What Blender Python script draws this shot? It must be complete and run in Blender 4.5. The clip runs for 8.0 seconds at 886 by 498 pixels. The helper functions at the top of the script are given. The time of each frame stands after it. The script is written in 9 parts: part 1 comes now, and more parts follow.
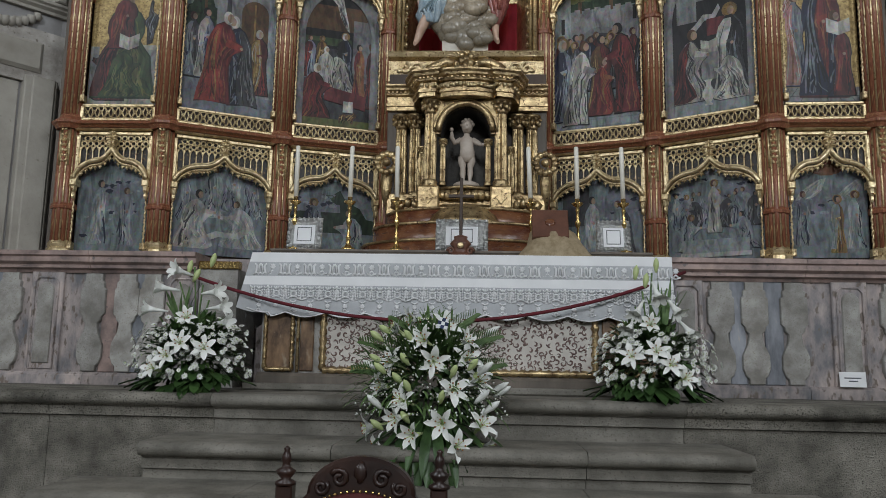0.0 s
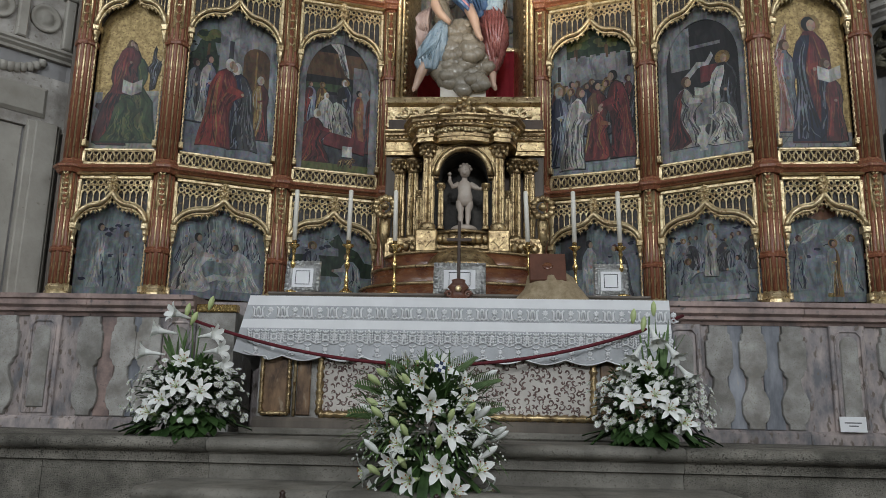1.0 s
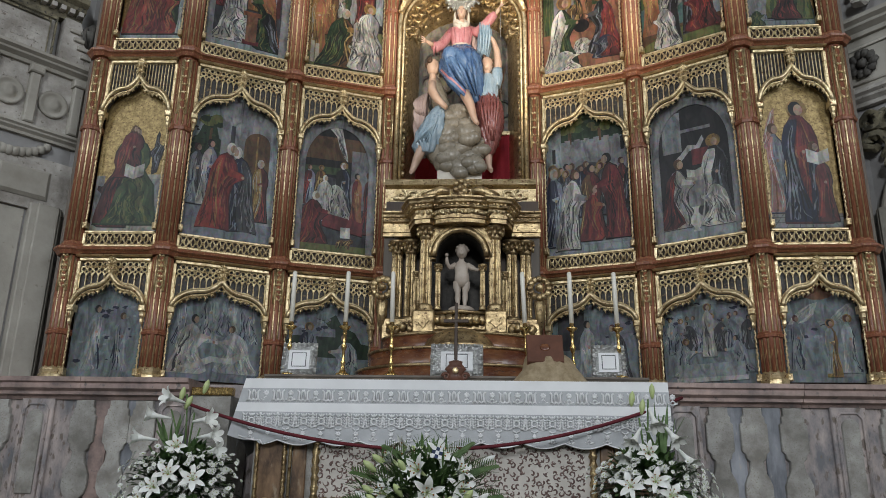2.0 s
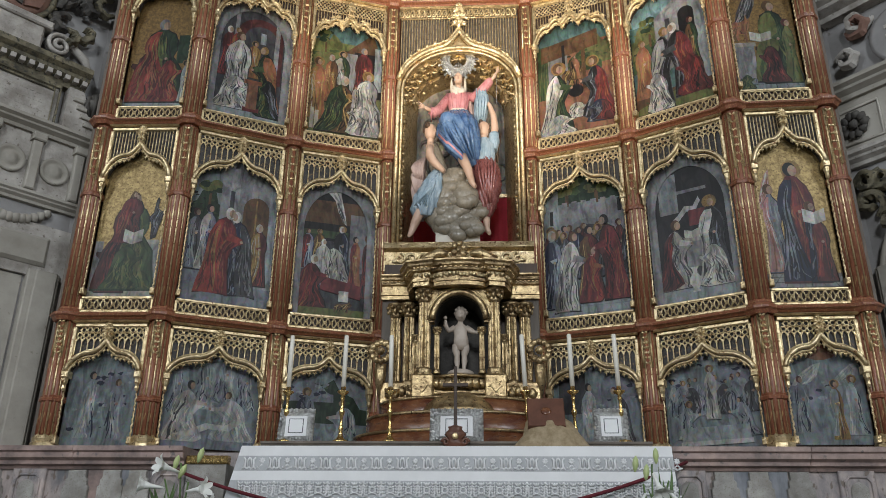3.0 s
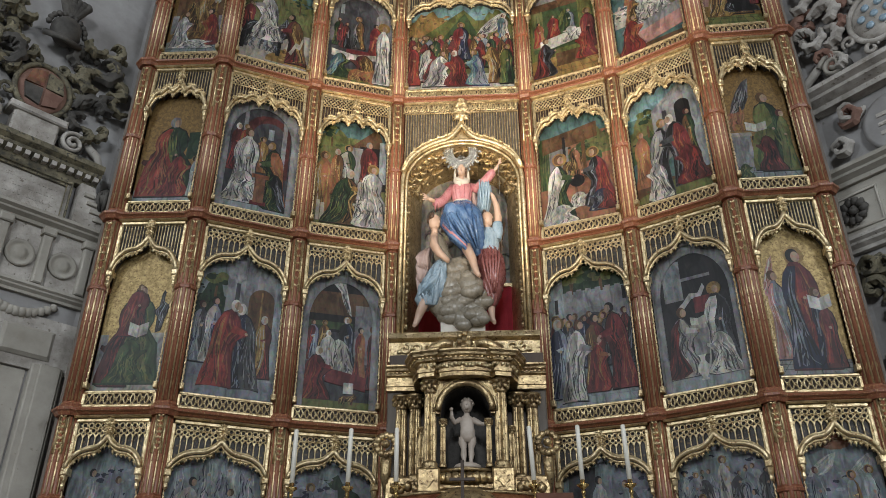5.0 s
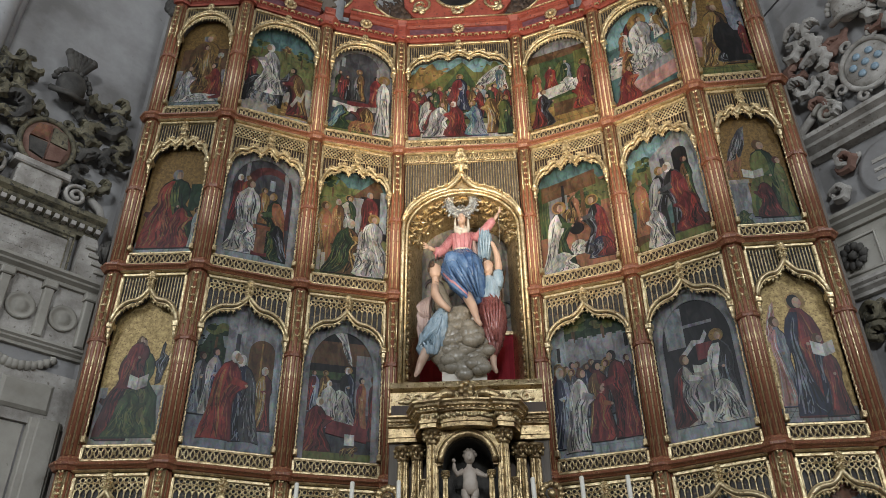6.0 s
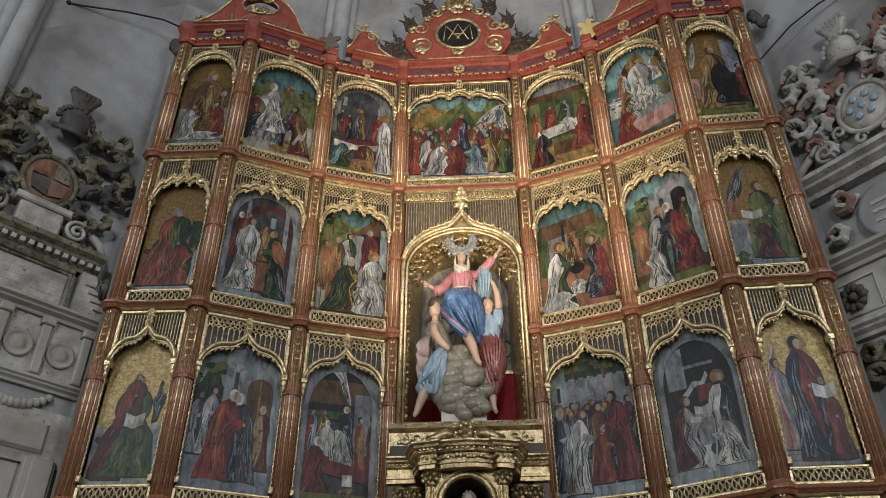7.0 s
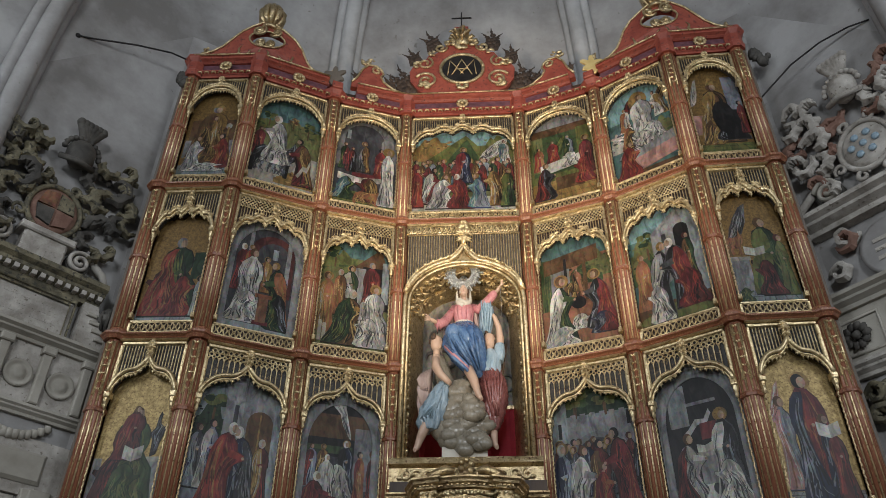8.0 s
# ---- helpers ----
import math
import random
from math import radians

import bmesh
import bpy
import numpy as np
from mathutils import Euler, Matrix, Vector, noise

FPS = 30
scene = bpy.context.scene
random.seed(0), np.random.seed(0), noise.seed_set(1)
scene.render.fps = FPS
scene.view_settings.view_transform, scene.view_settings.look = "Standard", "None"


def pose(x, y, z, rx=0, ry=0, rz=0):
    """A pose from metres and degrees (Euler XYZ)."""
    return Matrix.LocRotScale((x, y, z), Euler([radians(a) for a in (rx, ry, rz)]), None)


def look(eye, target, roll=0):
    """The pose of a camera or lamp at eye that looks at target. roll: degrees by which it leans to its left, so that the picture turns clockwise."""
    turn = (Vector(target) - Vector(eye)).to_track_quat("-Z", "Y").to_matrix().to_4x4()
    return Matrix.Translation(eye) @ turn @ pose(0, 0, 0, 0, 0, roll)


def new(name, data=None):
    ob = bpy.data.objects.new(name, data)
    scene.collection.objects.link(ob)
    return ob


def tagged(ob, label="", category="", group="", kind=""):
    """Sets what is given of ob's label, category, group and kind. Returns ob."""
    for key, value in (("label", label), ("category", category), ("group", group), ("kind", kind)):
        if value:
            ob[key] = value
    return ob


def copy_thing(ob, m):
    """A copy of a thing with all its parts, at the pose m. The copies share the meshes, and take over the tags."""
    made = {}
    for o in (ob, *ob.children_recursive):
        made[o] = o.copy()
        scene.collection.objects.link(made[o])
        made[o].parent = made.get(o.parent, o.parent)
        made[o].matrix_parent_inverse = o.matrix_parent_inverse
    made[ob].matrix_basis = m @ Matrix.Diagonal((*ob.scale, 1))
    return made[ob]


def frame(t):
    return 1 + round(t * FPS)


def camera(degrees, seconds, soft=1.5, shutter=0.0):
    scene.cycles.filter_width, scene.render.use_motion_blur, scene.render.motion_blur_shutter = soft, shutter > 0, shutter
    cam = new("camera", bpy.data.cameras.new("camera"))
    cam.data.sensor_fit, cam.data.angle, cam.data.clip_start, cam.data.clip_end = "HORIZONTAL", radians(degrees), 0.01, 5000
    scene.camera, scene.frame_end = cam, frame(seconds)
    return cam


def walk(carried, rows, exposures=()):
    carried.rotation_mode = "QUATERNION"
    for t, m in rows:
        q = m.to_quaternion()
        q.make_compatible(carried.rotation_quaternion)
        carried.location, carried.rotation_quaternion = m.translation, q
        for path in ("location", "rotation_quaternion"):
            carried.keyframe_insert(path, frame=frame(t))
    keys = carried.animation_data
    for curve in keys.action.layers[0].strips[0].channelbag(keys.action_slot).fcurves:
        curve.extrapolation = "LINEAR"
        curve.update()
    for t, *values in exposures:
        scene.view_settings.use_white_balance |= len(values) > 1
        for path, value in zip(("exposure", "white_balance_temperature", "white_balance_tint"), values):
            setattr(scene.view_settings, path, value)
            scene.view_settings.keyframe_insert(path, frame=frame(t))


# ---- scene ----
cam = camera(59.1, 8.0, soft=0.8)
PATH = [
    (0.0, pose(0.190, 0.051, 1.568, 98.48, -1.08, 2.85)),
    (0.5, pose(0.195, 0.046, 1.567, 99.27, -1.12, 2.86)),
    (1.0, pose(0.195, 0.035, 1.559, 101.72, -1.13, 2.72)),
    (1.5, pose(0.198, 0.018, 1.568, 103.86, -1.10, 2.62)),
    (2.0, pose(0.209, 0.002, 1.593, 107.30, -0.94, 2.66)),
    (3.5, pose(0.226, 0.022, 1.598, 113.40, -0.32, 2.91)),
    (4.0, pose(0.235, 0.019, 1.598, 114.99, -0.25, 3.06)),
    (4.5, pose(0.225, 0.005, 1.604, 116.55, -0.24, 3.19)),
    (6.0, pose(0.232, -0.016, 1.611, 121.84, 0.33, 3.75)),
    (6.5, pose(0.228, -0.028, 1.624, 123.16, 0.32, 3.66)),
    (7.0, pose(0.221, -0.039, 1.640, 124.41, 0.10, 3.50)),
    (7.5, pose(0.220, -0.052, 1.657, 125.45, -0.21, 3.37)),
    (8.0, pose(0.222, -0.063, 1.666, 126.63, -0.44, 3.31)),
]
walk(cam, PATH, exposures=((0.0, -0.1), (2.0, -0.05), (3.5, 0.03), (6.0, -0.1), (8.0, -0.3)))

# ---------------------------------------------------------------- world and lights
world = bpy.data.worlds.new("sky")
scene.world = world
world.use_nodes = True
sky = world.node_tree.nodes.new("ShaderNodeTexSky")
sky.sky_type, sky.sun_disc = "NISHITA", False
sky.sun_elevation, sky.sun_rotation = radians(40), radians(120)
world.node_tree.links.new(sky.outputs[0], world.node_tree.nodes["Background"].inputs[0])
world.node_tree.nodes["Background"].inputs[1].default_value = 0.1


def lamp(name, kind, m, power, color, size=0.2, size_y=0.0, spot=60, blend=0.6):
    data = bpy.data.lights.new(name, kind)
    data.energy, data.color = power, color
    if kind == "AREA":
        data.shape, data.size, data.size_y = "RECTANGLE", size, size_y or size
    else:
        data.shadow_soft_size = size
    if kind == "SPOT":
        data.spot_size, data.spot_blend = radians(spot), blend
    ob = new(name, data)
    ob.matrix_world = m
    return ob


# daylight through the nave's high side windows, and the two floodlights aimed up at the altarpiece
lamp("daylight_panel", "AREA", look((-7.6, -2.5, 8.5), (-1, 6.5, 4.0)), 410, (0.86, 0.93, 1.0), 3.2, 4.6)
lamp("daylight_panel", "AREA", look((7.6, -2.5, 8.5), (1, 6.5, 4.0)), 400, (0.86, 0.93, 1.0), 3.2, 4.6)
# Added cool panel before the windowless end wall; brightens the altarpiece from the front.
lamp("daylight_panel", "AREA", look((0.5, -13.6, 8.5), (0, 6.5, 3.4)), 1380, (0.9, 0.95, 1.0), 3.0, 4.0)
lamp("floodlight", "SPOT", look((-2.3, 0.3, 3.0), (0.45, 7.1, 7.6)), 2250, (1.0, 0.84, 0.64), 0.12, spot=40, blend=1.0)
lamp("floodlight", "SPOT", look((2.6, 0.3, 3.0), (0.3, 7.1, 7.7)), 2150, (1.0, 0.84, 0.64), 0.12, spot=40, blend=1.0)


# ---------------------------------------------------------------- materials
def material(name, c1, c2, rough=0.6, metal=0.0, scale=6.0, fine=60.0, bump=0.2, dist=0.01, stretch=(1, 1, 1), c3=None, spots=0.0, vary=0.0, coord="Object", spec=0.5):
    mat = bpy.data.materials.new(name)
    mat.use_nodes = True
    nt = mat.node_tree
    b = nt.nodes["Principled BSDF"]
    L = nt.links.new
    tc = nt.nodes.new("ShaderNodeTexCoord")
    mp = nt.nodes.new("ShaderNodeMapping")
    mp.inputs["Scale"].default_value = stretch
    L(tc.outputs[coord], mp.inputs[0])
    n1 = nt.nodes.new("ShaderNodeTexNoise")
    n1.inputs["Scale"].default_value, n1.inputs["Detail"].default_value, n1.inputs["Roughness"].default_value = scale, 6, 0.62
    n2 = nt.nodes.new("ShaderNodeTexNoise")
    n2.inputs["Scale"].default_value, n2.inputs["Detail"].default_value = fine, 4
    L(mp.outputs[0], n1.inputs[0]), L(mp.outputs[0], n2.inputs[0])
    r1 = nt.nodes.new("ShaderNodeValToRGB")
    r1.color_ramp.elements[0].position, r1.color_ramp.elements[1].position = 0.36, 0.66
    r1.color_ramp.elements[0].color, r1.color_ramp.elements[1].color = (*c1, 1), (*c2, 1)
    L(n1.outputs[0], r1.inputs[0])
    col = r1.outputs[0]
    if c3:
        r2 = nt.nodes.new("ShaderNodeValToRGB")
        r2.color_ramp.elements[0].position, r2.color_ramp.elements[1].position = 0.62 - spots, 0.7 - spots
        L(n2.outputs[0], r2.inputs[0])
        mx = nt.nodes.new("ShaderNodeMix")
        mx.data_type = "RGBA"
        L(r2.outputs[0], mx.inputs[0]), L(col, mx.inputs[6])
        mx.inputs[7].default_value = (*c3, 1)
        col = mx.outputs[2]
    if vary:
        oi = nt.nodes.new("ShaderNodeObjectInfo")
        hs = nt.nodes.new("ShaderNodeHueSaturation")
        mr = nt.nodes.new("ShaderNodeMapRange")
        mr.inputs[3].default_value, mr.inputs[4].default_value = 1 - vary, 1 + vary
        L(oi.outputs["Random"], mr.inputs[0]), L(mr.outputs[0], hs.inputs["Value"]), L(col, hs.inputs["Color"])
        col = hs.outputs[0]
    L(col, b.inputs["Base Color"])
    b.inputs["Metallic"].default_value = metal
    b.inputs["Specular IOR Level"].default_value = spec
    rr = nt.nodes.new("ShaderNodeMapRange")
    rr.inputs[3].default_value, rr.inputs[4].default_value = max(0.03, rough - 0.15), min(1, rough + 0.15)
    L(n2.outputs[0], rr.inputs[0]), L(rr.outputs[0], b.inputs["Roughness"])
    if bump:
        bp = nt.nodes.new("ShaderNodeBump")
        bp.inputs["Strength"].default_value, bp.inputs["Distance"].default_value = bump, dist
        L(n2.outputs[0], bp.inputs["Height"]), L(bp.outputs[0], b.inputs["Normal"])
    return mat


GOLD = material("gilding", (0.44, 0.33, 0.17), (0.86, 0.71, 0.44), 0.37, 0.8, 16, 42, 0.45, 0.012, c3=(0.22, 0.11, 0.05), spots=0.03)
OLD_GOLD = material("worn_gilding", (0.40, 0.295, 0.15), (0.70, 0.56, 0.34), 0.33, 0.8, 12, 42, 0.6, 0.014, c3=(0.17, 0.09, 0.05), spots=0.04)
BRASS = material("brass", (0.60, 0.42, 0.16), (0.72, 0.52, 0.22), 0.25, 1.0, 8, 60, 0.1)
RED = material("red_lacquered_wood", (0.17, 0.058, 0.03), (0.30, 0.108, 0.056), 0.4, 0.0, 9, 26, 0.4, 0.006, stretch=(5, 5, 0.6), c3=(0.44, 0.29, 0.13), spots=0.03)
BRIGHT_RED = material("red_painted_wood", (0.23, 0.045, 0.03), (0.34, 0.085, 0.055), 0.5, 0.0, 7, 26, 0.3, c3=(0.12, 0.035, 0.028), spots=0.03)
PURPLE = material("purple_marbled_wood", (0.07, 0.03, 0.04), (0.16, 0.07, 0.09), 0.4, 0.0, 12, 50, 0.1)
DARKWOOD = material("dark_wood", (0.035, 0.022, 0.016), (0.08, 0.05, 0.032), 0.6, 0, 5, 40, 0.3, stretch=(1, 1, 0.2))
BOARD = material("grey_timber_board", (0.10, 0.085, 0.07), (0.18, 0.15, 0.12), 0.7, 0, 4, 50, 0.3, stretch=(1, 1, 0.15))
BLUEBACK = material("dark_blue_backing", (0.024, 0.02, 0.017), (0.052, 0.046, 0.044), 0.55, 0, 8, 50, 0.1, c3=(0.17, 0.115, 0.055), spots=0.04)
GRANITE = material("weathered_granite", (0.085, 0.079, 0.064), (0.29, 0.268, 0.225), 0.85, 0, 3.4, 105, 1.0, 0.012, c3=(0.06, 0.055, 0.043), spots=0.055)
WORN_STEP = material("worn_stone_step", (0.125, 0.116, 0.096), (0.265, 0.247, 0.21), 0.7, 0, 3.6, 90, 0.6, 0.008, c3=(0.11, 0.10, 0.08), spots=0.02)
PLASTER = material("grey_limewash", (0.21, 0.20, 0.193), (0.41, 0.403, 0.40), 0.9, 0, 0.9, 9, 0.5, 0.012, c3=(0.21, 0.198, 0.182), spots=-0.05)
# Stone of the unseen nave walls, kept dark to cut bounced light.
NAVE_STONE = material("brown_nave_stone", (0.10, 0.092, 0.08), (0.17, 0.158, 0.14), 0.85, 0, 1.2, 30, 0.4, 0.01)
LIT_PALE_STONE = material("lit_pale_rib_stone", (0.34, 0.34, 0.34), (0.50, 0.50, 0.50), 0.8, 0, 2.2, 30, 0.5, 0.01)
TAB_GOLD = material("tarnished_burnished_gilding", (0.22, 0.148, 0.075), (0.68, 0.52, 0.28), 0.34, 0.8, 11, 40, 0.6, 0.012, c3=(0.10, 0.06, 0.032), spots=0.03)
ASHLAR = material("pale_ashlar", (0.27, 0.25, 0.212), (0.42, 0.395, 0.345), 0.85, 0, 1.6, 22, 0.4, 0.01, c3=(0.26, 0.236, 0.196), spots=-0.04)
MARBLE = material("grey_pink_marble", (0.14, 0.14, 0.15), (0.45, 0.375, 0.345), 0.42, 0, 5.5, 19, 0.6, 0.01, stretch=(1.4, 1, 0.7), c3=(0.15, 0.12, 0.10), spots=0.05, vary=0.34)
PINKMARBLE = material("mauve_marble", (0.17, 0.13, 0.12), (0.43, 0.31, 0.27), 0.4, 0, 6, 18, 0.3, 0.008, c3=(0.14, 0.12, 0.115), spots=0.0, vary=0.12)
SLATE_MARBLE = material("blue_grey_marble", (0.11, 0.118, 0.135), (0.29, 0.30, 0.325), 0.45, 0, 5, 20, 0.3, 0.008, stretch=(1.5, 1, 0.5), c3=(0.36, 0.33, 0.31), spots=-0.04, vary=0.15)
BUFF = material("speckled_buff_stone", (0.20, 0.187, 0.165), (0.43, 0.415, 0.385), 0.7, 0, 5.5, 120, 0.4, 0.006, c3=(0.24, 0.212, 0.172), spots=0.03, vary=0.16)
JASPER = material("brown_red_jasper", (0.10, 0.032, 0.018), (0.26, 0.115, 0.05), 0.25, 0, 5, 16, 0.05, 0.003, stretch=(1, 1, 2.5), c3=(0.05, 0.02, 0.015), spots=0.0)
LINEN = material("white_linen", (0.78, 0.78, 0.78), (0.86, 0.86, 0.86), 0.9, 0, 3, 140, 0.25, 0.003)
NET = material("grey_lace_net", (0.43, 0.44, 0.45), (0.54, 0.55, 0.56), 0.95, 0, 6, 220, 0.4, 0.003)
SILVER = material("silver_relief", (0.45, 0.45, 0.44), (0.62, 0.62, 0.6), 0.35, 0.85, 30, 90, 0.9, 0.02)
WAX = material("ivory_wax", (0.74, 0.70, 0.60), (0.82, 0.79, 0.70), 0.45, 0, 6, 40, 0.05)
PAPER = material("white_paper", (0.76, 0.76, 0.76), (0.82, 0.82, 0.82), 0.8, 0, 5, 60, 0.05)
INK = material("grey_print", (0.08, 0.08, 0.09), (0.12, 0.12, 0.13), 0.8, 0, 5, 60, 0)
VELVET = material("crimson_velvet", (0.24, 0.01, 0.02), (0.36, 0.02, 0.035), 0.85, 0, 5, 90, 0.3, 0.004)
CORD = material("dark_crimson_cord", (0.085, 0.006, 0.012), (0.14, 0.01, 0.018), 0.8, 0, 20, 120, 0.4, 0.003)
LEATHER = material("brown_leather", (0.09, 0.035, 0.02), (0.15, 0.06, 0.035), 0.45, 0, 8, 60, 0.2, 0.003)
BROCADE = material("ochre_brocade", (0.24, 0.18, 0.10), (0.38, 0.30, 0.19), 0.7, 0, 20, 90, 0.5, 0.006)
MAHOGANY = material("carved_mahogany", (0.018, 0.009, 0.007), (0.042, 0.018, 0.012), 0.35, 0, 6, 40, 0.15, 0.004)
PETAL = material("white_petal", (0.76, 0.77, 0.72), (0.86, 0.87, 0.84), 0.55, 0, 8, 50, 0.1, vary=0.06)
BUD = material("pale_green_bud", (0.40, 0.50, 0.18), (0.62, 0.68, 0.38), 0.5, 0, 8, 50, 0.1)
LEAF = material("dark_green_leaf", (0.024, 0.054, 0.015), (0.06, 0.12, 0.034), 0.4, 0, 9, 50, 0.2)
FERN = material("mid_green_fern", (0.06, 0.12, 0.03), (0.13, 0.21, 0.07), 0.6, 0, 9, 50, 0.2)
STAMEN = material("rust_stamen", (0.20, 0.07, 0.02), (0.30, 0.12, 0.03), 0.8, 0, 9, 50, 0)
SCAGLIOLA = material("scagliola_arabesque", (0.50, 0.46, 0.41), (0.60, 0.56, 0.50), 0.45, 0, 5, 40, 0.1, 0.003)
MAUVEBROWN = material("brown_purple_inlay", (0.14, 0.085, 0.075), (0.24, 0.16, 0.14), 0.5, 0, 9, 40, 0.1)
STUCCO = material("weathered_stucco", (0.25, 0.228, 0.20), (0.52, 0.49, 0.45), 0.85, 0, 4, 26, 0.6, 0.014, c3=(0.19, 0.168, 0.14), spots=0.0)
OLIVE = material("olive_painted_stucco", (0.06, 0.054, 0.036), (0.235, 0.205, 0.13), 0.7, 0, 7, 26, 0.8, 0.016, c3=(0.05, 0.047, 0.038), spots=0.05)
# Dark stucco colour; on the tabernacle's niche shell it stands in for shade.
DARK_STUCCO_SHADE = material("dark_grey_stucco_and_shade", (0.035, 0.032, 0.029), (0.10, 0.092, 0.08), 0.75, 0, 6, 40, 0.4, 0.01)
BROWNRED = material("brown_red_stucco", (0.15, 0.075, 0.055), (0.27, 0.16, 0.12), 0.75, 0, 6, 40, 0.4, 0.01)
IRON = material("black_iron", (0.02, 0.02, 0.02), (0.045, 0.04, 0.04), 0.5, 0.6, 9, 50, 0.2)
FLOOR = material("stone_floor", (0.09, 0.085, 0.075), (0.17, 0.16, 0.14), 0.6, 0, 1.4, 30, 0.3, 0.006)


def paint(name, c, rough=0.43):
    """Old oil paint on panel: brush folds, darkening varnish and fine cracks."""
    mat = bpy.data.materials.new("paint_" + name)
    mat.use_nodes = True
    nt = mat.node_tree
    b, L = nt.nodes["Principled BSDF"], nt.links.new
    tc = nt.nodes.new("ShaderNodeTexCoord")
    mp = nt.nodes.new("ShaderNodeMapping")
    mp.inputs["Scale"].default_value = (1, 1, 0.35)
    L(tc.outputs["Object"], mp.inputs[0])
    n1 = nt.nodes.new("ShaderNodeTexNoise")
    n1.inputs["Scale"].default_value, n1.inputs["Detail"].default_value, n1.inputs["Distortion"].default_value = 13, 6, 1.1
    L(mp.outputs[0], n1.inputs[0])
    n2 = nt.nodes.new("ShaderNodeTexNoise")
    n2.inputs["Scale"].default_value, n2.inputs["Detail"].default_value = 3, 5
    L(tc.outputs["Object"], n2.inputs[0])
    r = nt.nodes.new("ShaderNodeValToRGB")
    e = r.color_ramp.elements
    e[0].position, e[1].position = 0.36, 0.62
    e[0].color = (*[v * 0.55 for v in c], 1)
    e[1].color = (*[min(0.85, v * 1.25 + 0.006) for v in c], 1)
    m = r.color_ramp.elements.new(0.5)
    m.color = (*c, 1)
    L(n1.outputs[0], r.inputs[0])
    mx = nt.nodes.new("ShaderNodeMix")
    mx.data_type, mx.blend_type = "RGBA", "MULTIPLY"
    mx.inputs[0].default_value = 0.7
    r2 = nt.nodes.new("ShaderNodeValToRGB")
    r2.color_ramp.elements[0].position, r2.color_ramp.elements[0].color = 0.35, (0.45, 0.42, 0.38, 1)
    r2.color_ramp.elements[1].position = 0.65
    L(n2.outputs[0], r2.inputs[0]), L(r.outputs[0], mx.inputs[6]), L(r2.outputs[0], mx.inputs[7])
    n4 = nt.nodes.new("ShaderNodeTexNoise")
    n4.inputs["Scale"].default_value, n4.inputs["Detail"].default_value, n4.inputs["Roughness"].default_value, n4.inputs["Distortion"].default_value = 24, 8, 0.7, 0.8
    L(tc.outputs["Object"], n4.inputs[0])
    gain = nt.nodes.new("ShaderNodeBrightContrast")
    gain.inputs["Bright"].default_value, gain.inputs["Contrast"].default_value = 0.42, 1.3
    L(n4.outputs["Color"], gain.inputs[0])
    daub = nt.nodes.new("ShaderNodeMix")
    daub.data_type, daub.blend_type = "RGBA", "MULTIPLY"
    daub.inputs[0].default_value = 0.6
    L(mx.outputs[2], daub.inputs[6]), L(gain.outputs[0], daub.inputs[7])
    L(daub.outputs[2], b.inputs["Base Color"])
    b.inputs["Roughness"].default_value = rough
    b.inputs["Specular IOR Level"].default_value = 0.28
    bp = nt.nodes.new("ShaderNodeBump")
    bp.inputs["Strength"].default_value, bp.inputs["Distance"].default_value = 0.12, 0.004
    n3 = nt.nodes.new("ShaderNodeTexNoise")
    n3.inputs["Scale"].default_value = 50
    L(tc.outputs["Object"], n3.inputs[0]), L(n3.outputs[0], bp.inputs["Height"]), L(bp.outputs[0], b.inputs["Normal"])
    return mat


COLOURS = {
    "red": (0.21, 0.038, 0.03), "crimson": (0.125, 0.026, 0.028), "maroon": (0.07, 0.022, 0.02), "green": (0.045, 0.07, 0.03),
    "darkgreen": (0.018, 0.035, 0.018), "teal": (0.07, 0.13, 0.13), "sky": (0.16, 0.27, 0.29), "blue": (0.03, 0.05, 0.13),
    "navy": (0.018, 0.022, 0.045), "black": (0.012, 0.011, 0.011), "white": (0.50, 0.485, 0.445), "pale": (0.31, 0.295, 0.26),
    "grey": (0.16, 0.16, 0.165), "stone": (0.22, 0.22, 0.225), "darkgrey": (0.05, 0.05, 0.055), "brown": (0.09, 0.05, 0.025), "ochre": (0.22, 0.14, 0.05),
    "orange": (0.22, 0.09, 0.045), "gold": (0.30, 0.20, 0.07), "browngold": (0.16, 0.095, 0.03), "flesh": (0.31, 0.21, 0.15),
    # The haze greys are lightened to hold the window sheen on the lowest panels.
    "pink": (0.36, 0.20, 0.18), "olive": (0.11, 0.12, 0.04), "haze": (0.25, 0.28, 0.29), "hazedark": (0.172, 0.2, 0.212),
    "hazelight": (0.37, 0.375, 0.36), "slate": (0.165, 0.18, 0.21), "tile": (0.21, 0.10, 0.06), "meadow": (0.115, 0.12, 0.05),
}
PAINTS = {k: paint(k, v) for k, v in COLOURS.items()}
PAINTS["gold"] = material("gilded_damask", (0.18, 0.12, 0.045), (0.40, 0.29, 0.12), 0.45, 0.45, 26, 60, 0.5, 0.006, c3=(0.14, 0.09, 0.035), spots=0.06)
PAINTS["browngold"] = material("brown_gilded_ground", (0.10, 0.058, 0.018), (0.22, 0.135, 0.042), 0.45, 0.4, 30, 70, 0.5, 0.006, c3=(0.08, 0.045, 0.018), spots=0.05)
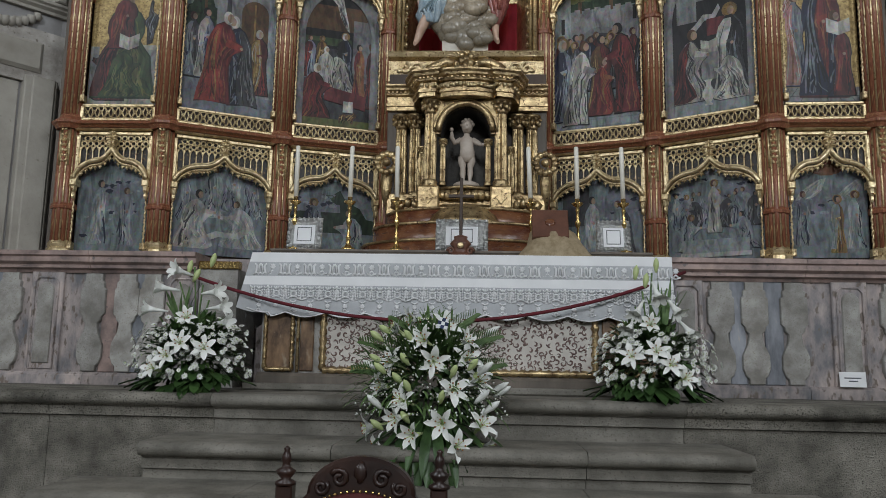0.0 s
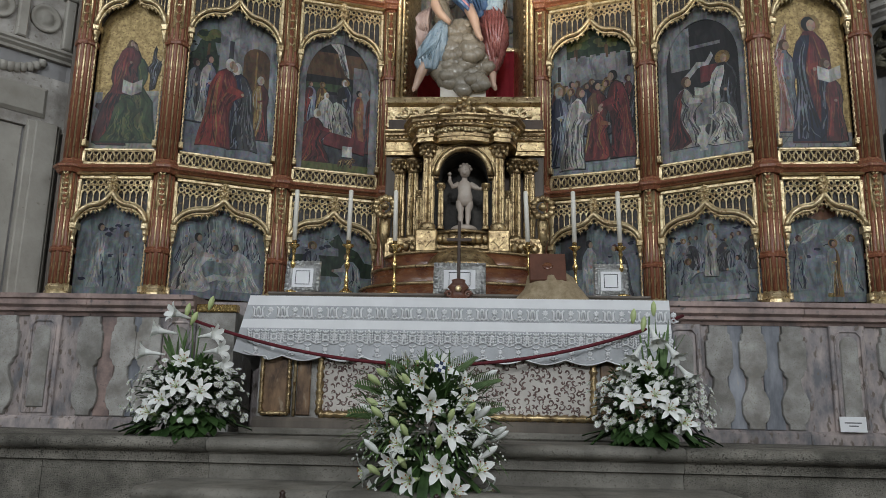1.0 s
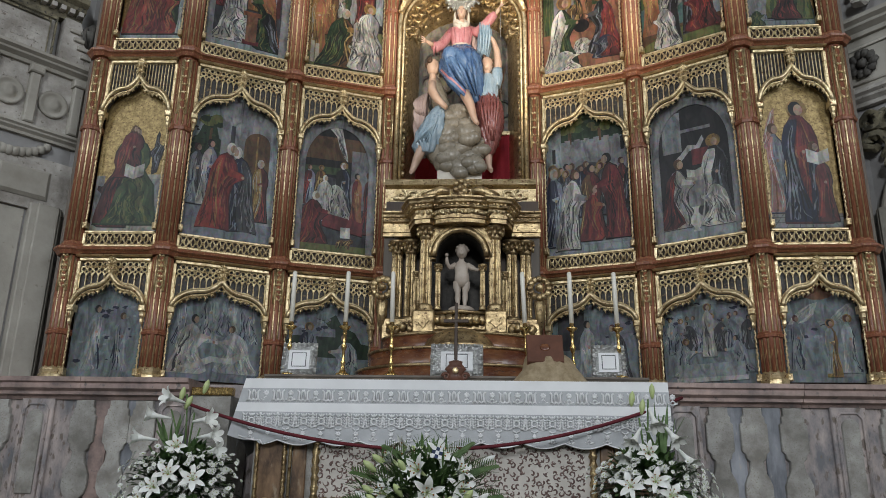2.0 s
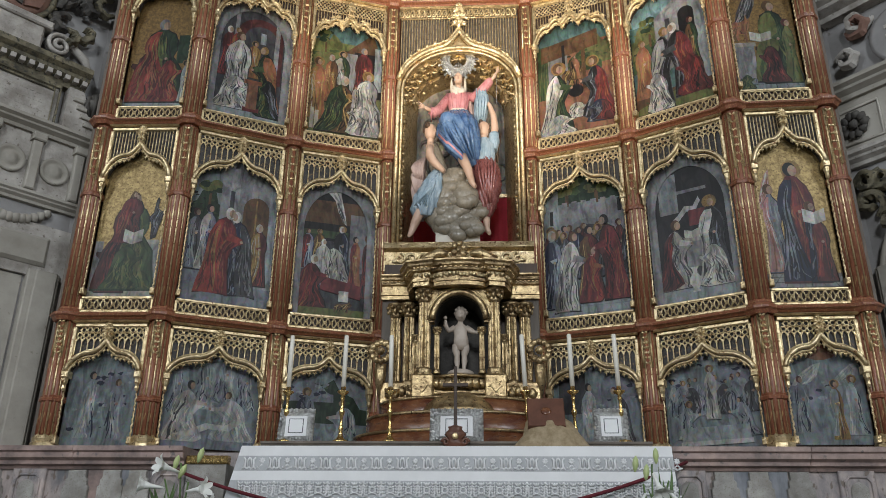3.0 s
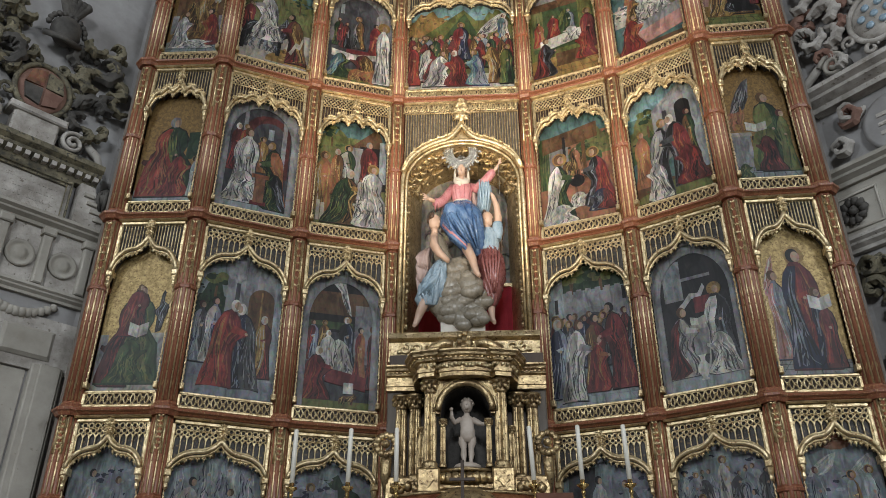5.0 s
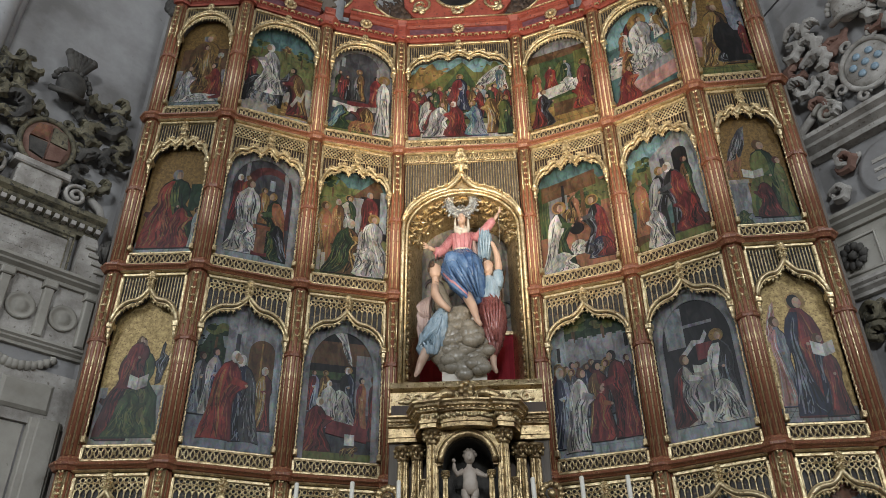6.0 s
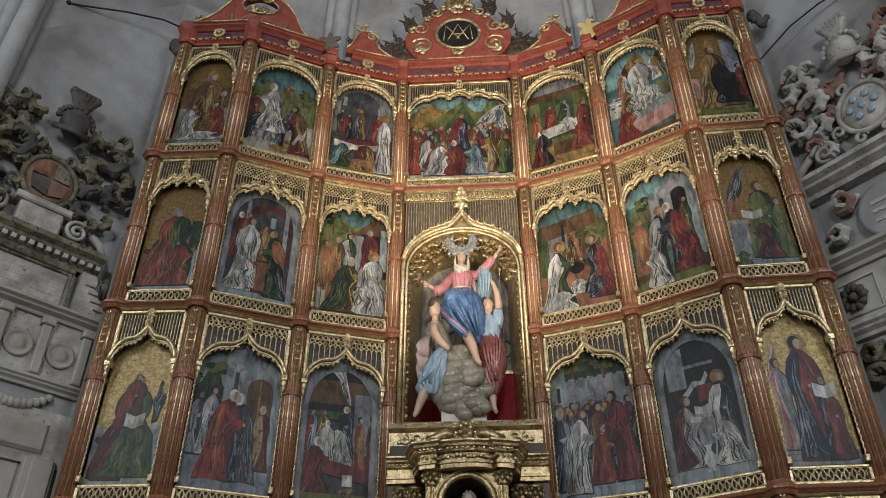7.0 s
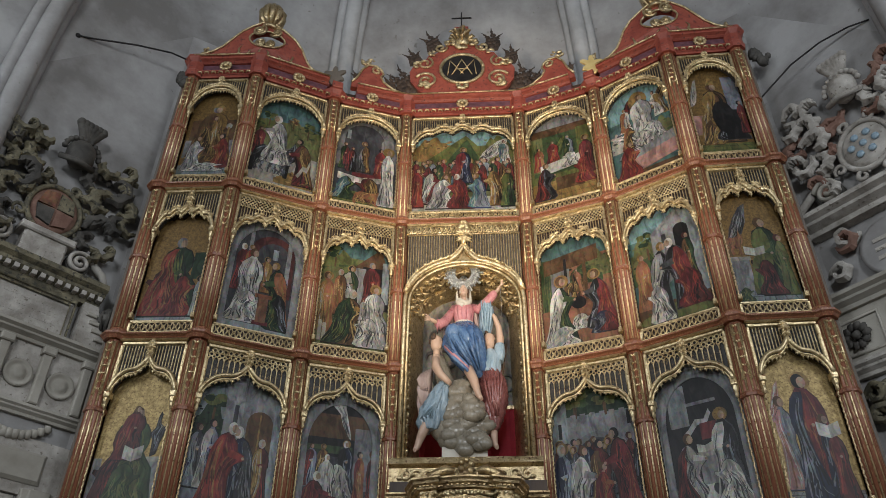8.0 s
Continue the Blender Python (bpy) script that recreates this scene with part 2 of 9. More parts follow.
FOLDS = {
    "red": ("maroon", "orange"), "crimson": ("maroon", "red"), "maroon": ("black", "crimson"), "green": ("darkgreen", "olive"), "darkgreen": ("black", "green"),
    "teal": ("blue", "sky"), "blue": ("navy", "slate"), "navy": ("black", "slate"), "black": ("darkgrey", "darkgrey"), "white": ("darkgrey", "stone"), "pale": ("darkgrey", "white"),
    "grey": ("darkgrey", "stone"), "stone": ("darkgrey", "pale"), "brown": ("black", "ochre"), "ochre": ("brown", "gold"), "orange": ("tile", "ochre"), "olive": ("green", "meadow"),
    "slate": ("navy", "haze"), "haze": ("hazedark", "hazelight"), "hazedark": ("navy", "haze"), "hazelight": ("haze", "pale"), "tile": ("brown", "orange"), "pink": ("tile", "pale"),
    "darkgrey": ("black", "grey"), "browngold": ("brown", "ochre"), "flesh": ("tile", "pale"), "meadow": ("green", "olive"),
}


# ---------------------------------------------------------------- mesh helpers
def bm_new():
    return bmesh.new()


def face(bm, vs, mi=0, smooth=False):
    try:
        f = bm.faces.new(vs)
    except ValueError:
        return None
    f.material_index, f.smooth = mi, smooth
    return f


def box(bm, x0, x1, y0, y1, z0, z1, mi=0):
    v = [bm.verts.new(c) for c in ((x0, y0, z0), (x1, y0, z0), (x1, y1, z0), (x0, y1, z0), (x0, y0, z1), (x1, y0, z1), (x1, y1, z1), (x0, y1, z1))]
    for q in ((3, 2, 1, 0), (4, 5, 6, 7), (0, 1, 5, 4), (1, 2, 6, 5), (2, 3, 7, 6), (3, 0, 4, 7)):
        face(bm, [v[i] for i in q], mi)


def bevbox(bm, x0, x1, y0, y1, z0, z1, b=0.01, mi=0):
    """A block with its front and upright edges chamfered."""
    rings = []
    for y, d in ((y1, 0), (y0 + b, 0), (y0, b)):
        rings.append([bm.verts.new(c) for c in ((x0 + d, y, z0 + d), (x1 - d, y, z0 + d), (x1 - d, y, z1 - d), (x0 + d, y, z1 - d))])
    for a, c in zip(rings, rings[1:]):
        for i in range(4):
            face(bm, (a[i], a[(i + 1) % 4], c[(i + 1) % 4], c[i])[::-1], mi)
    face(bm, rings[0][::-1], mi), face(bm, rings[-1], mi)


def slab(bm, poly, y0, y1, mi=0, bev=0.0):
    """A plate with the outline poly (x, z), from y0 (front) to y1 (back)."""
    n = len(poly)
    cx, cz = sum(p[0] for p in poly) / n, sum(p[1] for p in poly) / n
    f = [bm.verts.new((x, y0, z)) for x, z in poly]
    if bev:
        f = []
        for x, z in poly:
            d = math.hypot(x - cx, z - cz) or 1
            f.append(bm.verts.new((x - (x - cx) / d * bev, y0, z - (z - cz) / d * bev)))
    m = [bm.verts.new((x, y0 + bev, z)) for x, z in poly] if bev else None
    k = [bm.verts.new((x, y1, z)) for x, z in poly]
    rings = [f, m, k] if bev else [f, k]
    face(bm, f, mi), face(bm, k[::-1], mi)
    for a, b in zip(rings, rings[1:]):
        for i in range(n):
            face(bm, (a[i], b[i], b[(i + 1) % n], a[(i + 1) % n]), mi)


def tube(bm, pts, r, n=6, closed=False, mi=0, ends=True, flat=1.0):
    """A round bar along pts; r is one radius or one for each point. flat: its depth along y over its width."""
    pts = [Vector(p) for p in pts]
    k = len(pts)
    rs = r if isinstance(r, (list, tuple)) else [r] * k
    rings = []
    up = None
    for i, p in enumerate(pts):
        a = pts[(i - 1) % k] if closed or i else p
        b = pts[(i + 1) % k] if closed or i < k - 1 else p
        d = (b - a).normalized() if (b - a).length > 1e-9 else Vector((0, 0, 1))
        if up is None:
            up = Vector((0, 1, 0)) if abs(d.y) < 0.9 else Vector((1, 0, 0))
        s = d.cross(up)
        s = s.normalized() if s.length > 1e-6 else Vector((1, 0, 0))
        w = s.cross(d).normalized()
        up = w
        rings.append([bm.verts.new(p + s * math.cos(2 * math.pi * j / n) * rs[i] + w * math.sin(2 * math.pi * j / n) * rs[i] * flat) for j in range(n)])
    for i in range(k if closed else k - 1):
        a, b = rings[i], rings[(i + 1) % k]
        for j in range(n):
            face(bm, (a[j], a[(j + 1) % n], b[(j + 1) % n], b[j]), mi, True)
    if ends and not closed:
        face(bm, rings[0][::-1], mi), face(bm, rings[-1], mi)


def lathe(bm, prof, n=12, at=(0, 0, 0), mi=0, smooth=True, sx=1.0, sy=1.0, turn=0.0):
    """A turned form: prof lists (radius, z) from bottom to top."""
    rings = []
    for r, z in prof:
        rings.append([bm.verts.new((at[0] + sx * r * math.cos(turn + 2 * math.pi * j / n), at[1] + sy * r * math.sin(turn + 2 * math.pi * j / n), at[2] + z)) for j in range(n)])
    for a, b in zip(rings, rings[1:]):
        for j in range(n):
            face(bm, (a[j], a[(j + 1) % n], b[(j + 1) % n], b[j]), mi, smooth)
    face(bm, rings[0][::-1], mi), face(bm, rings[-1], mi)


def ball(bm, c, r, n=8, mi=0, s=(1, 1, 1), rough=0.0):
    c = Vector(c)
    k = max(4, n // 2 + 1)
    rings = []
    for i in range(1, k):
        a = math.pi * i / k
        row = []
        for j in range(n):
            b = 2 * math.pi * j / n
            d = Vector((math.sin(a) * math.cos(b), math.sin(a) * math.sin(b), -math.cos(a)))
            q = 1 + rough * noise.noise(d * 2.3 + c * 7)
            row.append(bm.verts.new(c + Vector((d.x * s[0], d.y * s[1], d.z * s[2])) * r * q))
        rings.append(row)
    lo, hi = bm.verts.new(c - Vector((0, 0, r * s[2]))), bm.verts.new(c + Vector((0, 0, r * s[2])))
    for a, b in zip(rings, rings[1:]):
        for j in range(n):
            face(bm, (a[j], a[(j + 1) % n], b[(j + 1) % n], b[j]), mi, True)
    for j in range(n):
        face(bm, (lo, rings[0][(j + 1) % n], rings[0][j]), mi, True)
        face(bm, (hi, rings[-1][j], rings[-1][(j + 1) % n]), mi, True)


def run(bm, prof, x0, x1, mi=0):
    """A moulding along x: prof lists (y, z) round its section."""
    a = [bm.verts.new((x0, y, z)) for y, z in prof]
    b = [bm.verts.new((x1, y, z)) for y, z in prof]
    n = len(prof)
    for i in range(n):
        face(bm, (a[i], a[(i + 1) % n], b[(i + 1) % n], b[i]), mi)
    face(bm, a[::-1], mi), face(bm, b, mi)


def arc(cx, cz, r, a0, a1, n=8, y=0.0, sx=1.0, sz=1.0):
    return [(cx + sx * r * math.cos(radians(a0 + (a1 - a0) * i / n)), y, cz + sz * r * math.sin(radians(a0 + (a1 - a0) * i / n))) for i in range(n + 1)]


def spiral(cx, cz, r0, r1, a0, turns, n=18, y=0.0, flip=1):
    out = []
    for i in range(n + 1):
        s = i / n
        a, r = a0 + 2 * math.pi * turns * s, r0 + (r1 - r0) * s
        out.append((cx + flip * r * math.cos(a), y, cz + r * math.sin(a)))
    return out


def mesh_of(name, bm, mats):
    bmesh.ops.recalc_face_normals(bm, faces=bm.faces)
    me = bpy.data.meshes.new(name)
    bm.to_mesh(me)
    bm.free()
    for m in mats if isinstance(mats, (list, tuple)) else [mats]:
        me.materials.append(m)
    return me


def part(name, bm, mats, parent, label="", m=None):
    """One mesh object under a thing or part; bm may be a mesh made before."""
    ob = new(name, bm if isinstance(bm, bpy.types.Mesh) else mesh_of(name, bm, mats))
    ob.parent = parent
    if m is not None:
        ob.matrix_basis = m
    if label:
        ob["label"] = label
    return ob


def thing(name, label, category, m=None, group=""):
    ob = new(name)
    ob.empty_display_size = 0.1
    if m is not None:
        ob.matrix_basis = m
    return tagged(ob, label, category, group)


def solid(name, bm, mats, label, category, m=None, group="", kind=""):
    ob = new(name, mesh_of(name, bm, mats))
    if m is not None:
        ob.matrix_basis = m
    return tagged(ob, label, category, group, kind)


# ---------------------------------------------------------------- the shell of the church
def wall_between(name, a, b, z0, z1, mat, label, thick=0.5):
    a, b = Vector((*a, 0)), Vector((*b, 0))
    d = b - a
    bm = bm_new()
    box(bm, -0.1, d.length + 0.1, 0, thick, z0, z1)
    return solid(name, bm, mat, label, "wall", Matrix.Translation(a) @ Matrix.Rotation(math.atan2(d.y, d.x), 4, "Z"), kind="structure")


CORNER, BACK = (3.75, 6.75), (1.88, 7.95)
wall_between("wall_north", (-BACK[0], BACK[1]), BACK, 0, 11.6, PLASTER, "grey limewashed apse wall behind the altarpiece")
wall_between("wall_north_west", (-CORNER[0], CORNER[1]), (-BACK[0], BACK[1]), 0, 11.6, PLASTER, "grey limewashed apse wall with cracks")
wall_between("wall_north_east", BACK, CORNER, 0, 11.6, PLASTER, "grey limewashed apse wall with cracks")
wall_between("wall_west_apse", (-7.8, 2.015), (-CORNER[0], CORNER[1]), 0, 11.6, PLASTER, "grey limewashed side wall of the apse")
wall_between("wall_east_apse", CORNER, (7.8, 2.015), 0, 11.6, PLASTER, "grey limewashed side wall of the apse")
for side, nm in ((-1, "west"), (1, "east")):
    bm = bm_new()
    x0, x1 = sorted((side * 7.8, side * 8.4))
    box(bm, x0, x1, -14, -4.4, 0, 14.5), box(bm, x0, x1, -0.9, 2.3, 0, 14.5)
    box(bm, x0, x1, -4.4, -0.9, 0, 6.1), box(bm, x0, x1, -4.4, -0.9, 10.9, 14.5)
    solid("wall_" + nm, bm, NAVE_STONE, "unseen dark brown nave wall with a tall window opening", "wall", kind="structure")
bm = bm_new()
box(bm, -8.4, 8.4, -14.6, -14, 0, 14.5)
solid("wall_south", bm, NAVE_STONE, "unseen dark brown nave end wall", "wall", kind="structure")
bm = bm_new()
box(bm, -9, 9, -14.6, 9, -0.3, 0)
solid("floor", bm, FLOOR, "worn grey stone church floor", "floor", kind="structure")

# the vault: curved webs between ribs that rise from the corners to one boss
BOSS = Vector((0, 3.2, 15.2))
FEET = [(-7.8, 2.0), (-4.868, 5.443), (-3.75, 6.75), (-1.88, 7.95), (1.88, 7.95), (3.75, 6.75), (4.80, 5.52), (7.8, 2.0)]

SPRING = {True: 8.3, False: 10.4}


def rib_at(foot, s):
    spring = SPRING[abs(foot[0]) > 4]
    f = Vector((*foot, spring))
    k, h = 1 - math.cos(s * math.pi / 2), math.sin(s * math.pi / 2)
    return Vector((f.x + (BOSS.x - f.x) * k, f.y + (BOSS.y - f.y) * k, spring + (BOSS.z - spring) * h))


bm = bm_new()
cols = [[bm.verts.new(rib_at(f, i / 10) + Vector((0, 0, 0.18))) for i in range(11)] for f in FEET]
for a, b in zip(cols, cols[1:]):
    for i in range(10):
        face(bm, (a[i], b[i], b[i + 1], a[i + 1]), 0, True)
box(bm, -8.4, 8.4, -14.6, 2.4, 14.5, 14.8)
solid("ceiling", bm, PLASTER, "grey limewashed ribbed vault of the apse", "ceiling", kind="structure")
for foot, r in ((FEET[1], 0.115), (FEET[3], 0.13), (FEET[4], 0.13), (FEET[6], 0.115)):
    t = thing("vault_rib", "pale moulded stone rib rising up the apse wall into the vault", "rib", group="vault ribs")
    for dx, rr, name in ((0, r, "roll"), (-r * 1.2, r * 0.6, "side_roll"), (r * 1.2, r * 0.6, "side_roll")):
        d = Vector((-foot[1] + 3.2, foot[0], 0)).normalized() * dx
        c = Vector((-foot[0], 3.2 - foot[1], 0)).normalized() * (0.05 if dx else 0.12)
        bm = bm_new()
        z = SPRING[abs(foot[0]) > 4]
        pts = [Vector((*foot, 6.4 if z < 9 else 2.4)) + d + c, Vector((*foot, z)) + d + c] + [rib_at(foot, i / 12) + d + c for i in range(1, 13)]
        tube(bm, pts, rr, 8)
        # Central ribs are coloured paler for the floodlight on them; side ribs stay greyer.
        part(name, bm, LIT_PALE_STONE if z > 9 else PLASTER, t)

# ---------------------------------------------------------------- steps, platform and marble dado
NOSE = [(0.0, -0.0), (-0.035, -0.004), (-0.06, -0.02), (-0.068, -0.04), (-0.06, -0.062), (-0.035, -0.078), (-0.005, -0.082), (-0.005, -0.09), (0.01, -0.092), (0.01, -0.15), (0.035, -0.155)]


def step(name, x0, x1, yf, yb, z, zlow, mat, label, blocks):
    """A stone step with a rounded nosing, laid in blocks."""
    t = tagged(new(name), label, "step", kind="structure")
    cuts = [x0] + [x0 + (x1 - x0) * (i + 0.25 * math.sin(i * 2.3 + z * 9)) / blocks for i in range(1, blocks)] + [x1]
    for a, b in zip(cuts, cuts[1:]):
        bm = bm_new()
        prof = [(yb, z), *[(yf + y + 0.03, z + d) for y, d in NOSE], (yf + 0.065, zlow), (yb, zlow)]
        run(bm, prof, a + 0.002, b - 0.002)
        for f in bm.faces:
            f.smooth = abs(f.calc_center_median().y - yf) < 0.06 and f.calc_center_median().z > z - 0.085
        part("stone_block", bm, mat, t)
    return t


step("platform_centre", -1.49, 1.42, 4.93, 6.6, 1.37, 0.0, WORN_STEP, "worn grey stone platform with a rounded nosing", 3)
step("platform_west", -6.2, -1.49, 4.935, 6.9, 1.37, 0.0, GRANITE, "rough weathered granite platform with a rounded nosing", 4)
step("platform_east", 1.42, 6.2, 4.935, 6.9, 1.37, 0.0, GRANITE, "rough weathered granite platform with a rounded nosing", 4)
step("step_1", -1.70, 1.64, 4.40, 4.99, 1.125, 0.0, WORN_STEP, "worn grey stone step below the altar platform", 3)
step("step_2", -2.05, 1.98, 3.95, 4.46, 0.92, 0.0, WORN_STEP, "worn grey stone step below the altar platform", 3)
step("step_3", -2.4, 2.3, 3.55, 4.0, 0.69, 0.0, WORN_STEP, "worn grey stone step below the altar platform", 3)
step("step_4", -2.7, 2.6, 3.2, 3.6, 0.46, 0.0, WORN_STEP, "worn grey stone step below the altar platform", 3)
step("step_5", -3.0, 2.9, 2.9, 3.25, 0.23, 0.0, WORN_STEP, "worn grey stone step below the altar platform", 3)
bm = bm_new()
bevbox(bm, -1.52, 1.5, 5.62, 6.6, 1.372, 1.42, 0.01)
solid("altar_plinth", bm, WORN_STEP, "low stone plinth under the altar", "plinth", kind="structure")


def baluster_outline(w, z0, z1):
    """Half outline of the flat baluster relief: fat upper belly, waist, fat lower belly."""
    prof = [(0.55, 0.0), (0.55, 0.05), (0.8, 0.08), (1.0, 0.15), (1.0, 0.27), (0.82, 0.33), (0.58, 0.39), (0.5, 0.46), (0.5, 0.49), (0.72, 0.52), (0.78, 0.56), (1.0, 0.59), (1.0, 0.84), (0.84, 0.86), (0.84, 0.91), (0.68, 0.93), (0.68, 1.0)]
    right = [(w / 2 * a, z0 + (z1 - z0) * b) for a, b in prof]
    return right + [(-x, z) for x, z in reversed(right)]


def dado(name, x0, x1, pil, bal, label):
    t = tagged(new(name), label, "dado", kind="structure")
    bm = bm_new()
    box(bm, x0, x1, 6.07, 6.9, 1.45, 2.26)
    part("panel_wall", bm, MARBLE, t)
    n = 3
    for i in range(n):
        a, b = x0 + (x1 - x0) * i / n, x0 + (x1 - x0) * (i + 1) / n
        bm = bm_new()
        run(bm, [(6.9, 1.372), (6.0, 1.372), (6.0, 1.44), (6.03, 1.465), (6.9, 1.465)], a + 0.002, b - 0.002)
        part("base_block", bm, MARBLE, t)
        bm = bm_new()
        run(bm, [(6.9, 2.24), (6.05, 2.24), (6.04, 2.265), (6.0, 2.275), (6.0, 2.30), (5.965, 2.32), (5.965, 2.36), (5.945, 2.37), (5.945, 2.405), (6.9, 2.405)], a + 0.002, b - 0.002)
        part("cap_block", bm, PINKMARBLE, t)
    for x in pil:
        bm = bm_new()
        bevbox(bm, x - 0.13, x + 0.13, 6.035, 6.08, 1.46, 2.245, 0.008)
        part("pilaster", bm, MARBLE, t)
        bm = bm_new()
        slab(bm, [(x - 0.065, 1.53), (x + 0.065, 1.53), (x + 0.065, 2.08)] + [(p[0], p[2]) for p in arc(x, 2.1, 0.065, 0, 180, 8)] + [(x - 0.065, 2.08)], 6.022, 6.04, bev=0.008)
        part("sunk_panel", bm, BUFF, t)
        bm = bm_new()
        tube(bm, [(x - 0.095, 6.03, 1.49), (x + 0.095, 6.03, 1.49), (x + 0.095, 6.03, 2.16), (x + 0.06, 6.03, 2.2), (x - 0.06, 6.03, 2.2), (x - 0.095, 6.03, 2.16)], 0.009, 5, True)
        part("frame_bead", bm, MARBLE, t)
    for a, b in zip(bal, bal[1:]):
        if b - a < 0.36:
            bm = bm_new()
            w = (b - a) * 0.24
            bevbox(bm, (a + b) / 2 - w, (a + b) / 2 + w, 6.058, 6.08, 1.47, 2.24, 0.004)
            part("inlay_strip", bm, (PINKMARBLE, SLATE_MARBLE)[int((a + b) * 37) % 2], t)
    for x in bal:
        bm = bm_new()
        slab(bm, [(x + a, c) for a, c in baluster_outline(0.2, 1.47, 2.235)], 6.03, 6.08, bev=0.008)
        part("baluster", bm, BUFF, t)
    return t


dado("dado_west", -4.6, -2.04, (-3.25, -2.16), (-4.3, -3.85, -3.55, -2.87, -2.6, -2.4), "grey and pink marble dado with flat baluster reliefs")
dado("dado_east", 1.6, 4.6, (1.72, 2.93), (1.98, 2.23, 2.52, 3.25, 3.55, 3.85, 4.15), "grey and pink marble dado with flat baluster reliefs")
bm = bm_new()
box(bm, -2.3, 2.3, 6.62, 8.0, 1.3, 2.44)
solid("altarpiece_plinth", bm, MARBLE, "grey marble plinth carrying the altarpiece", "plinth", kind="structure")

# ---------------------------------------------------------------- the altarpiece
PX = [-3.45, -2.614, -1.698, -0.76, 0.76, 1.727, 2.581, 3.41]
PY = [6.53, 6.545, 7.005, 7.338, 7.342, 6.99, 6.468, 6.43]
TIER = [2.46, 3.58, 5.56, 7.535, 9.41]
BAY, LEN = [], []
for i in range(7):
    d = Vector((PX[i + 1] - PX[i], PY[i + 1] - PY[i], 0))
    LEN.append(d.length)
    BAY.append(Matrix.Translation((PX[i], PY[i], 0)) @ Matrix.Rotation(math.atan2(d.y, d.x), 4, "Z"))

ALTARPIECE = thing("altarpiece", "towering gilded and red lacquered wooden altarpiece with painted panels", "altarpiece")


def pilaster(k, height):
    """Bundled reeds in red and gold, with a base, a ring and a gilded upper length."""
    mid = height * (0.36, 0.61, 0.5, 0.52)[k]
    top = height * 0.985
    spots = [(-0.072, -0.015), (-0.042, -0.058), (0.0, -0.078), (0.042, -0.058), (0.072, -0.015)]
    out = {}
    bm = bm_new()
    lathe(bm, [(0.082, 0.0), (0.082, height)], 8, smooth=False, turn=math.pi / 8)
    out["core"] = mesh_of("core", bm, RED)
    bm = bm_new()
    tube(bm, [(0, 0, 0.1), (0, 0, mid), (0, 0, top - 0.02)], 0.021, 7)
    out["reed"] = mesh_of("reed", bm, RED)
    bm = bm_new()
    tube(bm, [(0, 0, 0.1), (0, 0, top - 0.03)], 0.0115, 5)
    out["fillet"] = mesh_of("fillet", bm, GOLD)
    out["places"] = (spots, ((-0.06, -0.045), (-0.022, -0.076), (0.022, -0.076), (0.06, -0.045)))
    bm = bm_new()
    lathe(bm, [(0.115, 0.0), (0.115, 0.035), (0.1, 0.05), (0.107, 0.075), (0.09, 0.105), (0.085, 0.11)], 8, smooth=False, turn=math.pi / 8)
    out["base"] = mesh_of("base", bm, RED if k else GOLD)
    bm = bm_new()
    lathe(bm, [(0.085, -0.03), (0.108, -0.02), (0.112, 0.0), (0.1, 0.012), (0.104, 0.025), (0.085, 0.035)], 8, at=(0, 0, mid), smooth=False, turn=math.pi / 8)
    out["ring"] = mesh_of("ring", bm, RED)
    bm = bm_new()
    for j in range(7):
        z = height * 0.7 + height * 0.25 * j / 6
        for q in range(3):
            a = j * 1.9 + q * 2.1
            tube(bm, [(0, -0.082, z), (0.02 * math.cos(a), -0.1, z + 0.016), (0.036 * math.cos(a), -0.088, z + 0.03 + 0.012 * math.sin(a))], [0.006, 0.012, 0.003], 5)
    tube(bm, [(-0.04, -0.078, height * 0.68), (-0.04, -0.078, height * 0.97)], 0.01, 5)
    tube(bm, [(0.04, -0.078, height * 0.68), (0.04, -0.078, height * 0.97)], 0.01, 5)
    out["carved_drop"] = mesh_of("carved_drop", bm, GOLD)
    return out


def joint_matrix(i, z):
    a = math.atan2(PY[1] - PY[0], PX[1] - PX[0]) if i == 0 else math.atan2(PY[i] - PY[i - 1], PX[i] - PX[i - 1])
    b = a if i == 7 else math.atan2(PY[i + 1] - PY[i], PX[i + 1] - PX[i])
    return Matrix.Translation((PX[i], PY[i], z)) @ Matrix.Rotation((a + b) / 2, 4, "Z")


for k in range(4):
    forms = pilaster(k, TIER[k + 1] - TIER[k])
    for i in range(8):
        m = joint_matrix(i, TIER[k])
        post = part("pilaster", forms["core"], None, ALTARPIECE, "red lacquered and gilded reeded pilaster", m)
        for name in ("base", "ring", "carved_drop"):
            part(name, forms[name], None, post)
        for name, spots in zip(("reed", "fillet"), forms["places"]):
            for x, y in spots:
                part(name, forms[name], None, post, "", Matrix.Translation((x, y, 0)))

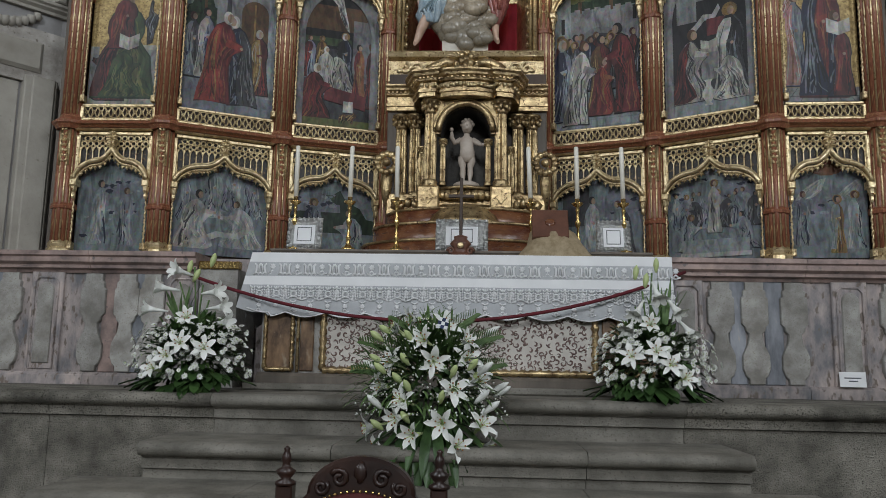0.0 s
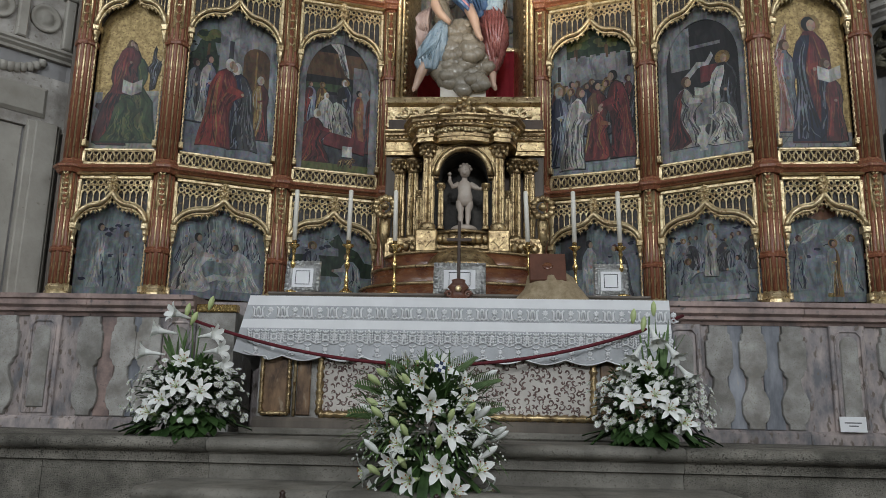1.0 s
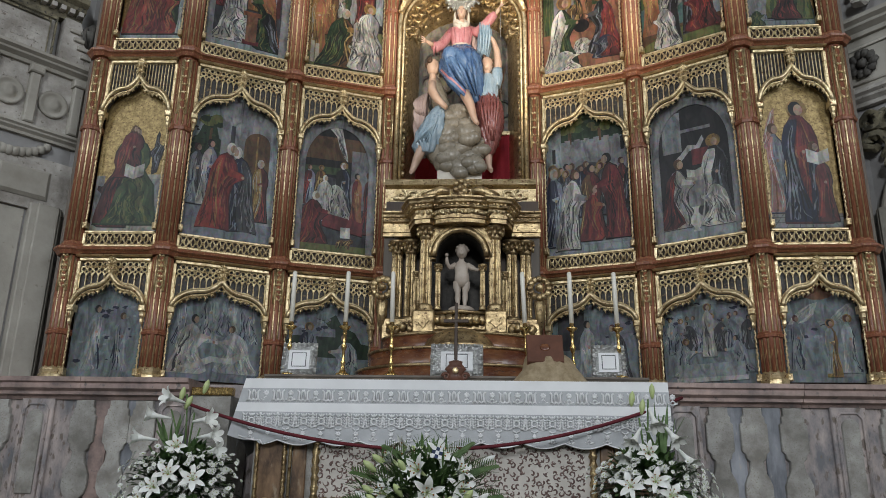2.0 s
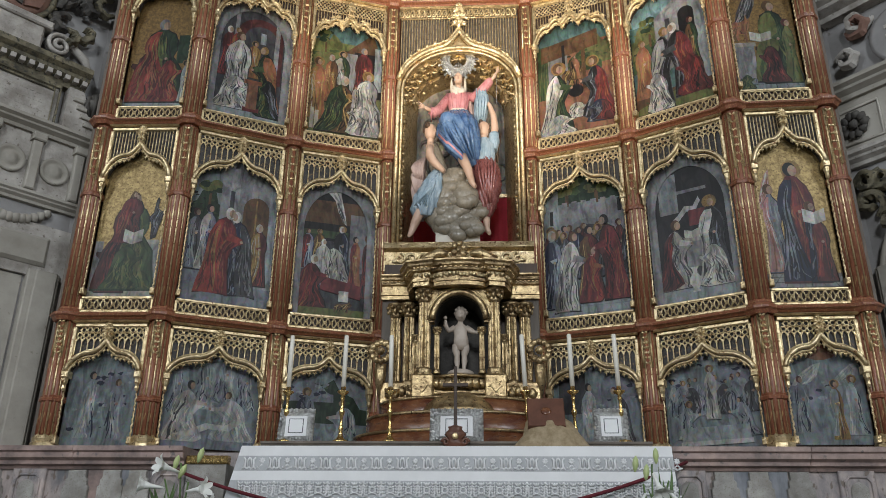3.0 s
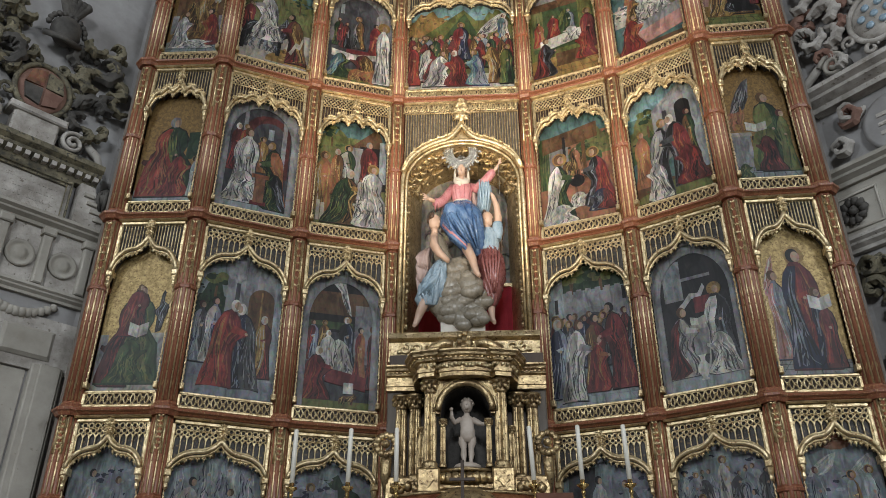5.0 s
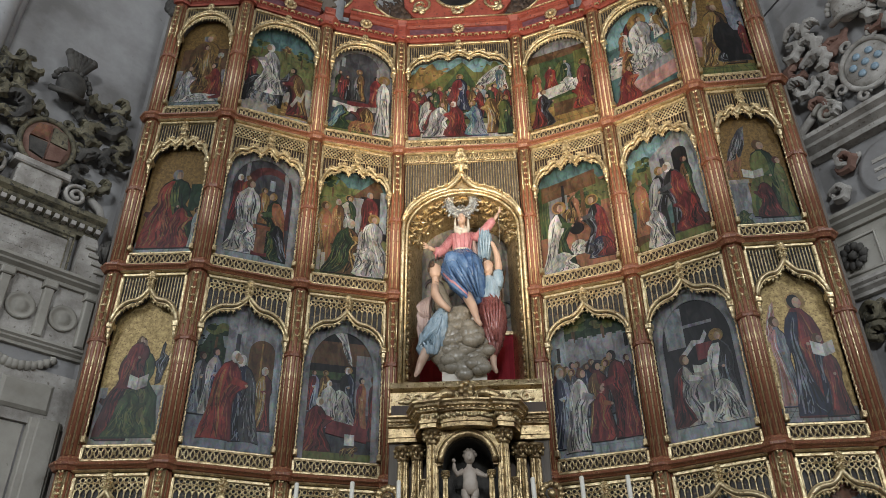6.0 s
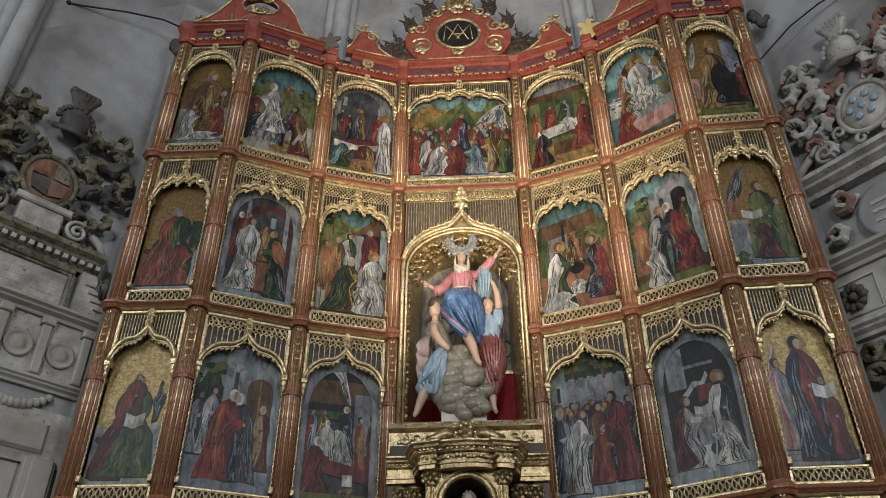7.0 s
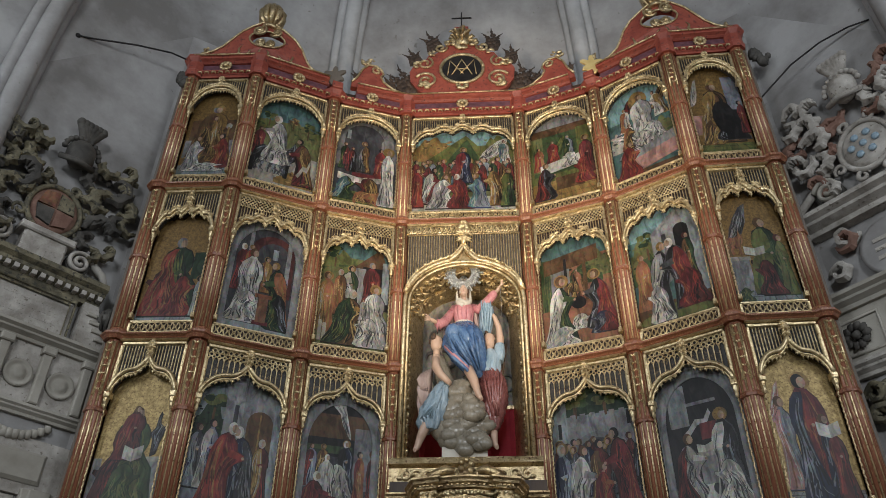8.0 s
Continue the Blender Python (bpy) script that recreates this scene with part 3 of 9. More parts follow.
CORNICE = [(0.06, -0.014), (-0.06, -0.014), (-0.075, 0.0), (-0.11, 0.01), (-0.115, 0.024), (-0.085, 0.032), (-0.075, 0.044), (0.06, 0.044)]
BEAD = [(0.0, -0.045), (-0.07, -0.045), (-0.085, -0.035), (-0.07, -0.022), (0.0, -0.022)]
for k in range(1, 4):
    for i in range(7):
        if k == 2 and i == 3:
            continue
        bm = bm_new()
        run(bm, CORNICE, 0.06, LEN[i] - 0.06)
        part("cornice", bm, RED, ALTARPIECE, "red lacquered cornice moulding", BAY[i] @ Matrix.Translation((0, 0, TIER[k])))
        bm = bm_new()
        run(bm, BEAD, 0.08, LEN[i] - 0.08)
        part("cornice_bead", bm, GOLD, ALTARPIECE, "gilded bead", BAY[i] @ Matrix.Translation((0, 0, TIER[k])))
    for i in range(8):
        bm = bm_new()
        lathe(bm, [(0.12, -0.03), (0.14, 0.0), (0.158, 0.012), (0.16, 0.032), (0.13, 0.045), (0.12, 0.06)], 8, smooth=False, turn=math.pi / 8)
        part("cornice_block", bm, RED, ALTARPIECE, "", joint_matrix(i, TIER[k]))
# backing boards of every bay
for i in range(7):
    for z0, z1 in ((2.44, 9.7),) if i != 3 else ((2.44, 4.5), (7.5, 9.7)):
        bm = bm_new()
        box(bm, 0.0, LEN[i], 0.06, 0.12, z0, z1)
        part("backing_board", bm, DARKWOOD, ALTARPIECE, "dark timber backing", BAY[i])
# outer side boards
for i, s in ((0, -1), (7, 1)):
    bm = bm_new()
    box(bm, -0.03, 0.03, -0.02, 0.55, 2.44, 9.7)
    part("side_board", bm, BOARD, ALTARPIECE, "bare grey timber side board", Matrix.Translation((PX[i] + 0.09 * s, PY[i], 0)))


def lattice_strip(w, h=0.145):
    """A pierced gilded band of overlapping circles and crosses in a flat frame, on a dark ground."""
    bm = bm_new()
    for z in (0.008, h - 0.008):
        bevbox(bm, -w / 2, w / 2, -0.036, -0.008, z - 0.011, z + 0.011, 0.005)
    for x in (-w / 2, w / 2):
        bevbox(bm, x - 0.014, x + 0.014, -0.034, -0.008, 0.02, h - 0.02, 0.005)
    hh = h - 0.036
    n = max(6, round(w / (hh * 0.56)))
    s = (w - 0.03) / n
    for j in range(n):
        x = -w / 2 + 0.015 + s * (j + 0.5)
        tube(bm, arc(x, h / 2, 1, 0, 324, 9, -0.026, s * 0.82, hh * 0.5), 0.0062, 4, True)
        for a in (-1, 1):
            tube(bm, [(x - s / 2, -0.022, h / 2 + a * hh * 0.48), (x, -0.018, h / 2), (x + s / 2, -0.022, h / 2 + a * -hh * 0.48)], 0.0048, 4)
        tube(bm, arc(x, h / 2, s * 0.24, 0, 288, 4, -0.03), 0.0055, 4, True)
    strip = mesh_of("pierced_band", bm, GOLD)
    bm = bm_new()
    box(bm, -w / 2, w / 2, -0.008, 0.055, 0, h)
    return strip, mesh_of("band_ground", bm, DARKWOOD)


def arch_z(s, zs, zb, za, style):
    """Height of the canopy arch at s (0 at the side, 1 at the middle)."""
    f = min(1, s / (0.62 if style != "round" else 0.95))
    body = (1 - (1 - f) ** 2.1) ** 0.62
    z = zs + (zb - zs) * body
    if style == "ogee":
        z += (za - zb) * max(0, (s - 0.58) / 0.42) ** 2.0
    if style == "lobed":
        z += 0.085 * abs(math.sin(s * 2.5 * math.pi)) * (0.3 + 0.7 * s) - 0.03
    return z


def canopy(w, zs, zb, za, zt, style, fill):
    """A gilded canopy: arch mouldings, a fringe of leafy cusps, a leaf finial and pierced tracery above."""
    a = w / 2
    n = 40
    half = [(s / n, arch_z(s / n, zs, zb, za, style)) for s in range(n + 1)]
    line = [(-a + a * s, z) for s, z in half] + [(a - a * s, z) for s, z in reversed(half[:-1])]
    bm = bm_new()
    tube(bm, [(x, -0.085, z + 0.012) for x, z in line], 0.02, 7)
    tube(bm, [(x * 0.972, -0.064, z - 0.02) for x, z in line], 0.013, 6)
    tube(bm, [(x * 0.99, -0.055, z + 0.04) for x, z in line], 0.009, 5)
    for x in (-a, a):
        bevbox(bm, x * 0.985 - 0.03, x * 0.985 + 0.03, -0.1, -0.01, zs - 0.04, zs + 0.02, 0.008)
        lathe(bm, [(0.01, -0.15), (0.02, -0.13), (0.017, -0.1), (0.026, -0.08), (0.03, -0.04)], 6, at=(x * 0.985, -0.06, zs), smooth=False)
    roll = mesh_of("canopy_arch", bm, GOLD)
    # leafy cusps that hang under the arch
    bm = bm_new()
    m = {"round": 9, "lobed": 7}.get(style, 8)
    rnd = random.Random(int(w * 1000))
    for side in (-1, 1):
        for j in range(m):
            s0 = (j + 0.5) / m
            z0 = arch_z(s0, zs, zb, za, style) - 0.03
            x0 = side * (-a + a * s0)
            dx = side * 0.35 * a / m
            big = 0.034 if style == "round" else 0.024
            for q in (-1, 0, 1):
                tube(bm, [(x0, -0.062, z0), (x0 + q * dx * 0.7, -0.07, z0 - big * (0.7 if q else 1.0)), (x0 + q * dx * 1.3, -0.062, z0 - big * (0.75 if q else 1.7) * rnd.uniform(0.8, 1.2))], [0.006, 0.0095, 0.003], 4)
            if j < m - 1:
                z1 = arch_z((j + 1.5) / m, zs, zb, za, style) - 0.03
                x1 = side * (-a + a * (j + 1.5) / m)
                tube(bm, [(x0, -0.06, z0 - 0.012), ((x0 + x1) / 2, -0.06, (z0 + z1) / 2 - 0.002), (x1, -0.06, z1 - 0.012)], 0.005, 4)
    cusps = mesh_of("cusp_fringe", bm, GOLD)

    def crocket(x, z, r, lean):
        for q in range(5):
            b = lean + (q - 2) * 0.75
            tube(bm, [(x, -0.085, z), (x + 0.6 * r * math.sin(b), -0.105, z + 0.6 * r * math.cos(b)), (x + r * math.sin(b * 1.25), -0.085, z + r * math.cos(b * 1.25))], [r * 0.14, r * 0.22, r * 0.05], 5)
    bm = bm_new()
    if style != "ogee":
        for side in (-1, 1):
            for j in range(6, n - 2, 5):
                s, z = half[j]
                crocket(side * (-a + a * s), z + 0.025, 0.042, side * -0.5)
    top = arch_z(1, zs, zb, za, style)
    ends = min(zt - 0.03, top + 0.2)
    bevbox(bm, -0.014, 0.014, -0.075, -0.03, top, zt - 0.02, 0.005)
    for f, r in ((0.25, 0.05), (0.6, 0.062), (0.9, 0.045)):
        z = top + (ends - top) * f
        crocket(0, z, r, 0.0)
        crocket(0, z, r * 0.8, 0.7), crocket(0, z, r * 0.8, -0.7)
    finial = mesh_of("finial", bm, GOLD)
    # tracery in a flat frame
    bm = bm_new()
    bevbox(bm, -a, a, -0.05, -0.012, zt - 0.035, zt - 0.003, 0.006)
    for x in (-a, a):
        bevbox(bm, x - 0.016, x + 0.016, -0.048, -0.012, zs + 0.03, zt - 0.036, 0.006)
    lo_z = lambda x: arch_z(1 - abs(x) / a, zs, zb, za, style) + 0.03
    hi = zt - 0.036
    if fill == "gothic":
        sp = 0.052
        k = max(8, int((w - 0.04) / sp))
        sp = (w - 0.04) / k
        for j in range(k + 1):
            x = -a + 0.02 + sp * j
            z0 = lo_z(min(a, max(-a, x)))
            zm = hi - 2.1 * sp
            if zm - z0 > 0.01:
                tube(bm, [(x, -0.03, z0), (x, -0.03, zm + 0.01)], 0.0066, 4, ends=False)
            if j < k:
                xc = x + sp / 2
                if zm > lo_z(xc):
                    tube(bm, [(x, -0.03, zm - sp * 0.3), (x + sp * 0.18, -0.03, zm + sp * 0.12), (xc, -0.03, zm + sp * 0.42), (x + sp * 0.82, -0.03, zm + sp * 0.12), (x + sp, -0.03, zm - sp * 0.3)], 0.0075, 4, ends=False)
                for z in (zm + sp * 0.78, zm + sp * 1.62):
                    if z > lo_z(xc):
                        tube(bm, arc(xc + (sp / 2 if z > zm + sp else 0), z, sp * 0.44, 0, 300, 5, -0.03), 0.0085, 4, True)
                        ball(bm, (xc + (0 if z > zm + sp else sp / 2), -0.032, z), sp * 0.17, 4)
    else:
        net = hi - (0.15 if fill == "diaper" else 0.0)
        k = max(10, int(w / 0.03))
        sp = w / k
        for j in range(k):
            x = -a + sp * (j + 0.5)
            z0 = lo_z(x)
            if net - z0 > 0.02:
                tube(bm, [(x, -0.03, z0), (x, -0.03, net)], 0.0058, 4, ends=False)
        if fill == "diaper":
            tube(bm, [(-a, -0.035, net), (a, -0.035, net)], 0.006, 4)
            m = max(8, int(w / 0.042))
            st = w / m
            for j in range(m):
                x = -a + st * j
                for q in range(3):
                    za_, zb_ = net + (hi - net) * q / 3, net + (hi - net) * (q + 1) / 3
                    tube(bm, [(x, -0.034, za_), (x + st, -0.034, zb_)], 0.0072, 4, ends=False)
                    tube(bm, [(x + st, -0.03, za_), (x, -0.03, zb_)], 0.0072, 4, ends=False)
    trac = mesh_of("tracery", bm, GOLD)
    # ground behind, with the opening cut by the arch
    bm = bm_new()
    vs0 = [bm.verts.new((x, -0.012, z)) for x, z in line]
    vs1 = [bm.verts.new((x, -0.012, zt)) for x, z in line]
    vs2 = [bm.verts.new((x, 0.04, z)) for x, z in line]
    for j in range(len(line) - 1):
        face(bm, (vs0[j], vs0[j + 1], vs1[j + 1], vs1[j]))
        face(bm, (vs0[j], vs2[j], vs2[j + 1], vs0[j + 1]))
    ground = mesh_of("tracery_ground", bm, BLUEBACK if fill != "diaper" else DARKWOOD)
    return dict(canopy_arch=roll, cusp_fringe=cusps, finial=finial, tracery=trac, tracery_ground=ground)


def rope_colonnette(z0, z1):
    """A thin twisted gilded shaft beside a panel, on a small block."""
    bm = bm_new()
    n = int((z1 - z0) / 0.014)
    tube(bm, [(0.004 * math.cos(j * 1.6), -0.03 + 0.004 * math.sin(j * 1.6), z0 + (z1 - z0) * j / n) for j in range(n + 1)], [0.011 if j % 2 else 0.0075 for j in range(n + 1)], 6)
    bevbox(bm, -0.02, 0.02, -0.06, 0.0, z0 - 0.05, z0 + 0.01, 0.006)
    return mesh_of("rope_colonnette", bm, OLD_GOLD)


CACHE = {}
for k in range(4):
    for i in range(7):
        if i == 3 and k < 3:
            continue
        w = round(LEN[i] - 0.2, 2)
        H = TIER[k + 1] - TIER[k] - 0.045
        zs, zb, za, style, fill = ((0.62, 0.79, 0.9, "ogee", "gothic"), (1.36, 1.6, 1.74, "ogee", "gothic"), (1.34, 1.58, 1.6, "lobed", "diaper"), (1.28, 1.64, 1.64, "round", "bars"))[k]
        if k == 1 and i in (0, 6):
            fill = "bars"
        if k == 2 and i in (0, 6):
            fill = "bars"
        if i == 3:
            zs, zb, za, style = 1.32, 1.56, 1.6, "lobed"
        if (w, k, fill) not in CACHE:
            CACHE[(w, k, fill)] = (canopy(w, zs, zb, za, H, style, fill), lattice_strip(w))
        can, (strip, ground) = CACHE[(w, k, fill)]
        m = BAY[i] @ Matrix.Translation((LEN[i] / 2, 0, TIER[k]))
        arch = part("canopy", can["canopy_arch"], None, ALTARPIECE, "gilded ogee canopy over a painted panel", m)
        for name in ("cusp_fringe", "finial", "tracery", "tracery_ground"):
            ob = part(name, can[name], None, arch)
            if name in ("cusp_fringe", "tracery"):
                ob["kind"] = "stuff"
        if k:
            b = part("pierced_band", strip, None, ALTARPIECE, "pierced gilded band of interlaced circles", m @ Matrix.Translation((0, 0, 0.06)))
            part("band_ground", ground, None, b)
        if ("rope", k) not in CACHE:
            CACHE[("rope", k)] = rope_colonnette(0.27 if k else 0.08, zs - 0.14)
        for s in (-1, 1):
            part("rope_colonnette", CACHE[("rope", k)], None, ALTARPIECE, "thin twisted gilded colonnette", m @ Matrix.Translation((s * (w / 2 - 0.004), -0.012, 0)))


# ---------------------------------------------------------------- painted panels
def jitter(poly, amount, seed):
    rnd = random.Random(seed)
    return [(x + rnd.uniform(-amount, amount), z + rnd.uniform(-amount, amount)) for x, z in poly]


def shape(kind, x, z, w, h):
    """The outline of a plain painted form in the panel's own plane."""
    if kind in ("block", "floor", "curtain"):
        return [(x - w / 2, z), (x + w / 2, z), (x + w / 2, z + h), (x - w / 2, z + h)]
    if kind == "oval":
        return [(x + w / 2 * math.cos(a * math.pi / 7), z + h / 2 + h / 2 * math.sin(a * math.pi / 7)) for a in range(14)]
    if kind == "archway":
        return [(x - w / 2, z), (x + w / 2, z)] + [(x + w / 2 * math.cos(a * math.pi / 10), z + h - w / 2 + w / 2 * math.sin(a * math.pi / 10)) for a in range(11)]
    if kind == "hill":
        return [(x - w / 2, z)] + [(x + w / 2, z)] + [(x + w / 2 - w * a / 12, z + h * (0.35 + 0.65 * math.sin(a / 12 * math.pi) ** 1.5) * (1 + 0.12 * math.sin(a * 4.1 + x * 30))) for a in range(13)]
    if kind == "roof":
        return [(x - w / 2, z), (x + w / 2, z), (x + w * 0.1, z + h)]
    if kind == "slant_east":
        return [(x - w / 2, z), (x + w / 2, z + h * 0.35), (x + w / 2, z + h), (x - w / 2, z + h * 0.65)]
    if kind == "slant_west":
        return [(x - w / 2, z + h * 0.35), (x + w / 2, z), (x + w / 2, z + h * 0.65), (x - w / 2, z + h)]
    if kind in ("spandrel_west", "spandrel_east"):
        d = -1 if kind.endswith("west") else 1
        r = w * 0.4
        pts = [(d * w / 2, 0), (d * r, 0)] + [(d * r * math.cos(a * math.pi / 20), h * 0.58 + (h * 0.27) * math.sin(a * math.pi / 20)) for a in range(11)] + [(0, h), (d * w / 2, h)]
        return pts if d > 0 else pts[::-1]
    flip = -1 if kind.endswith("_west") else 1
    pts = OUTLINES[kind.split("_")[0]]
    out = [(x + flip * a * w, z + b * h) for a, b in pts]
    return out if flip > 0 else out[::-1]


def mirrored(right):
    return right + [(-a, b) for a, b in reversed(right)]


# unit outlines of cloaked forms without their heads, of wings, birds, beasts and vessels
OUTLINES = {
    "stand": mirrored([(0.44, 0.0), (0.46, 0.03), (0.36, 0.2), (0.3, 0.38), (0.29, 0.5), (0.35, 0.56), (0.34, 0.66), (0.27, 0.76), (0.13, 0.82), (0.07, 0.86)]),
    "seat": mirrored([(0.5, 0.0), (0.5, 0.08), (0.44, 0.24), (0.41, 0.38), (0.3, 0.47), (0.24, 0.52), (0.3, 0.6), (0.29, 0.7), (0.22, 0.78), (0.1, 0.82), (0.06, 0.85)]),
    "kneel": [(-0.5, 0.0), (0.3, 0.0), (0.44, 0.05), (0.4, 0.16), (0.26, 0.3), (0.2, 0.42), (0.3, 0.52), (0.42, 0.58), (0.4, 0.63), (0.26, 0.62), (0.22, 0.72), (0.12, 0.8), (0.04, 0.83), (-0.08, 0.8), (-0.22, 0.68), (-0.28, 0.5), (-0.3, 0.34), (-0.38, 0.18), (-0.48, 0.07)],
    "bow": [(-0.44, 0.0), (-0.2, 0.02), (0.28, 0.0), (0.24, 0.2), (0.22, 0.4), (0.3, 0.52), (0.48, 0.57), (0.47, 0.63), (0.34, 0.66), (0.3, 0.74), (0.2, 0.82), (0.08, 0.85), (-0.08, 0.8), (-0.22, 0.66), (-0.26, 0.48), (-0.3, 0.3), (-0.4, 0.12)],
    "wing": [(-0.5, 0.0), (-0.2, 0.02), (0.1, 0.16), (0.34, 0.46), (0.5, 1.0), (0.22, 0.9), (-0.1, 0.62), (-0.36, 0.3)],
    "bird": [(-0.2, 0.0), (0.1, 0.05), (0.2, 0.3), (0.5, 0.7), (0.28, 0.66), (0.1, 0.62), (0.02, 0.8), (0.06, 0.94), (-0.04, 1.0), (-0.14, 0.9), (-0.2, 0.62), (-0.46, 0.5), (-0.24, 0.36)],
    "beast": [(-0.5, 0.0), (-0.42, 0.0), (-0.36, 0.34), (0.16, 0.3), (0.2, 0.0), (0.28, 0.0), (0.3, 0.4), (0.42, 0.5), (0.5, 0.62), (0.48, 0.78), (0.38, 0.84), (0.36, 1.0), (0.3, 0.86), (0.2, 0.7), (-0.3, 0.72), (-0.44, 0.6), (-0.5, 0.3)],
    "vase": mirrored([(0.25, 0.0), (0.3, 0.04), (0.16, 0.12), (0.44, 0.35), (0.46, 0.5), (0.3, 0.66), (0.16, 0.76), (0.18, 0.9), (0.3, 1.0)]),
    "scroll": [(-0.5, 0.1), (-0.3, 0.0), (0.0, 0.4), (0.3, 0.35), (0.5, 0.8), (0.44, 1.0), (0.24, 0.6), (-0.05, 0.66), (-0.32, 0.28)],
    "fall": [(-0.3, 1.0), (0.1, 0.94), (0.24, 0.6), (0.44, 0.2), (0.5, 0.0), (0.3, 0.08), (0.06, 0.34), (-0.1, 0.6), (-0.5, 0.8)],
}
# head centre, head height, palm of each cloaked form
POSE = {"stand": (0.02, 0.905, 0.135, 0.06, 0.56), "seat": (0.02, 0.9, 0.15, 0.12, 0.5), "kneel": (0.1, 0.91, 0.17, 0.45, 0.61), "bow": (0.2, 0.91, 0.135, 0.49, 0.6)}


def span(poly, z):
    xs = []
    for (x0, z0), (x1, z1) in zip(poly, poly[1:] + poly[:1]):
        if (z0 - z) * (z1 - z) < 0:
            xs.append(x0 + (x1 - x0) * (z - z0) / (z1 - z0))
    return (min(xs), max(xs)) if len(xs) > 1 else None


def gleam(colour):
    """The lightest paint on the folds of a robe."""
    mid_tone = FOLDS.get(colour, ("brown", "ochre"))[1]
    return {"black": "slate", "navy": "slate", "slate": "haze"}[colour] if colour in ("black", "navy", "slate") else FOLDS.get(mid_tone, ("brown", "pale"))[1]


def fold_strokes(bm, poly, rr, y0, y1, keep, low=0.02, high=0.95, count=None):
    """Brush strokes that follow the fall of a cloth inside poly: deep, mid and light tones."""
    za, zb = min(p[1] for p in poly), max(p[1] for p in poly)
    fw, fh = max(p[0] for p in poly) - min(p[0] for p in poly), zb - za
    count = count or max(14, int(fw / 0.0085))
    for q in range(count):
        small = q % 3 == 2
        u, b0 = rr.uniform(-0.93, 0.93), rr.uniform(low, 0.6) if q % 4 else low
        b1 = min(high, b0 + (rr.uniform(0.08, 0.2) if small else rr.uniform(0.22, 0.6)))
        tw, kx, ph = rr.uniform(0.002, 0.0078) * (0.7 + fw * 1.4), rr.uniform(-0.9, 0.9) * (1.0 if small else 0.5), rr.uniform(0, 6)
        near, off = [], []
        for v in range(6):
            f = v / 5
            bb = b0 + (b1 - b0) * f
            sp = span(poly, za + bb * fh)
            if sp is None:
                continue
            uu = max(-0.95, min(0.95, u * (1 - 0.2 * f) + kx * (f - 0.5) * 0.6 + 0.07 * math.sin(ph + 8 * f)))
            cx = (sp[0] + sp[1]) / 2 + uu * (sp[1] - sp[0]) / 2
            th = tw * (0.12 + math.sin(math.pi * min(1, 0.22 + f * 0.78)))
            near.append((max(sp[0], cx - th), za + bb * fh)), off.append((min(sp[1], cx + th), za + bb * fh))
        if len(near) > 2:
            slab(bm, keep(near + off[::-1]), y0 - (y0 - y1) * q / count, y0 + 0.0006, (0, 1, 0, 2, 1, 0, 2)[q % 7])


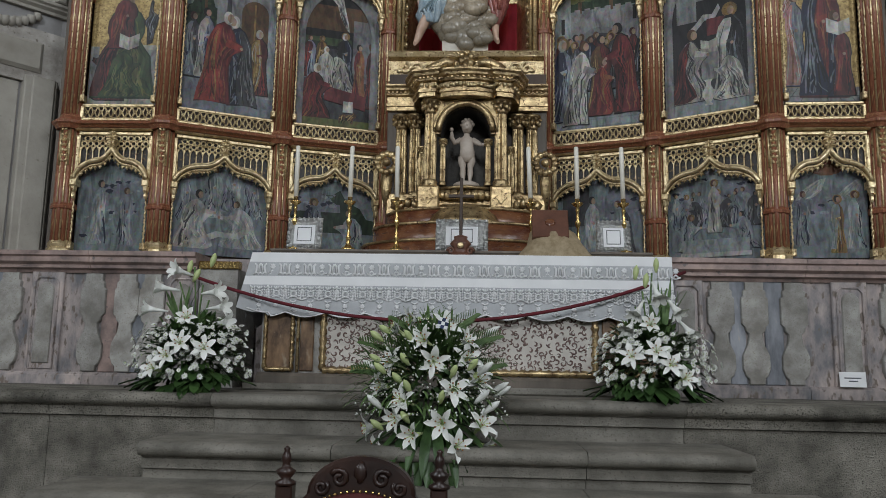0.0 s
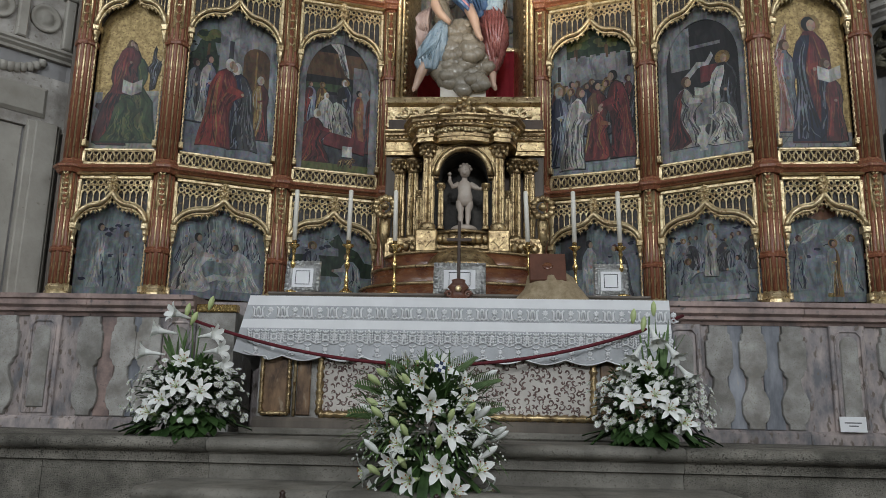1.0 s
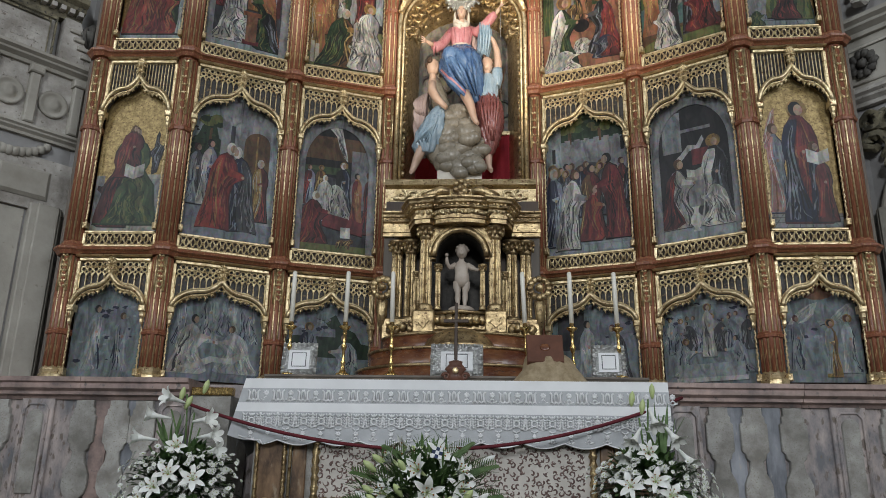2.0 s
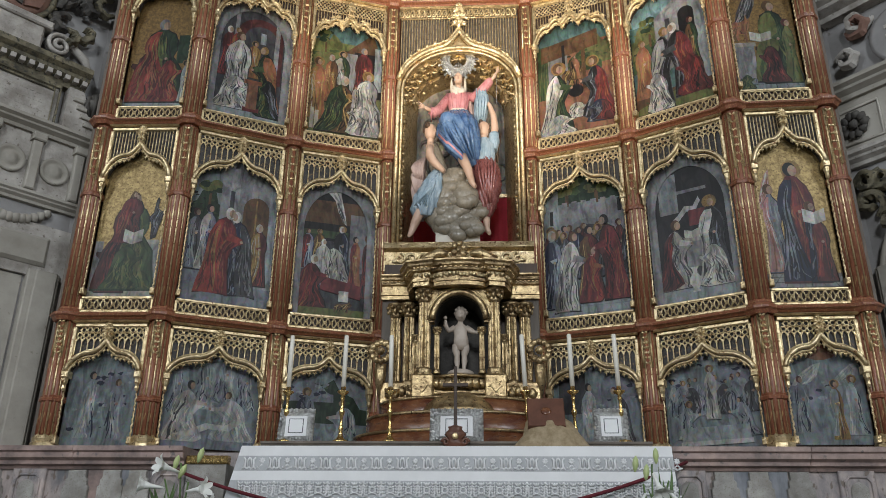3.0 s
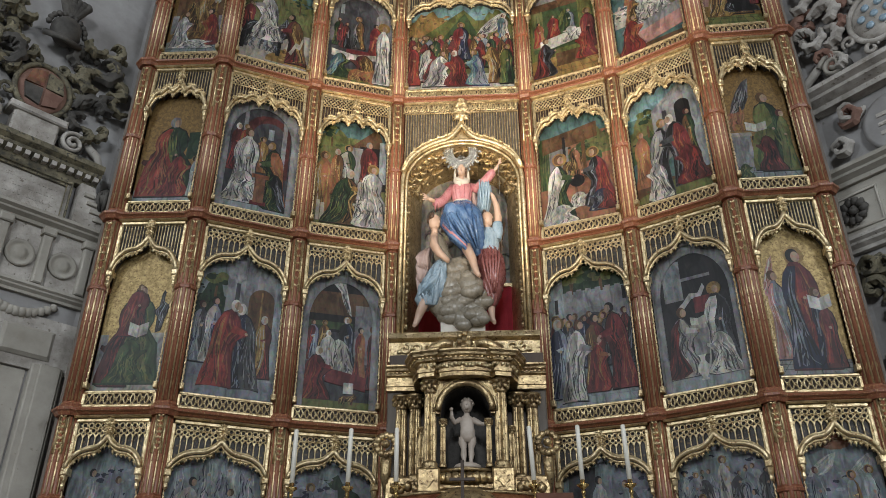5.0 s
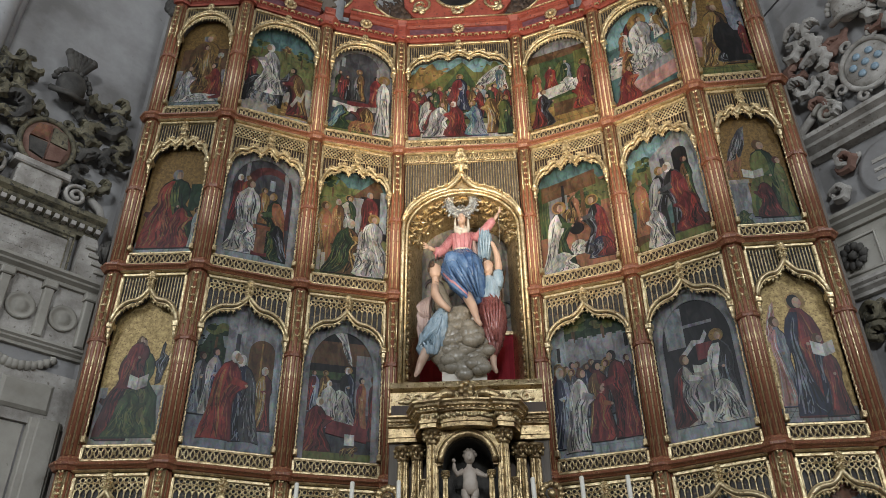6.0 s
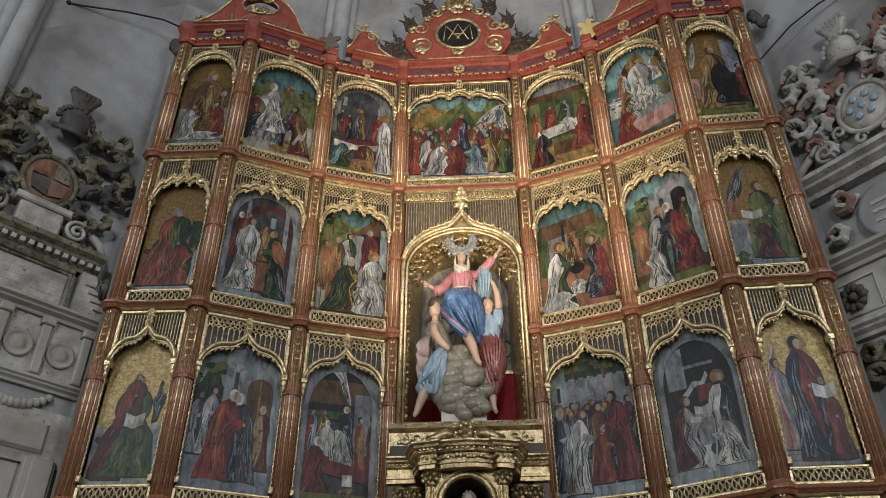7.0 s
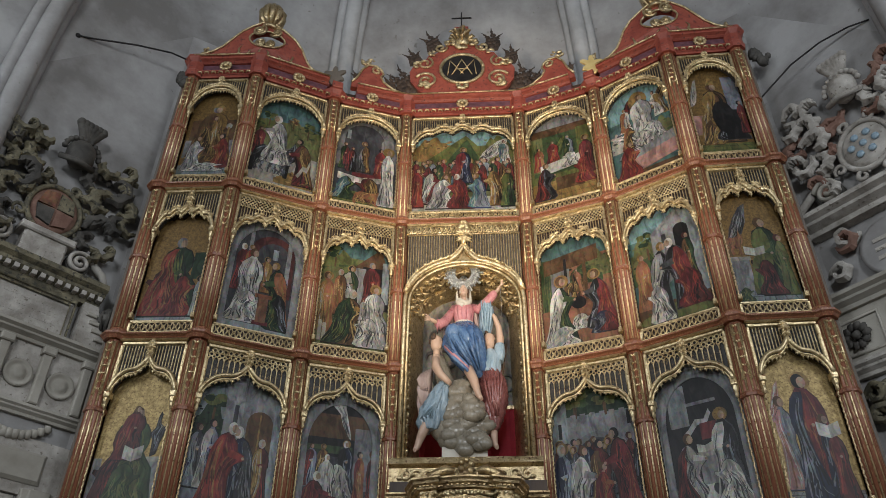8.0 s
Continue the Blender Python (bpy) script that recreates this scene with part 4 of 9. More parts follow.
def painting(i, k, base, forms, label):
    """A panel of tier k in bay i. forms: words "kind x z width height colour", as shares of the panel.
    Cloaked forms take up to three colours: robe/mantle/hair."""
    w = LEN[i] - 0.195
    z0, z1 = (0.03, 0.98) if k == 0 else (0.215, 1.78)
    h = z1 - z0
    t = thing("painting", label, "painting", BAY[i] @ Matrix.Translation((LEN[i] / 2, 0.016, TIER[k] + z0)) @ Matrix.Diagonal((1, 0.45, 1, 1)), "painted panels")
    bm = bm_new()
    box(bm, -w / 2, w / 2, 0.03, 0.056, 0, h)
    part("panel", bm, PAINTS[base], t)
    keep = lambda poly: [(max(-w / 2 + 0.004, min(w / 2 - 0.004, a)), max(0.004, min(h - 0.01, b))) for a, b in poly]
    n = 0

    def lay(name, poly, colour, y, parent=t):
        bm = bm_new()
        slab(bm, keep(poly), y, 0.031)
        return part(name, bm, PAINTS[colour], parent)

    def cloaked(kd, x, z, fw, fh, colours, y, rr):
        c = colours.split("/")
        robe_c, mantle_c, hair_c = c[0], c[1] if len(c) > 1 else "", c[2] if len(c) > 2 else rr.choice(("brown", "black", "brown", "maroon"))
        flip = -1 if kd.endswith("_west") else 1
        kind = kd.split("_")[0]
        hx, hz, hh, px, pz = POSE[kind]
        poly = jitter(shape(kd, x, z, fw, fh), 0.004, n * 7 + i)
        cx, cz = x, z + fh * 0.42
        if k:
            lay("painted_outline", [(cx + (a - cx) * 1.07 + 0.003, cz + (b - cz) * 1.03) for a, b in poly], FOLDS.get(robe_c, ("black",))[0] if robe_c != "black" else "darkgrey", y + 0.0003)
        robe = lay("robe", poly, robe_c, y)
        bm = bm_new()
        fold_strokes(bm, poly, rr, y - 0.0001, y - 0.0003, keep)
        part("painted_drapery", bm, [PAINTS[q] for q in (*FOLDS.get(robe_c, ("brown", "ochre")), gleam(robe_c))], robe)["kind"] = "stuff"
        if mantle_c:
            # a cloak over the back and one side of the robe
            back = []
            for q in range(13):
                b = 0.0 + 0.82 * q / 12
                sp = span(poly, z + fh * max(0.004, b))
                if sp:
                    back.append((sp[0] if flip > 0 else sp[1], sp[1] if flip > 0 else sp[0], z + fh * max(0.004, b), b))
            cut = lambda b: 0.52 - 0.2 * math.sin(b * 5.2 + n) + 0.22 * max(0, b - 0.55)
            cloak = [(o + (m - o) * -0.03, zz) for o, m, zz, b in back] + [(o + (m - o) * cut(b), zz) for o, m, zz, b in reversed(back)]
            cloak = cloak if flip < 0 else cloak[::-1]
            m_ = lay("mantle", cloak, mantle_c, y - 0.0004, robe)
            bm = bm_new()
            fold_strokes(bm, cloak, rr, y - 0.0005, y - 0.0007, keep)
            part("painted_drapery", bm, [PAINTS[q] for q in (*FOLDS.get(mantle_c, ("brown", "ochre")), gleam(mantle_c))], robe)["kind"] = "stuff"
        if kind == "kneel" and len(c) < 3 and k:
            return
        hs = hh * fh * 0.78
        ox, oz = x + flip * hx * fw, z + hz * fh - hs / 2
        if rr.random() < 0.22:
            lay("halo", shape("oval", ox, oz - hs * 0.18, hs * 1.45, hs * 1.45), "ochre", y + 0.0002)
        lay("hair", shape("oval", ox - flip * hs * 0.1, oz - hs * (0.22 if hair_c in ("white", "pale") else 0.02), hs * 0.94, hs * (1.34 if hair_c in ("white", "pale") else 1.14)), {"tile": "brown", "ochre": "browngold", "stone": "grey"}.get(hair_c, hair_c), y - 0.0008)
        lay("head", shape("oval", ox + flip * hs * 0.1, oz, hs * 0.62, hs * 0.88), "flesh", y - 0.001)
        bx, bz = x + flip * px * fw, z + pz * fh
        sx, sz = x + flip * (px * 0.3) * fw, z + (pz + 0.04) * fh
        d = math.hypot(bx - sx, bz - sz) or 1
        nx, nz = -(bz - sz) / d * 0.045 * fh, (bx - sx) / d * 0.045 * fh
        arm = [(sx - nx, sz - nz), (bx - nx * 0.6, bz - nz * 0.6), (bx + nx * 0.6, bz + nz * 0.6), (sx + nx, sz + nz)]
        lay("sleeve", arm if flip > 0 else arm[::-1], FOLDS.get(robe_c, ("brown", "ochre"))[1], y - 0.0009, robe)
        lay("painted_palm", shape("oval", bx, bz - 0.02 * fh, 0.02 + 0.01 * fh, 0.018 + 0.014 * fh), "flesh", y - 0.0011, robe)

    for row in forms.strip().split("\n"):
        kind, x, z, fw, fh, colour = (row.split() + ["white"])[:6]
        x, z, fw, fh = (float(x) - 0.5) * w, float(z) * h, float(fw) * w, float(fh) * h
        todo = [(kind, x, z, fw, fh, colour)]
        if kind == "crowd":
            todo = []
            c = colour.split("+")
            m = max(3, int(fw / 0.11))
            for level, tall in ((0, 1.0), (1, 0.9)):
                for j in range(m):
                    todo.append((("stand", "bow_east", "bow_west")[(j + level) % 3], x - fw / 2 + fw * (j + 0.25 + 0.5 * level) / m, z, fw / m * 1.5, fh * tall * (1 + 0.05 * math.sin(j * 3.1 + level)), c[(j * 2 + level) % len(c)]))
        for kd, x, z, fw, fh, colour in todo:
            y = 0.0285 - 0.0013 * n
            n += 1
            rr = random.Random(n * 13 + i * 101 + k * 17)
            if kd.split("_")[0] in POSE:
                cloaked(kd, x, z, fw, fh, colour, y, rr)
            elif kd == "book":
                lay("book_page", [(x - fw / 2, z + fh * 0.2), (x, z), (x, z + fh * 0.75), (x - fw / 2, z + fh)], "white", y)
                lay("book_page", [(x, z), (x + fw / 2, z + fh * 0.25), (x + fw / 2, z + fh), (x, z + fh * 0.75)], "pale", y)
            elif kd == "tree":
                lay("painted_trunk", shape("block", x, z, fw * 0.1, fh * 0.5), "brown", y)
                bm = bm_new()
                for q in range(16):
                    s_ = rr.uniform(0.2, 0.45) * fw
                    slab(bm, keep(jitter(shape("oval", x + rr.uniform(-0.35, 0.35) * fw, z + fh * rr.uniform(0.4, 0.8), s_, s_ * 0.7), 0.006, q + n)), y - 0.00003 * q, 0.031, q % 2)
                part("painted_crown", bm, [PAINTS[colour], PAINTS[gleam(colour)]], t)["kind"] = "stuff"
            elif kd == "merlons":
                for q in range(6):
                    lay("battlement", shape("block", x - fw / 2 + fw * (q + 0.5) / 6, z, fw * 0.095, fh), colour, y)
            elif kd == "tiles":
                bm = bm_new()
                for q in range(8):
                    f = q / 7
                    slab(bm, keep([(x + (f - 0.5) * fw * 1.25 - 0.003, z), (x + (f - 0.5) * fw * 1.25 + 0.003, z), (x + (f - 0.5) * fw * 0.8 + 0.002, z + fh), (x + (f - 0.5) * fw * 0.8 - 0.002, z + fh)]), y, 0.031)
                for q in range(3):
                    slab(bm, keep(shape("block", x, z + fh * (q + 0.3) / 3, fw, 0.004)), y, 0.031)
                part("tile_joint", bm, PAINTS[colour], t)["kind"] = "stuff"
            elif kd == "hill":
                land = lay("landscape", jitter(shape(kd, x, z, fw, fh), 0.006, n + i * 31 + k * 7), colour, y)
                bm = bm_new()
                for q in range(22):
                    bx = rr.uniform(0.015, 0.05)
                    slab(bm, keep(jitter(shape("oval", x + rr.uniform(-0.42, 0.42) * fw, z + rr.uniform(0.15, 0.85) * fh, bx * 1.4, bx * 0.7), 0.005, q + n)), y - 0.0001 - 0.00001 * q, y + 0.0006, q % 3)
                part("painted_bush", bm, [PAINTS[FOLDS.get(colour, ("darkgreen", "olive"))[0]], PAINTS[FOLDS.get(colour, ("darkgreen", "olive"))[1]], PAINTS[colour]], land)["kind"] = "stuff"
            else:
                poly = shape(kd, x, z, fw, fh)
                ob = lay({"oval": "painted_disc", "block": "masonry"}.get(kd, kd.split("_")[0]), poly, colour, y)
                if kd.split("_")[0] in ("wing", "curtain", "beast", "fall", "bird"):
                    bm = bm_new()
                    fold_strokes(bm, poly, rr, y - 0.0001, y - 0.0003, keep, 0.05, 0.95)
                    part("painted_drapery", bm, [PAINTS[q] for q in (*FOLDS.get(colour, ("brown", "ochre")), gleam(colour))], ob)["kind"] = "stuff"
    return t


ARCH = "spandrel_west .5 0 1 1 stone\nspandrel_east .5 0 1 1 stone\n"
painting(0, 0, "hazedark", "hill .5 0 1 .5 hazedark\nhill .6 .5 .7 .16 slate\nstand .32 .06 .3 .62 hazedark/haze\nstand .68 .05 .3 .56 slate/hazedark", "dim grey-blue painted panel with two faint standing forms")
painting(1, 0, "hazedark", "block .5 0 1 .22 slate\nstand .14 .3 .24 .48 hazedark/slate\nstand .42 .36 .28 .5 haze/hazedark/hazelight\nstand .62 .42 .3 .48 haze/slate/hazelight\nstand .84 .36 .28 .48 hazedark/slate\nkneel_east .24 .06 .46 .56 hazelight/pale\nkneel_west .72 .08 .5 .46 haze/hazelight\nscroll .5 .1 .7 .2 hazelight", "worn grey-blue painted panel with pale grouped forms")
painting(2, 0, "hazedark", "hill .5 .3 1 .4 darkgreen\nhill .3 .5 .6 .2 slate\nstand .28 .05 .32 .6 slate/navy\nkneel_west .74 .05 .44 .5 haze/hazedark", "dim grey-green painted panel behind the altar candles")
painting(4, 0, "hazedark", "hill .7 .4 .7 .34 slate\nblock .24 .4 .3 .5 darkgrey\nstand .42 .05 .24 .66 hazelight/haze\nbow_west .76 .05 .34 .6 hazedark/darkgrey", "dim grey painted panel with a pale standing form")
painting(5, 0, "hazedark", "block .5 .74 1 .24 haze\nhill .3 .5 .6 .28 hazedark\nhill .74 .48 .6 .26 slate\ncrowd .5 .3 .9 .36 hazedark+slate+haze+darkgrey\nstand .5 .26 .17 .5 hazelight/pale\nkneel_east .22 .1 .3 .34 hazedark\nkneel_west .8 .1 .3 .34 slate\nblock .5 .06 .7 .14 haze\nblock .5 .04 .74 .04 hazelight", "worn grey-green painted panel with a pale central form")
painting(6, 0, "hazedark", "block .5 .76 1 .22 haze\noval .5 .72 .5 .2 tile\nhill .3 .3 .7 .3 slate\nwing .3 .5 .4 .2 hazelight\nwing .78 .5 .36 .2 haze\nstand .2 .1 .26 .5 hazedark/slate\nstand .62 .04 .22 .52 ochre/haze\nstand .84 .08 .26 .52 hazedark/haze", "dim grey-blue painted panel with a worn reddish cloud")
painting(0, 1, "gold", "floor .5 0 1 .09 pale\nblock .87 .05 .26 .3 stone\nblock .87 .33 .3 .03 pale\nblock .06 .05 .13 .3 stone\nkneel_west .26 .03 .5 .4 maroon\nseat .48 .05 .84 .64 green/maroon/brown\nstand .46 .34 .44 .35 maroon/crimson/brown\nkneel_east .46 .05 .6 .32 green\nbook .54 .33 .28 .1\nbird .84 .36 .26 .28 black", "panel of seated robed form in green and maroon on gold")
painting(1, 1, "slate", "block .5 .6 1 .4 hazedark\nhill .2 .44 .5 .3 darkgreen\ntree .22 .58 .3 .24 darkgreen\nblock .46 .42 .24 .58 stone\nblock .47 .62 .05 .12 darkgrey\nblock .82 .06 .4 .84 stone\nblock .62 .5 .14 .5 grey\narchway .76 .2 .3 .52 brown\nblock .76 .4 .02 .3 ochre\nblock .96 .06 .09 .86 haze\nstand .1 .2 .24 .4 darkgrey/slate\nstand .24 .2 .24 .44 slate/pale\nfloor .5 0 1 .12 slate\ntiles .5 0 1 .12 hazedark\nstand .82 .14 .26 .42 maroon/ochre/pale\nbow_west .62 .06 .44 .56 navy/darkgrey/white\nbow_east .38 .06 .5 .58 crimson/red/white", "panel of robed forms in red and dark blue before grey towers")
painting(2, 1, "darkgrey", "block .5 .5 1 .5 black\nblock .5 .62 .9 .16 brown\nblock .36 .52 .6 .05 green\ncurtain .24 .36 .24 .18 darkgreen\nblock .8 .3 .24 .4 grey\nfall .5 .62 .26 .28 white\nstand .16 .3 .2 .28 slate/maroon\nstand .3 .34 .18 .24 ochre/brown\nstand .58 .28 .26 .34 navy/black/white\nkneel_west .5 .22 .44 .28 white/pale\nstand .36 .2 .26 .32 white/hazelight/white\nstand .76 .2 .18 .36 orange/crimson\nstand .92 .14 .2 .44 crimson/maroon\nslant_west .6 .12 .5 .14 crimson\nkneel_east .22 .04 .46 .36 maroon/crimson/white\nblock .64 .1 .12 .07 white\nfloor .5 0 1 .05 olive\nbeast .64 .03 .22 .08 brown\n" + ARCH, "panel of dim chamber with green bed canopy under grey arch")
painting(4, 1, "hazedark", "block .5 .76 1 .24 darkgreen\ntree .3 .68 .4 .28 green\ntree .66 .7 .4 .26 darkgreen\nblock .5 .5 1 .24 stone\nmerlons .56 .73 .7 .04 stone\nblock .1 .5 .18 .36 haze\nblock .1 .62 .04 .1 black\nblock .92 .66 .04 .09 black\narchway .52 .4 .6 .24 grey\narchway .52 .4 .52 .2 darkgrey\nfloor .5 0 1 .14 haze\ntiles .5 0 1 .13 slate\ncrowd .52 .24 .96 .38 maroon+black+brown+darkgrey+crimson+navy\nstand .1 .06 .3 .54 slate/navy/pale\nstand .54 .1 .34 .5 maroon/brown/black\nkneel_east .54 .08 .3 .36 red/crimson/brown\nbow_west .8 .08 .42 .58 maroon/crimson/black\nbow_east .28 .03 .4 .54 white/pale/tile", "painted panel of a robed crowd before a grey battlemented wall")
painting(5, 1, "darkgrey", "block .5 .2 .9 .75 black\nblock .26 .56 .22 .26 stone\nblock .26 .58 .14 .22 hazedark\nblock .27 .58 .02 .22 stone\nblock .54 .68 .34 .02 grey\nscroll .46 .5 .34 .14 hazelight\nblock .58 .46 .2 .1 crimson\nfloor .5 0 1 .14 haze\nblock .52 .2 .22 .18 stone\nblock .52 .36 .26 .03 pale\nkneel_east .28 .08 .46 .44 pale/maroon/tile\nstand .72 .08 .4 .56 black/white/ochre\nkneel_west .72 .07 .42 .3 white/pale\nvase .48 .05 .15 .15 white\nbook .5 .38 .18 .06\n" + ARCH, "panel of two pale robed forms in dim room under grey arch")
painting(6, 1, "gold", "floor .5 0 1 .09 stone\ntiles .5 0 1 .09 darkgrey\nwing .14 .48 .22 .26 pink\nstand .2 .1 .32 .56 slate/pink/brown\nstand .54 .04 .66 .76 crimson/navy/black\nstand .72 .04 .3 .5 navy\nstand .8 .04 .3 .42 maroon/crimson\nbook .76 .38 .3 .1", "panel of tall form in dark blue and red on gold")
painting(0, 2, "browngold", "floor .5 0 1 .1 haze\ntiles .5 0 1 .1 hazedark\nkneel_west .3 .06 .6 .44 maroon/slate\nseat .48 .05 .86 .66 darkgreen/red/stone\nkneel_east .64 .05 .52 .38 red/crimson\nblock .86 .34 .22 .22 darkgreen\nstand .92 .05 .14 .32 pale/haze", "panel of seated form in red and dark green on brown gold")
painting(1, 2, "stone", "block .5 .1 .9 .8 darkgrey\narchway .58 .3 .6 .5 maroon\narchway .6 .3 .44 .44 darkgrey\nblock .62 .6 .07 .09 haze\nblock .8 .1 .06 .7 stone\nblock .28 .4 .05 .5 stone\nfloor .5 0 1 .1 haze\nstand .2 .3 .22 .4 crimson/maroon/white\nstand .3 .36 .2 .34 pale/red/ochre\nstand .52 .32 .24 .3 ochre/orange/black\nstand .34 .08 .44 .6 white/pale/tile\nkneel_east .32 .06 .5 .3 white/pale\nbow_west .72 .06 .4 .54 darkgreen/orange/ochre\nkneel_west .74 .04 .36 .34 darkgreen/black\nblock .55 .06 .2 .03 crimson\nblock .55 .08 .13 .2 tile\nblock .55 .27 .22 .03 orange\n" + ARCH, "panel of pale robed forms round red pedestal under grey arch")
painting(2, 2, "meadow", "block .5 .76 1 .22 teal\nhill .3 .54 .8 .26 olive\nhill .2 .5 .5 .16 meadow\ntree .2 .66 .26 .2 darkgreen\nroof .78 .66 .7 .22 brown\nblock .8 .34 .4 .36 black\nblock .56 .36 .18 .32 stone\nblock .94 .4 .1 .36 haze\nstand .44 .3 .3 .4 darkgreen/pale/black\nstand .3 .26 .24 .4 brown/orange/pale\nstand .12 .12 .28 .5 orange/ochre/brown\nblock .08 .04 .05 .16 pale\nblock .14 .04 .05 .14 pale\nstand .74 .3 .34 .46 crimson/maroon/stone\nkneel_east .44 .03 .62 .46 brown/darkgreen/pale\nseat .8 .04 .46 .52 stone/white/ochre\nkneel_west .74 .03 .46 .28 white/stone\nstand .64 .24 .12 .18 pale", "painted panel of kneeling and standing forms before a brown hut")
painting(4, 2, "tile", "block .5 .72 1 .24 teal\nhill .78 .52 .6 .22 meadow\nhill .6 .48 .5 .16 green\nblock .26 .34 .3 .4 grey\ncurtain .08 .2 .14 .54 green\nslant_east .44 .6 .76 .2 brown\nblock .62 .34 .05 .4 brown\nblock .36 .34 .04 .38 black\nbeast .46 .36 .3 .2 brown\nstand .5 .42 .18 .2 tile/brown\nfloor .5 0 1 .3 tile\noval .5 .28 .2 .1 black\nkneel_east .5 .12 .34 .14 white/pale\nkneel_east .24 .02 .46 .56 darkgreen/white/tile\nkneel_east .26 .01 .5 .18 white/haze\nkneel_west .78 .1 .46 .48 black/crimson/brown\nkneel_west .8 .06 .4 .2 navy/maroon", "painted panel of two kneeling forms before a hut on orange ground")
painting(5, 2, "teal", "block .5 .7 1 .3 sky\nhill .2 .4 .6 .3 meadow\nhill .24 .34 .5 .22 green\ntree .26 .52 .3 .24 darkgreen\nslant_east .66 .24 .66 .74 stone\nblock .9 .1 .24 .8 haze\narchway .74 .28 .2 .46 black\nblock .5 .62 .06 .07 darkgrey\nstand .78 .26 .2 .4 darkgreen/brown\nfloor .5 0 1 .16 brown\nhill .5 .02 1 .12 olive\nstand .14 .14 .28 .46 orange/tile/ochre\nbow_east .36 .05 .42 .6 black/stone/ochre\nkneel_west .3 .02 .36 .34 white/stone\nbow_west .64 .08 .5 .58 black/crimson/white\nkneel_west .74 .08 .46 .34 crimson/maroon", "painted panel of two meeting robed forms before a grey tower")
painting(6, 2, "browngold", "floor .5 0 1 .12 hazedark\ntiles .5 0 1 .12 darkgrey\nblock .2 .1 .28 .24 stone\nblock .2 .33 .34 .03 pale\nwing .3 .5 .4 .3 darkgrey\nbeast .18 .36 .3 .22 tile\nkneel_west .62 .06 .6 .42 maroon/crimson\nseat .64 .07 .62 .62 darkgreen/olive/brown\nstand .86 .06 .24 .48 olive/meadow\nkneel_west .58 .06 .44 .32 maroon\nbook .46 .36 .32 .08\nkneel_east .16 .02 .26 .12 green", "painted panel of a seated reading form in dark green and maroon")
painting(0, 3, "browngold", "block .5 .1 .84 .5 brown\nblock .5 .2 .94 .18 stone\nseat .5 .16 .8 .62 browngold/brown/stone\nstand .5 .22 .3 .44 ochre/brown\nroof .5 .74 .16 .12 ochre\noval .8 .5 .12 .06 pale\nblock .8 .42 .03 .1 ochre\nfloor .5 0 1 .12 hazedark\ntiles .5 0 1 .12 darkgreen\nkneel_east .24 .07 .4 .36 white/stone/brown\nkneel_west .76 .09 .4 .36 red/crimson/black\nkneel_east .5 .06 .8 .1 white", "painted panel of an enthroned form in ochre between white and red")
painting(1, 3, "meadow", "block .5 .66 1 .32 teal\nhill .6 .5 .9 .22 meadow\nhill .24 .48 .6 .2 olive\ntree .2 .6 .2 .16 darkgreen\ntree .56 .62 .16 .16 brown\ntree .8 .56 .2 .2 darkgreen\nfloor .5 0 1 .36 pale\nhill .7 .04 .6 .14 ochre\nhill .3 .3 .8 .12 meadow\nstand .1 .28 .22 .3 crimson/maroon\nbeast_east .38 .1 .72 .4 black\nkneel_west .36 .24 .46 .5 white/stone/white\nkneel_east .36 .22 .4 .26 white/pale\nbow_west .78 .06 .42 .5 maroon/brown/black\nscroll .8 .14 .2 .2 pale", "panel of pale rider and brown robed walker in landscape")
painting(2, 3, "darkgrey", "block .5 .4 1 .6 grey\narchway .46 .3 .64 .58 darkgrey\narchway .84 .5 .2 .26 stone\nblock .2 .7 .06 .1 haze\nstand .46 .36 .26 .34 brown/darkgrey/tile\nstand .16 .36 .2 .3 maroon/darkgreen\nstand .28 .34 .2 .28 black/maroon\nstand .74 .3 .26 .36 red/crimson/black\nblock .52 .3 .44 .04 crimson\nslant_west .28 .22 .4 .1 white\nslant_east .6 .24 .36 .08 pale\nfloor .5 0 1 .14 olive\ntiles .5 0 1 .14 darkgreen\nkneel_east .2 .05 .4 .28 darkgreen/teal\nkneel_west .58 .05 .5 .3 maroon/brown\nbeast .6 .02 .5 .18 orange\nstand .86 .04 .3 .64 white/stone/ochre", "painted panel of robed forms round a table with one in white")
painting(3, 3, "meadow", "block .5 .72 1 .28 sky\nhill .2 .56 .5 .26 ochre\nhill .84 .56 .4 .26 olive\nroof .46 .54 .7 .3 olive\nroof .5 .5 .4 .3 green\nwing .8 .56 .3 .24 white\nstand .9 .52 .14 .26 white/teal\nscroll .66 .46 .2 .12 pale\nfloor .5 0 1 .16 pale\ncrowd .5 .22 .96 .36 crimson+brown+teal+maroon+slate+darkgreen\nstand .5 .3 .2 .4 navy/crimson/brown\nbow_east .18 .08 .22 .4 maroon/pale/black\nkneel_east .3 .04 .3 .36 white/stone/tile\nkneel_west .46 .04 .26 .36 crimson/maroon/white\nkneel_west .64 .04 .22 .36 teal/slate/ochre\nbow_west .8 .06 .2 .42 ochre/brown\nstand .92 .05 .16 .4 darkgreen/olive\nstand .06 .06 .14 .42 red/crimson", "wide painted panel of grouped robed forms under a green tent")
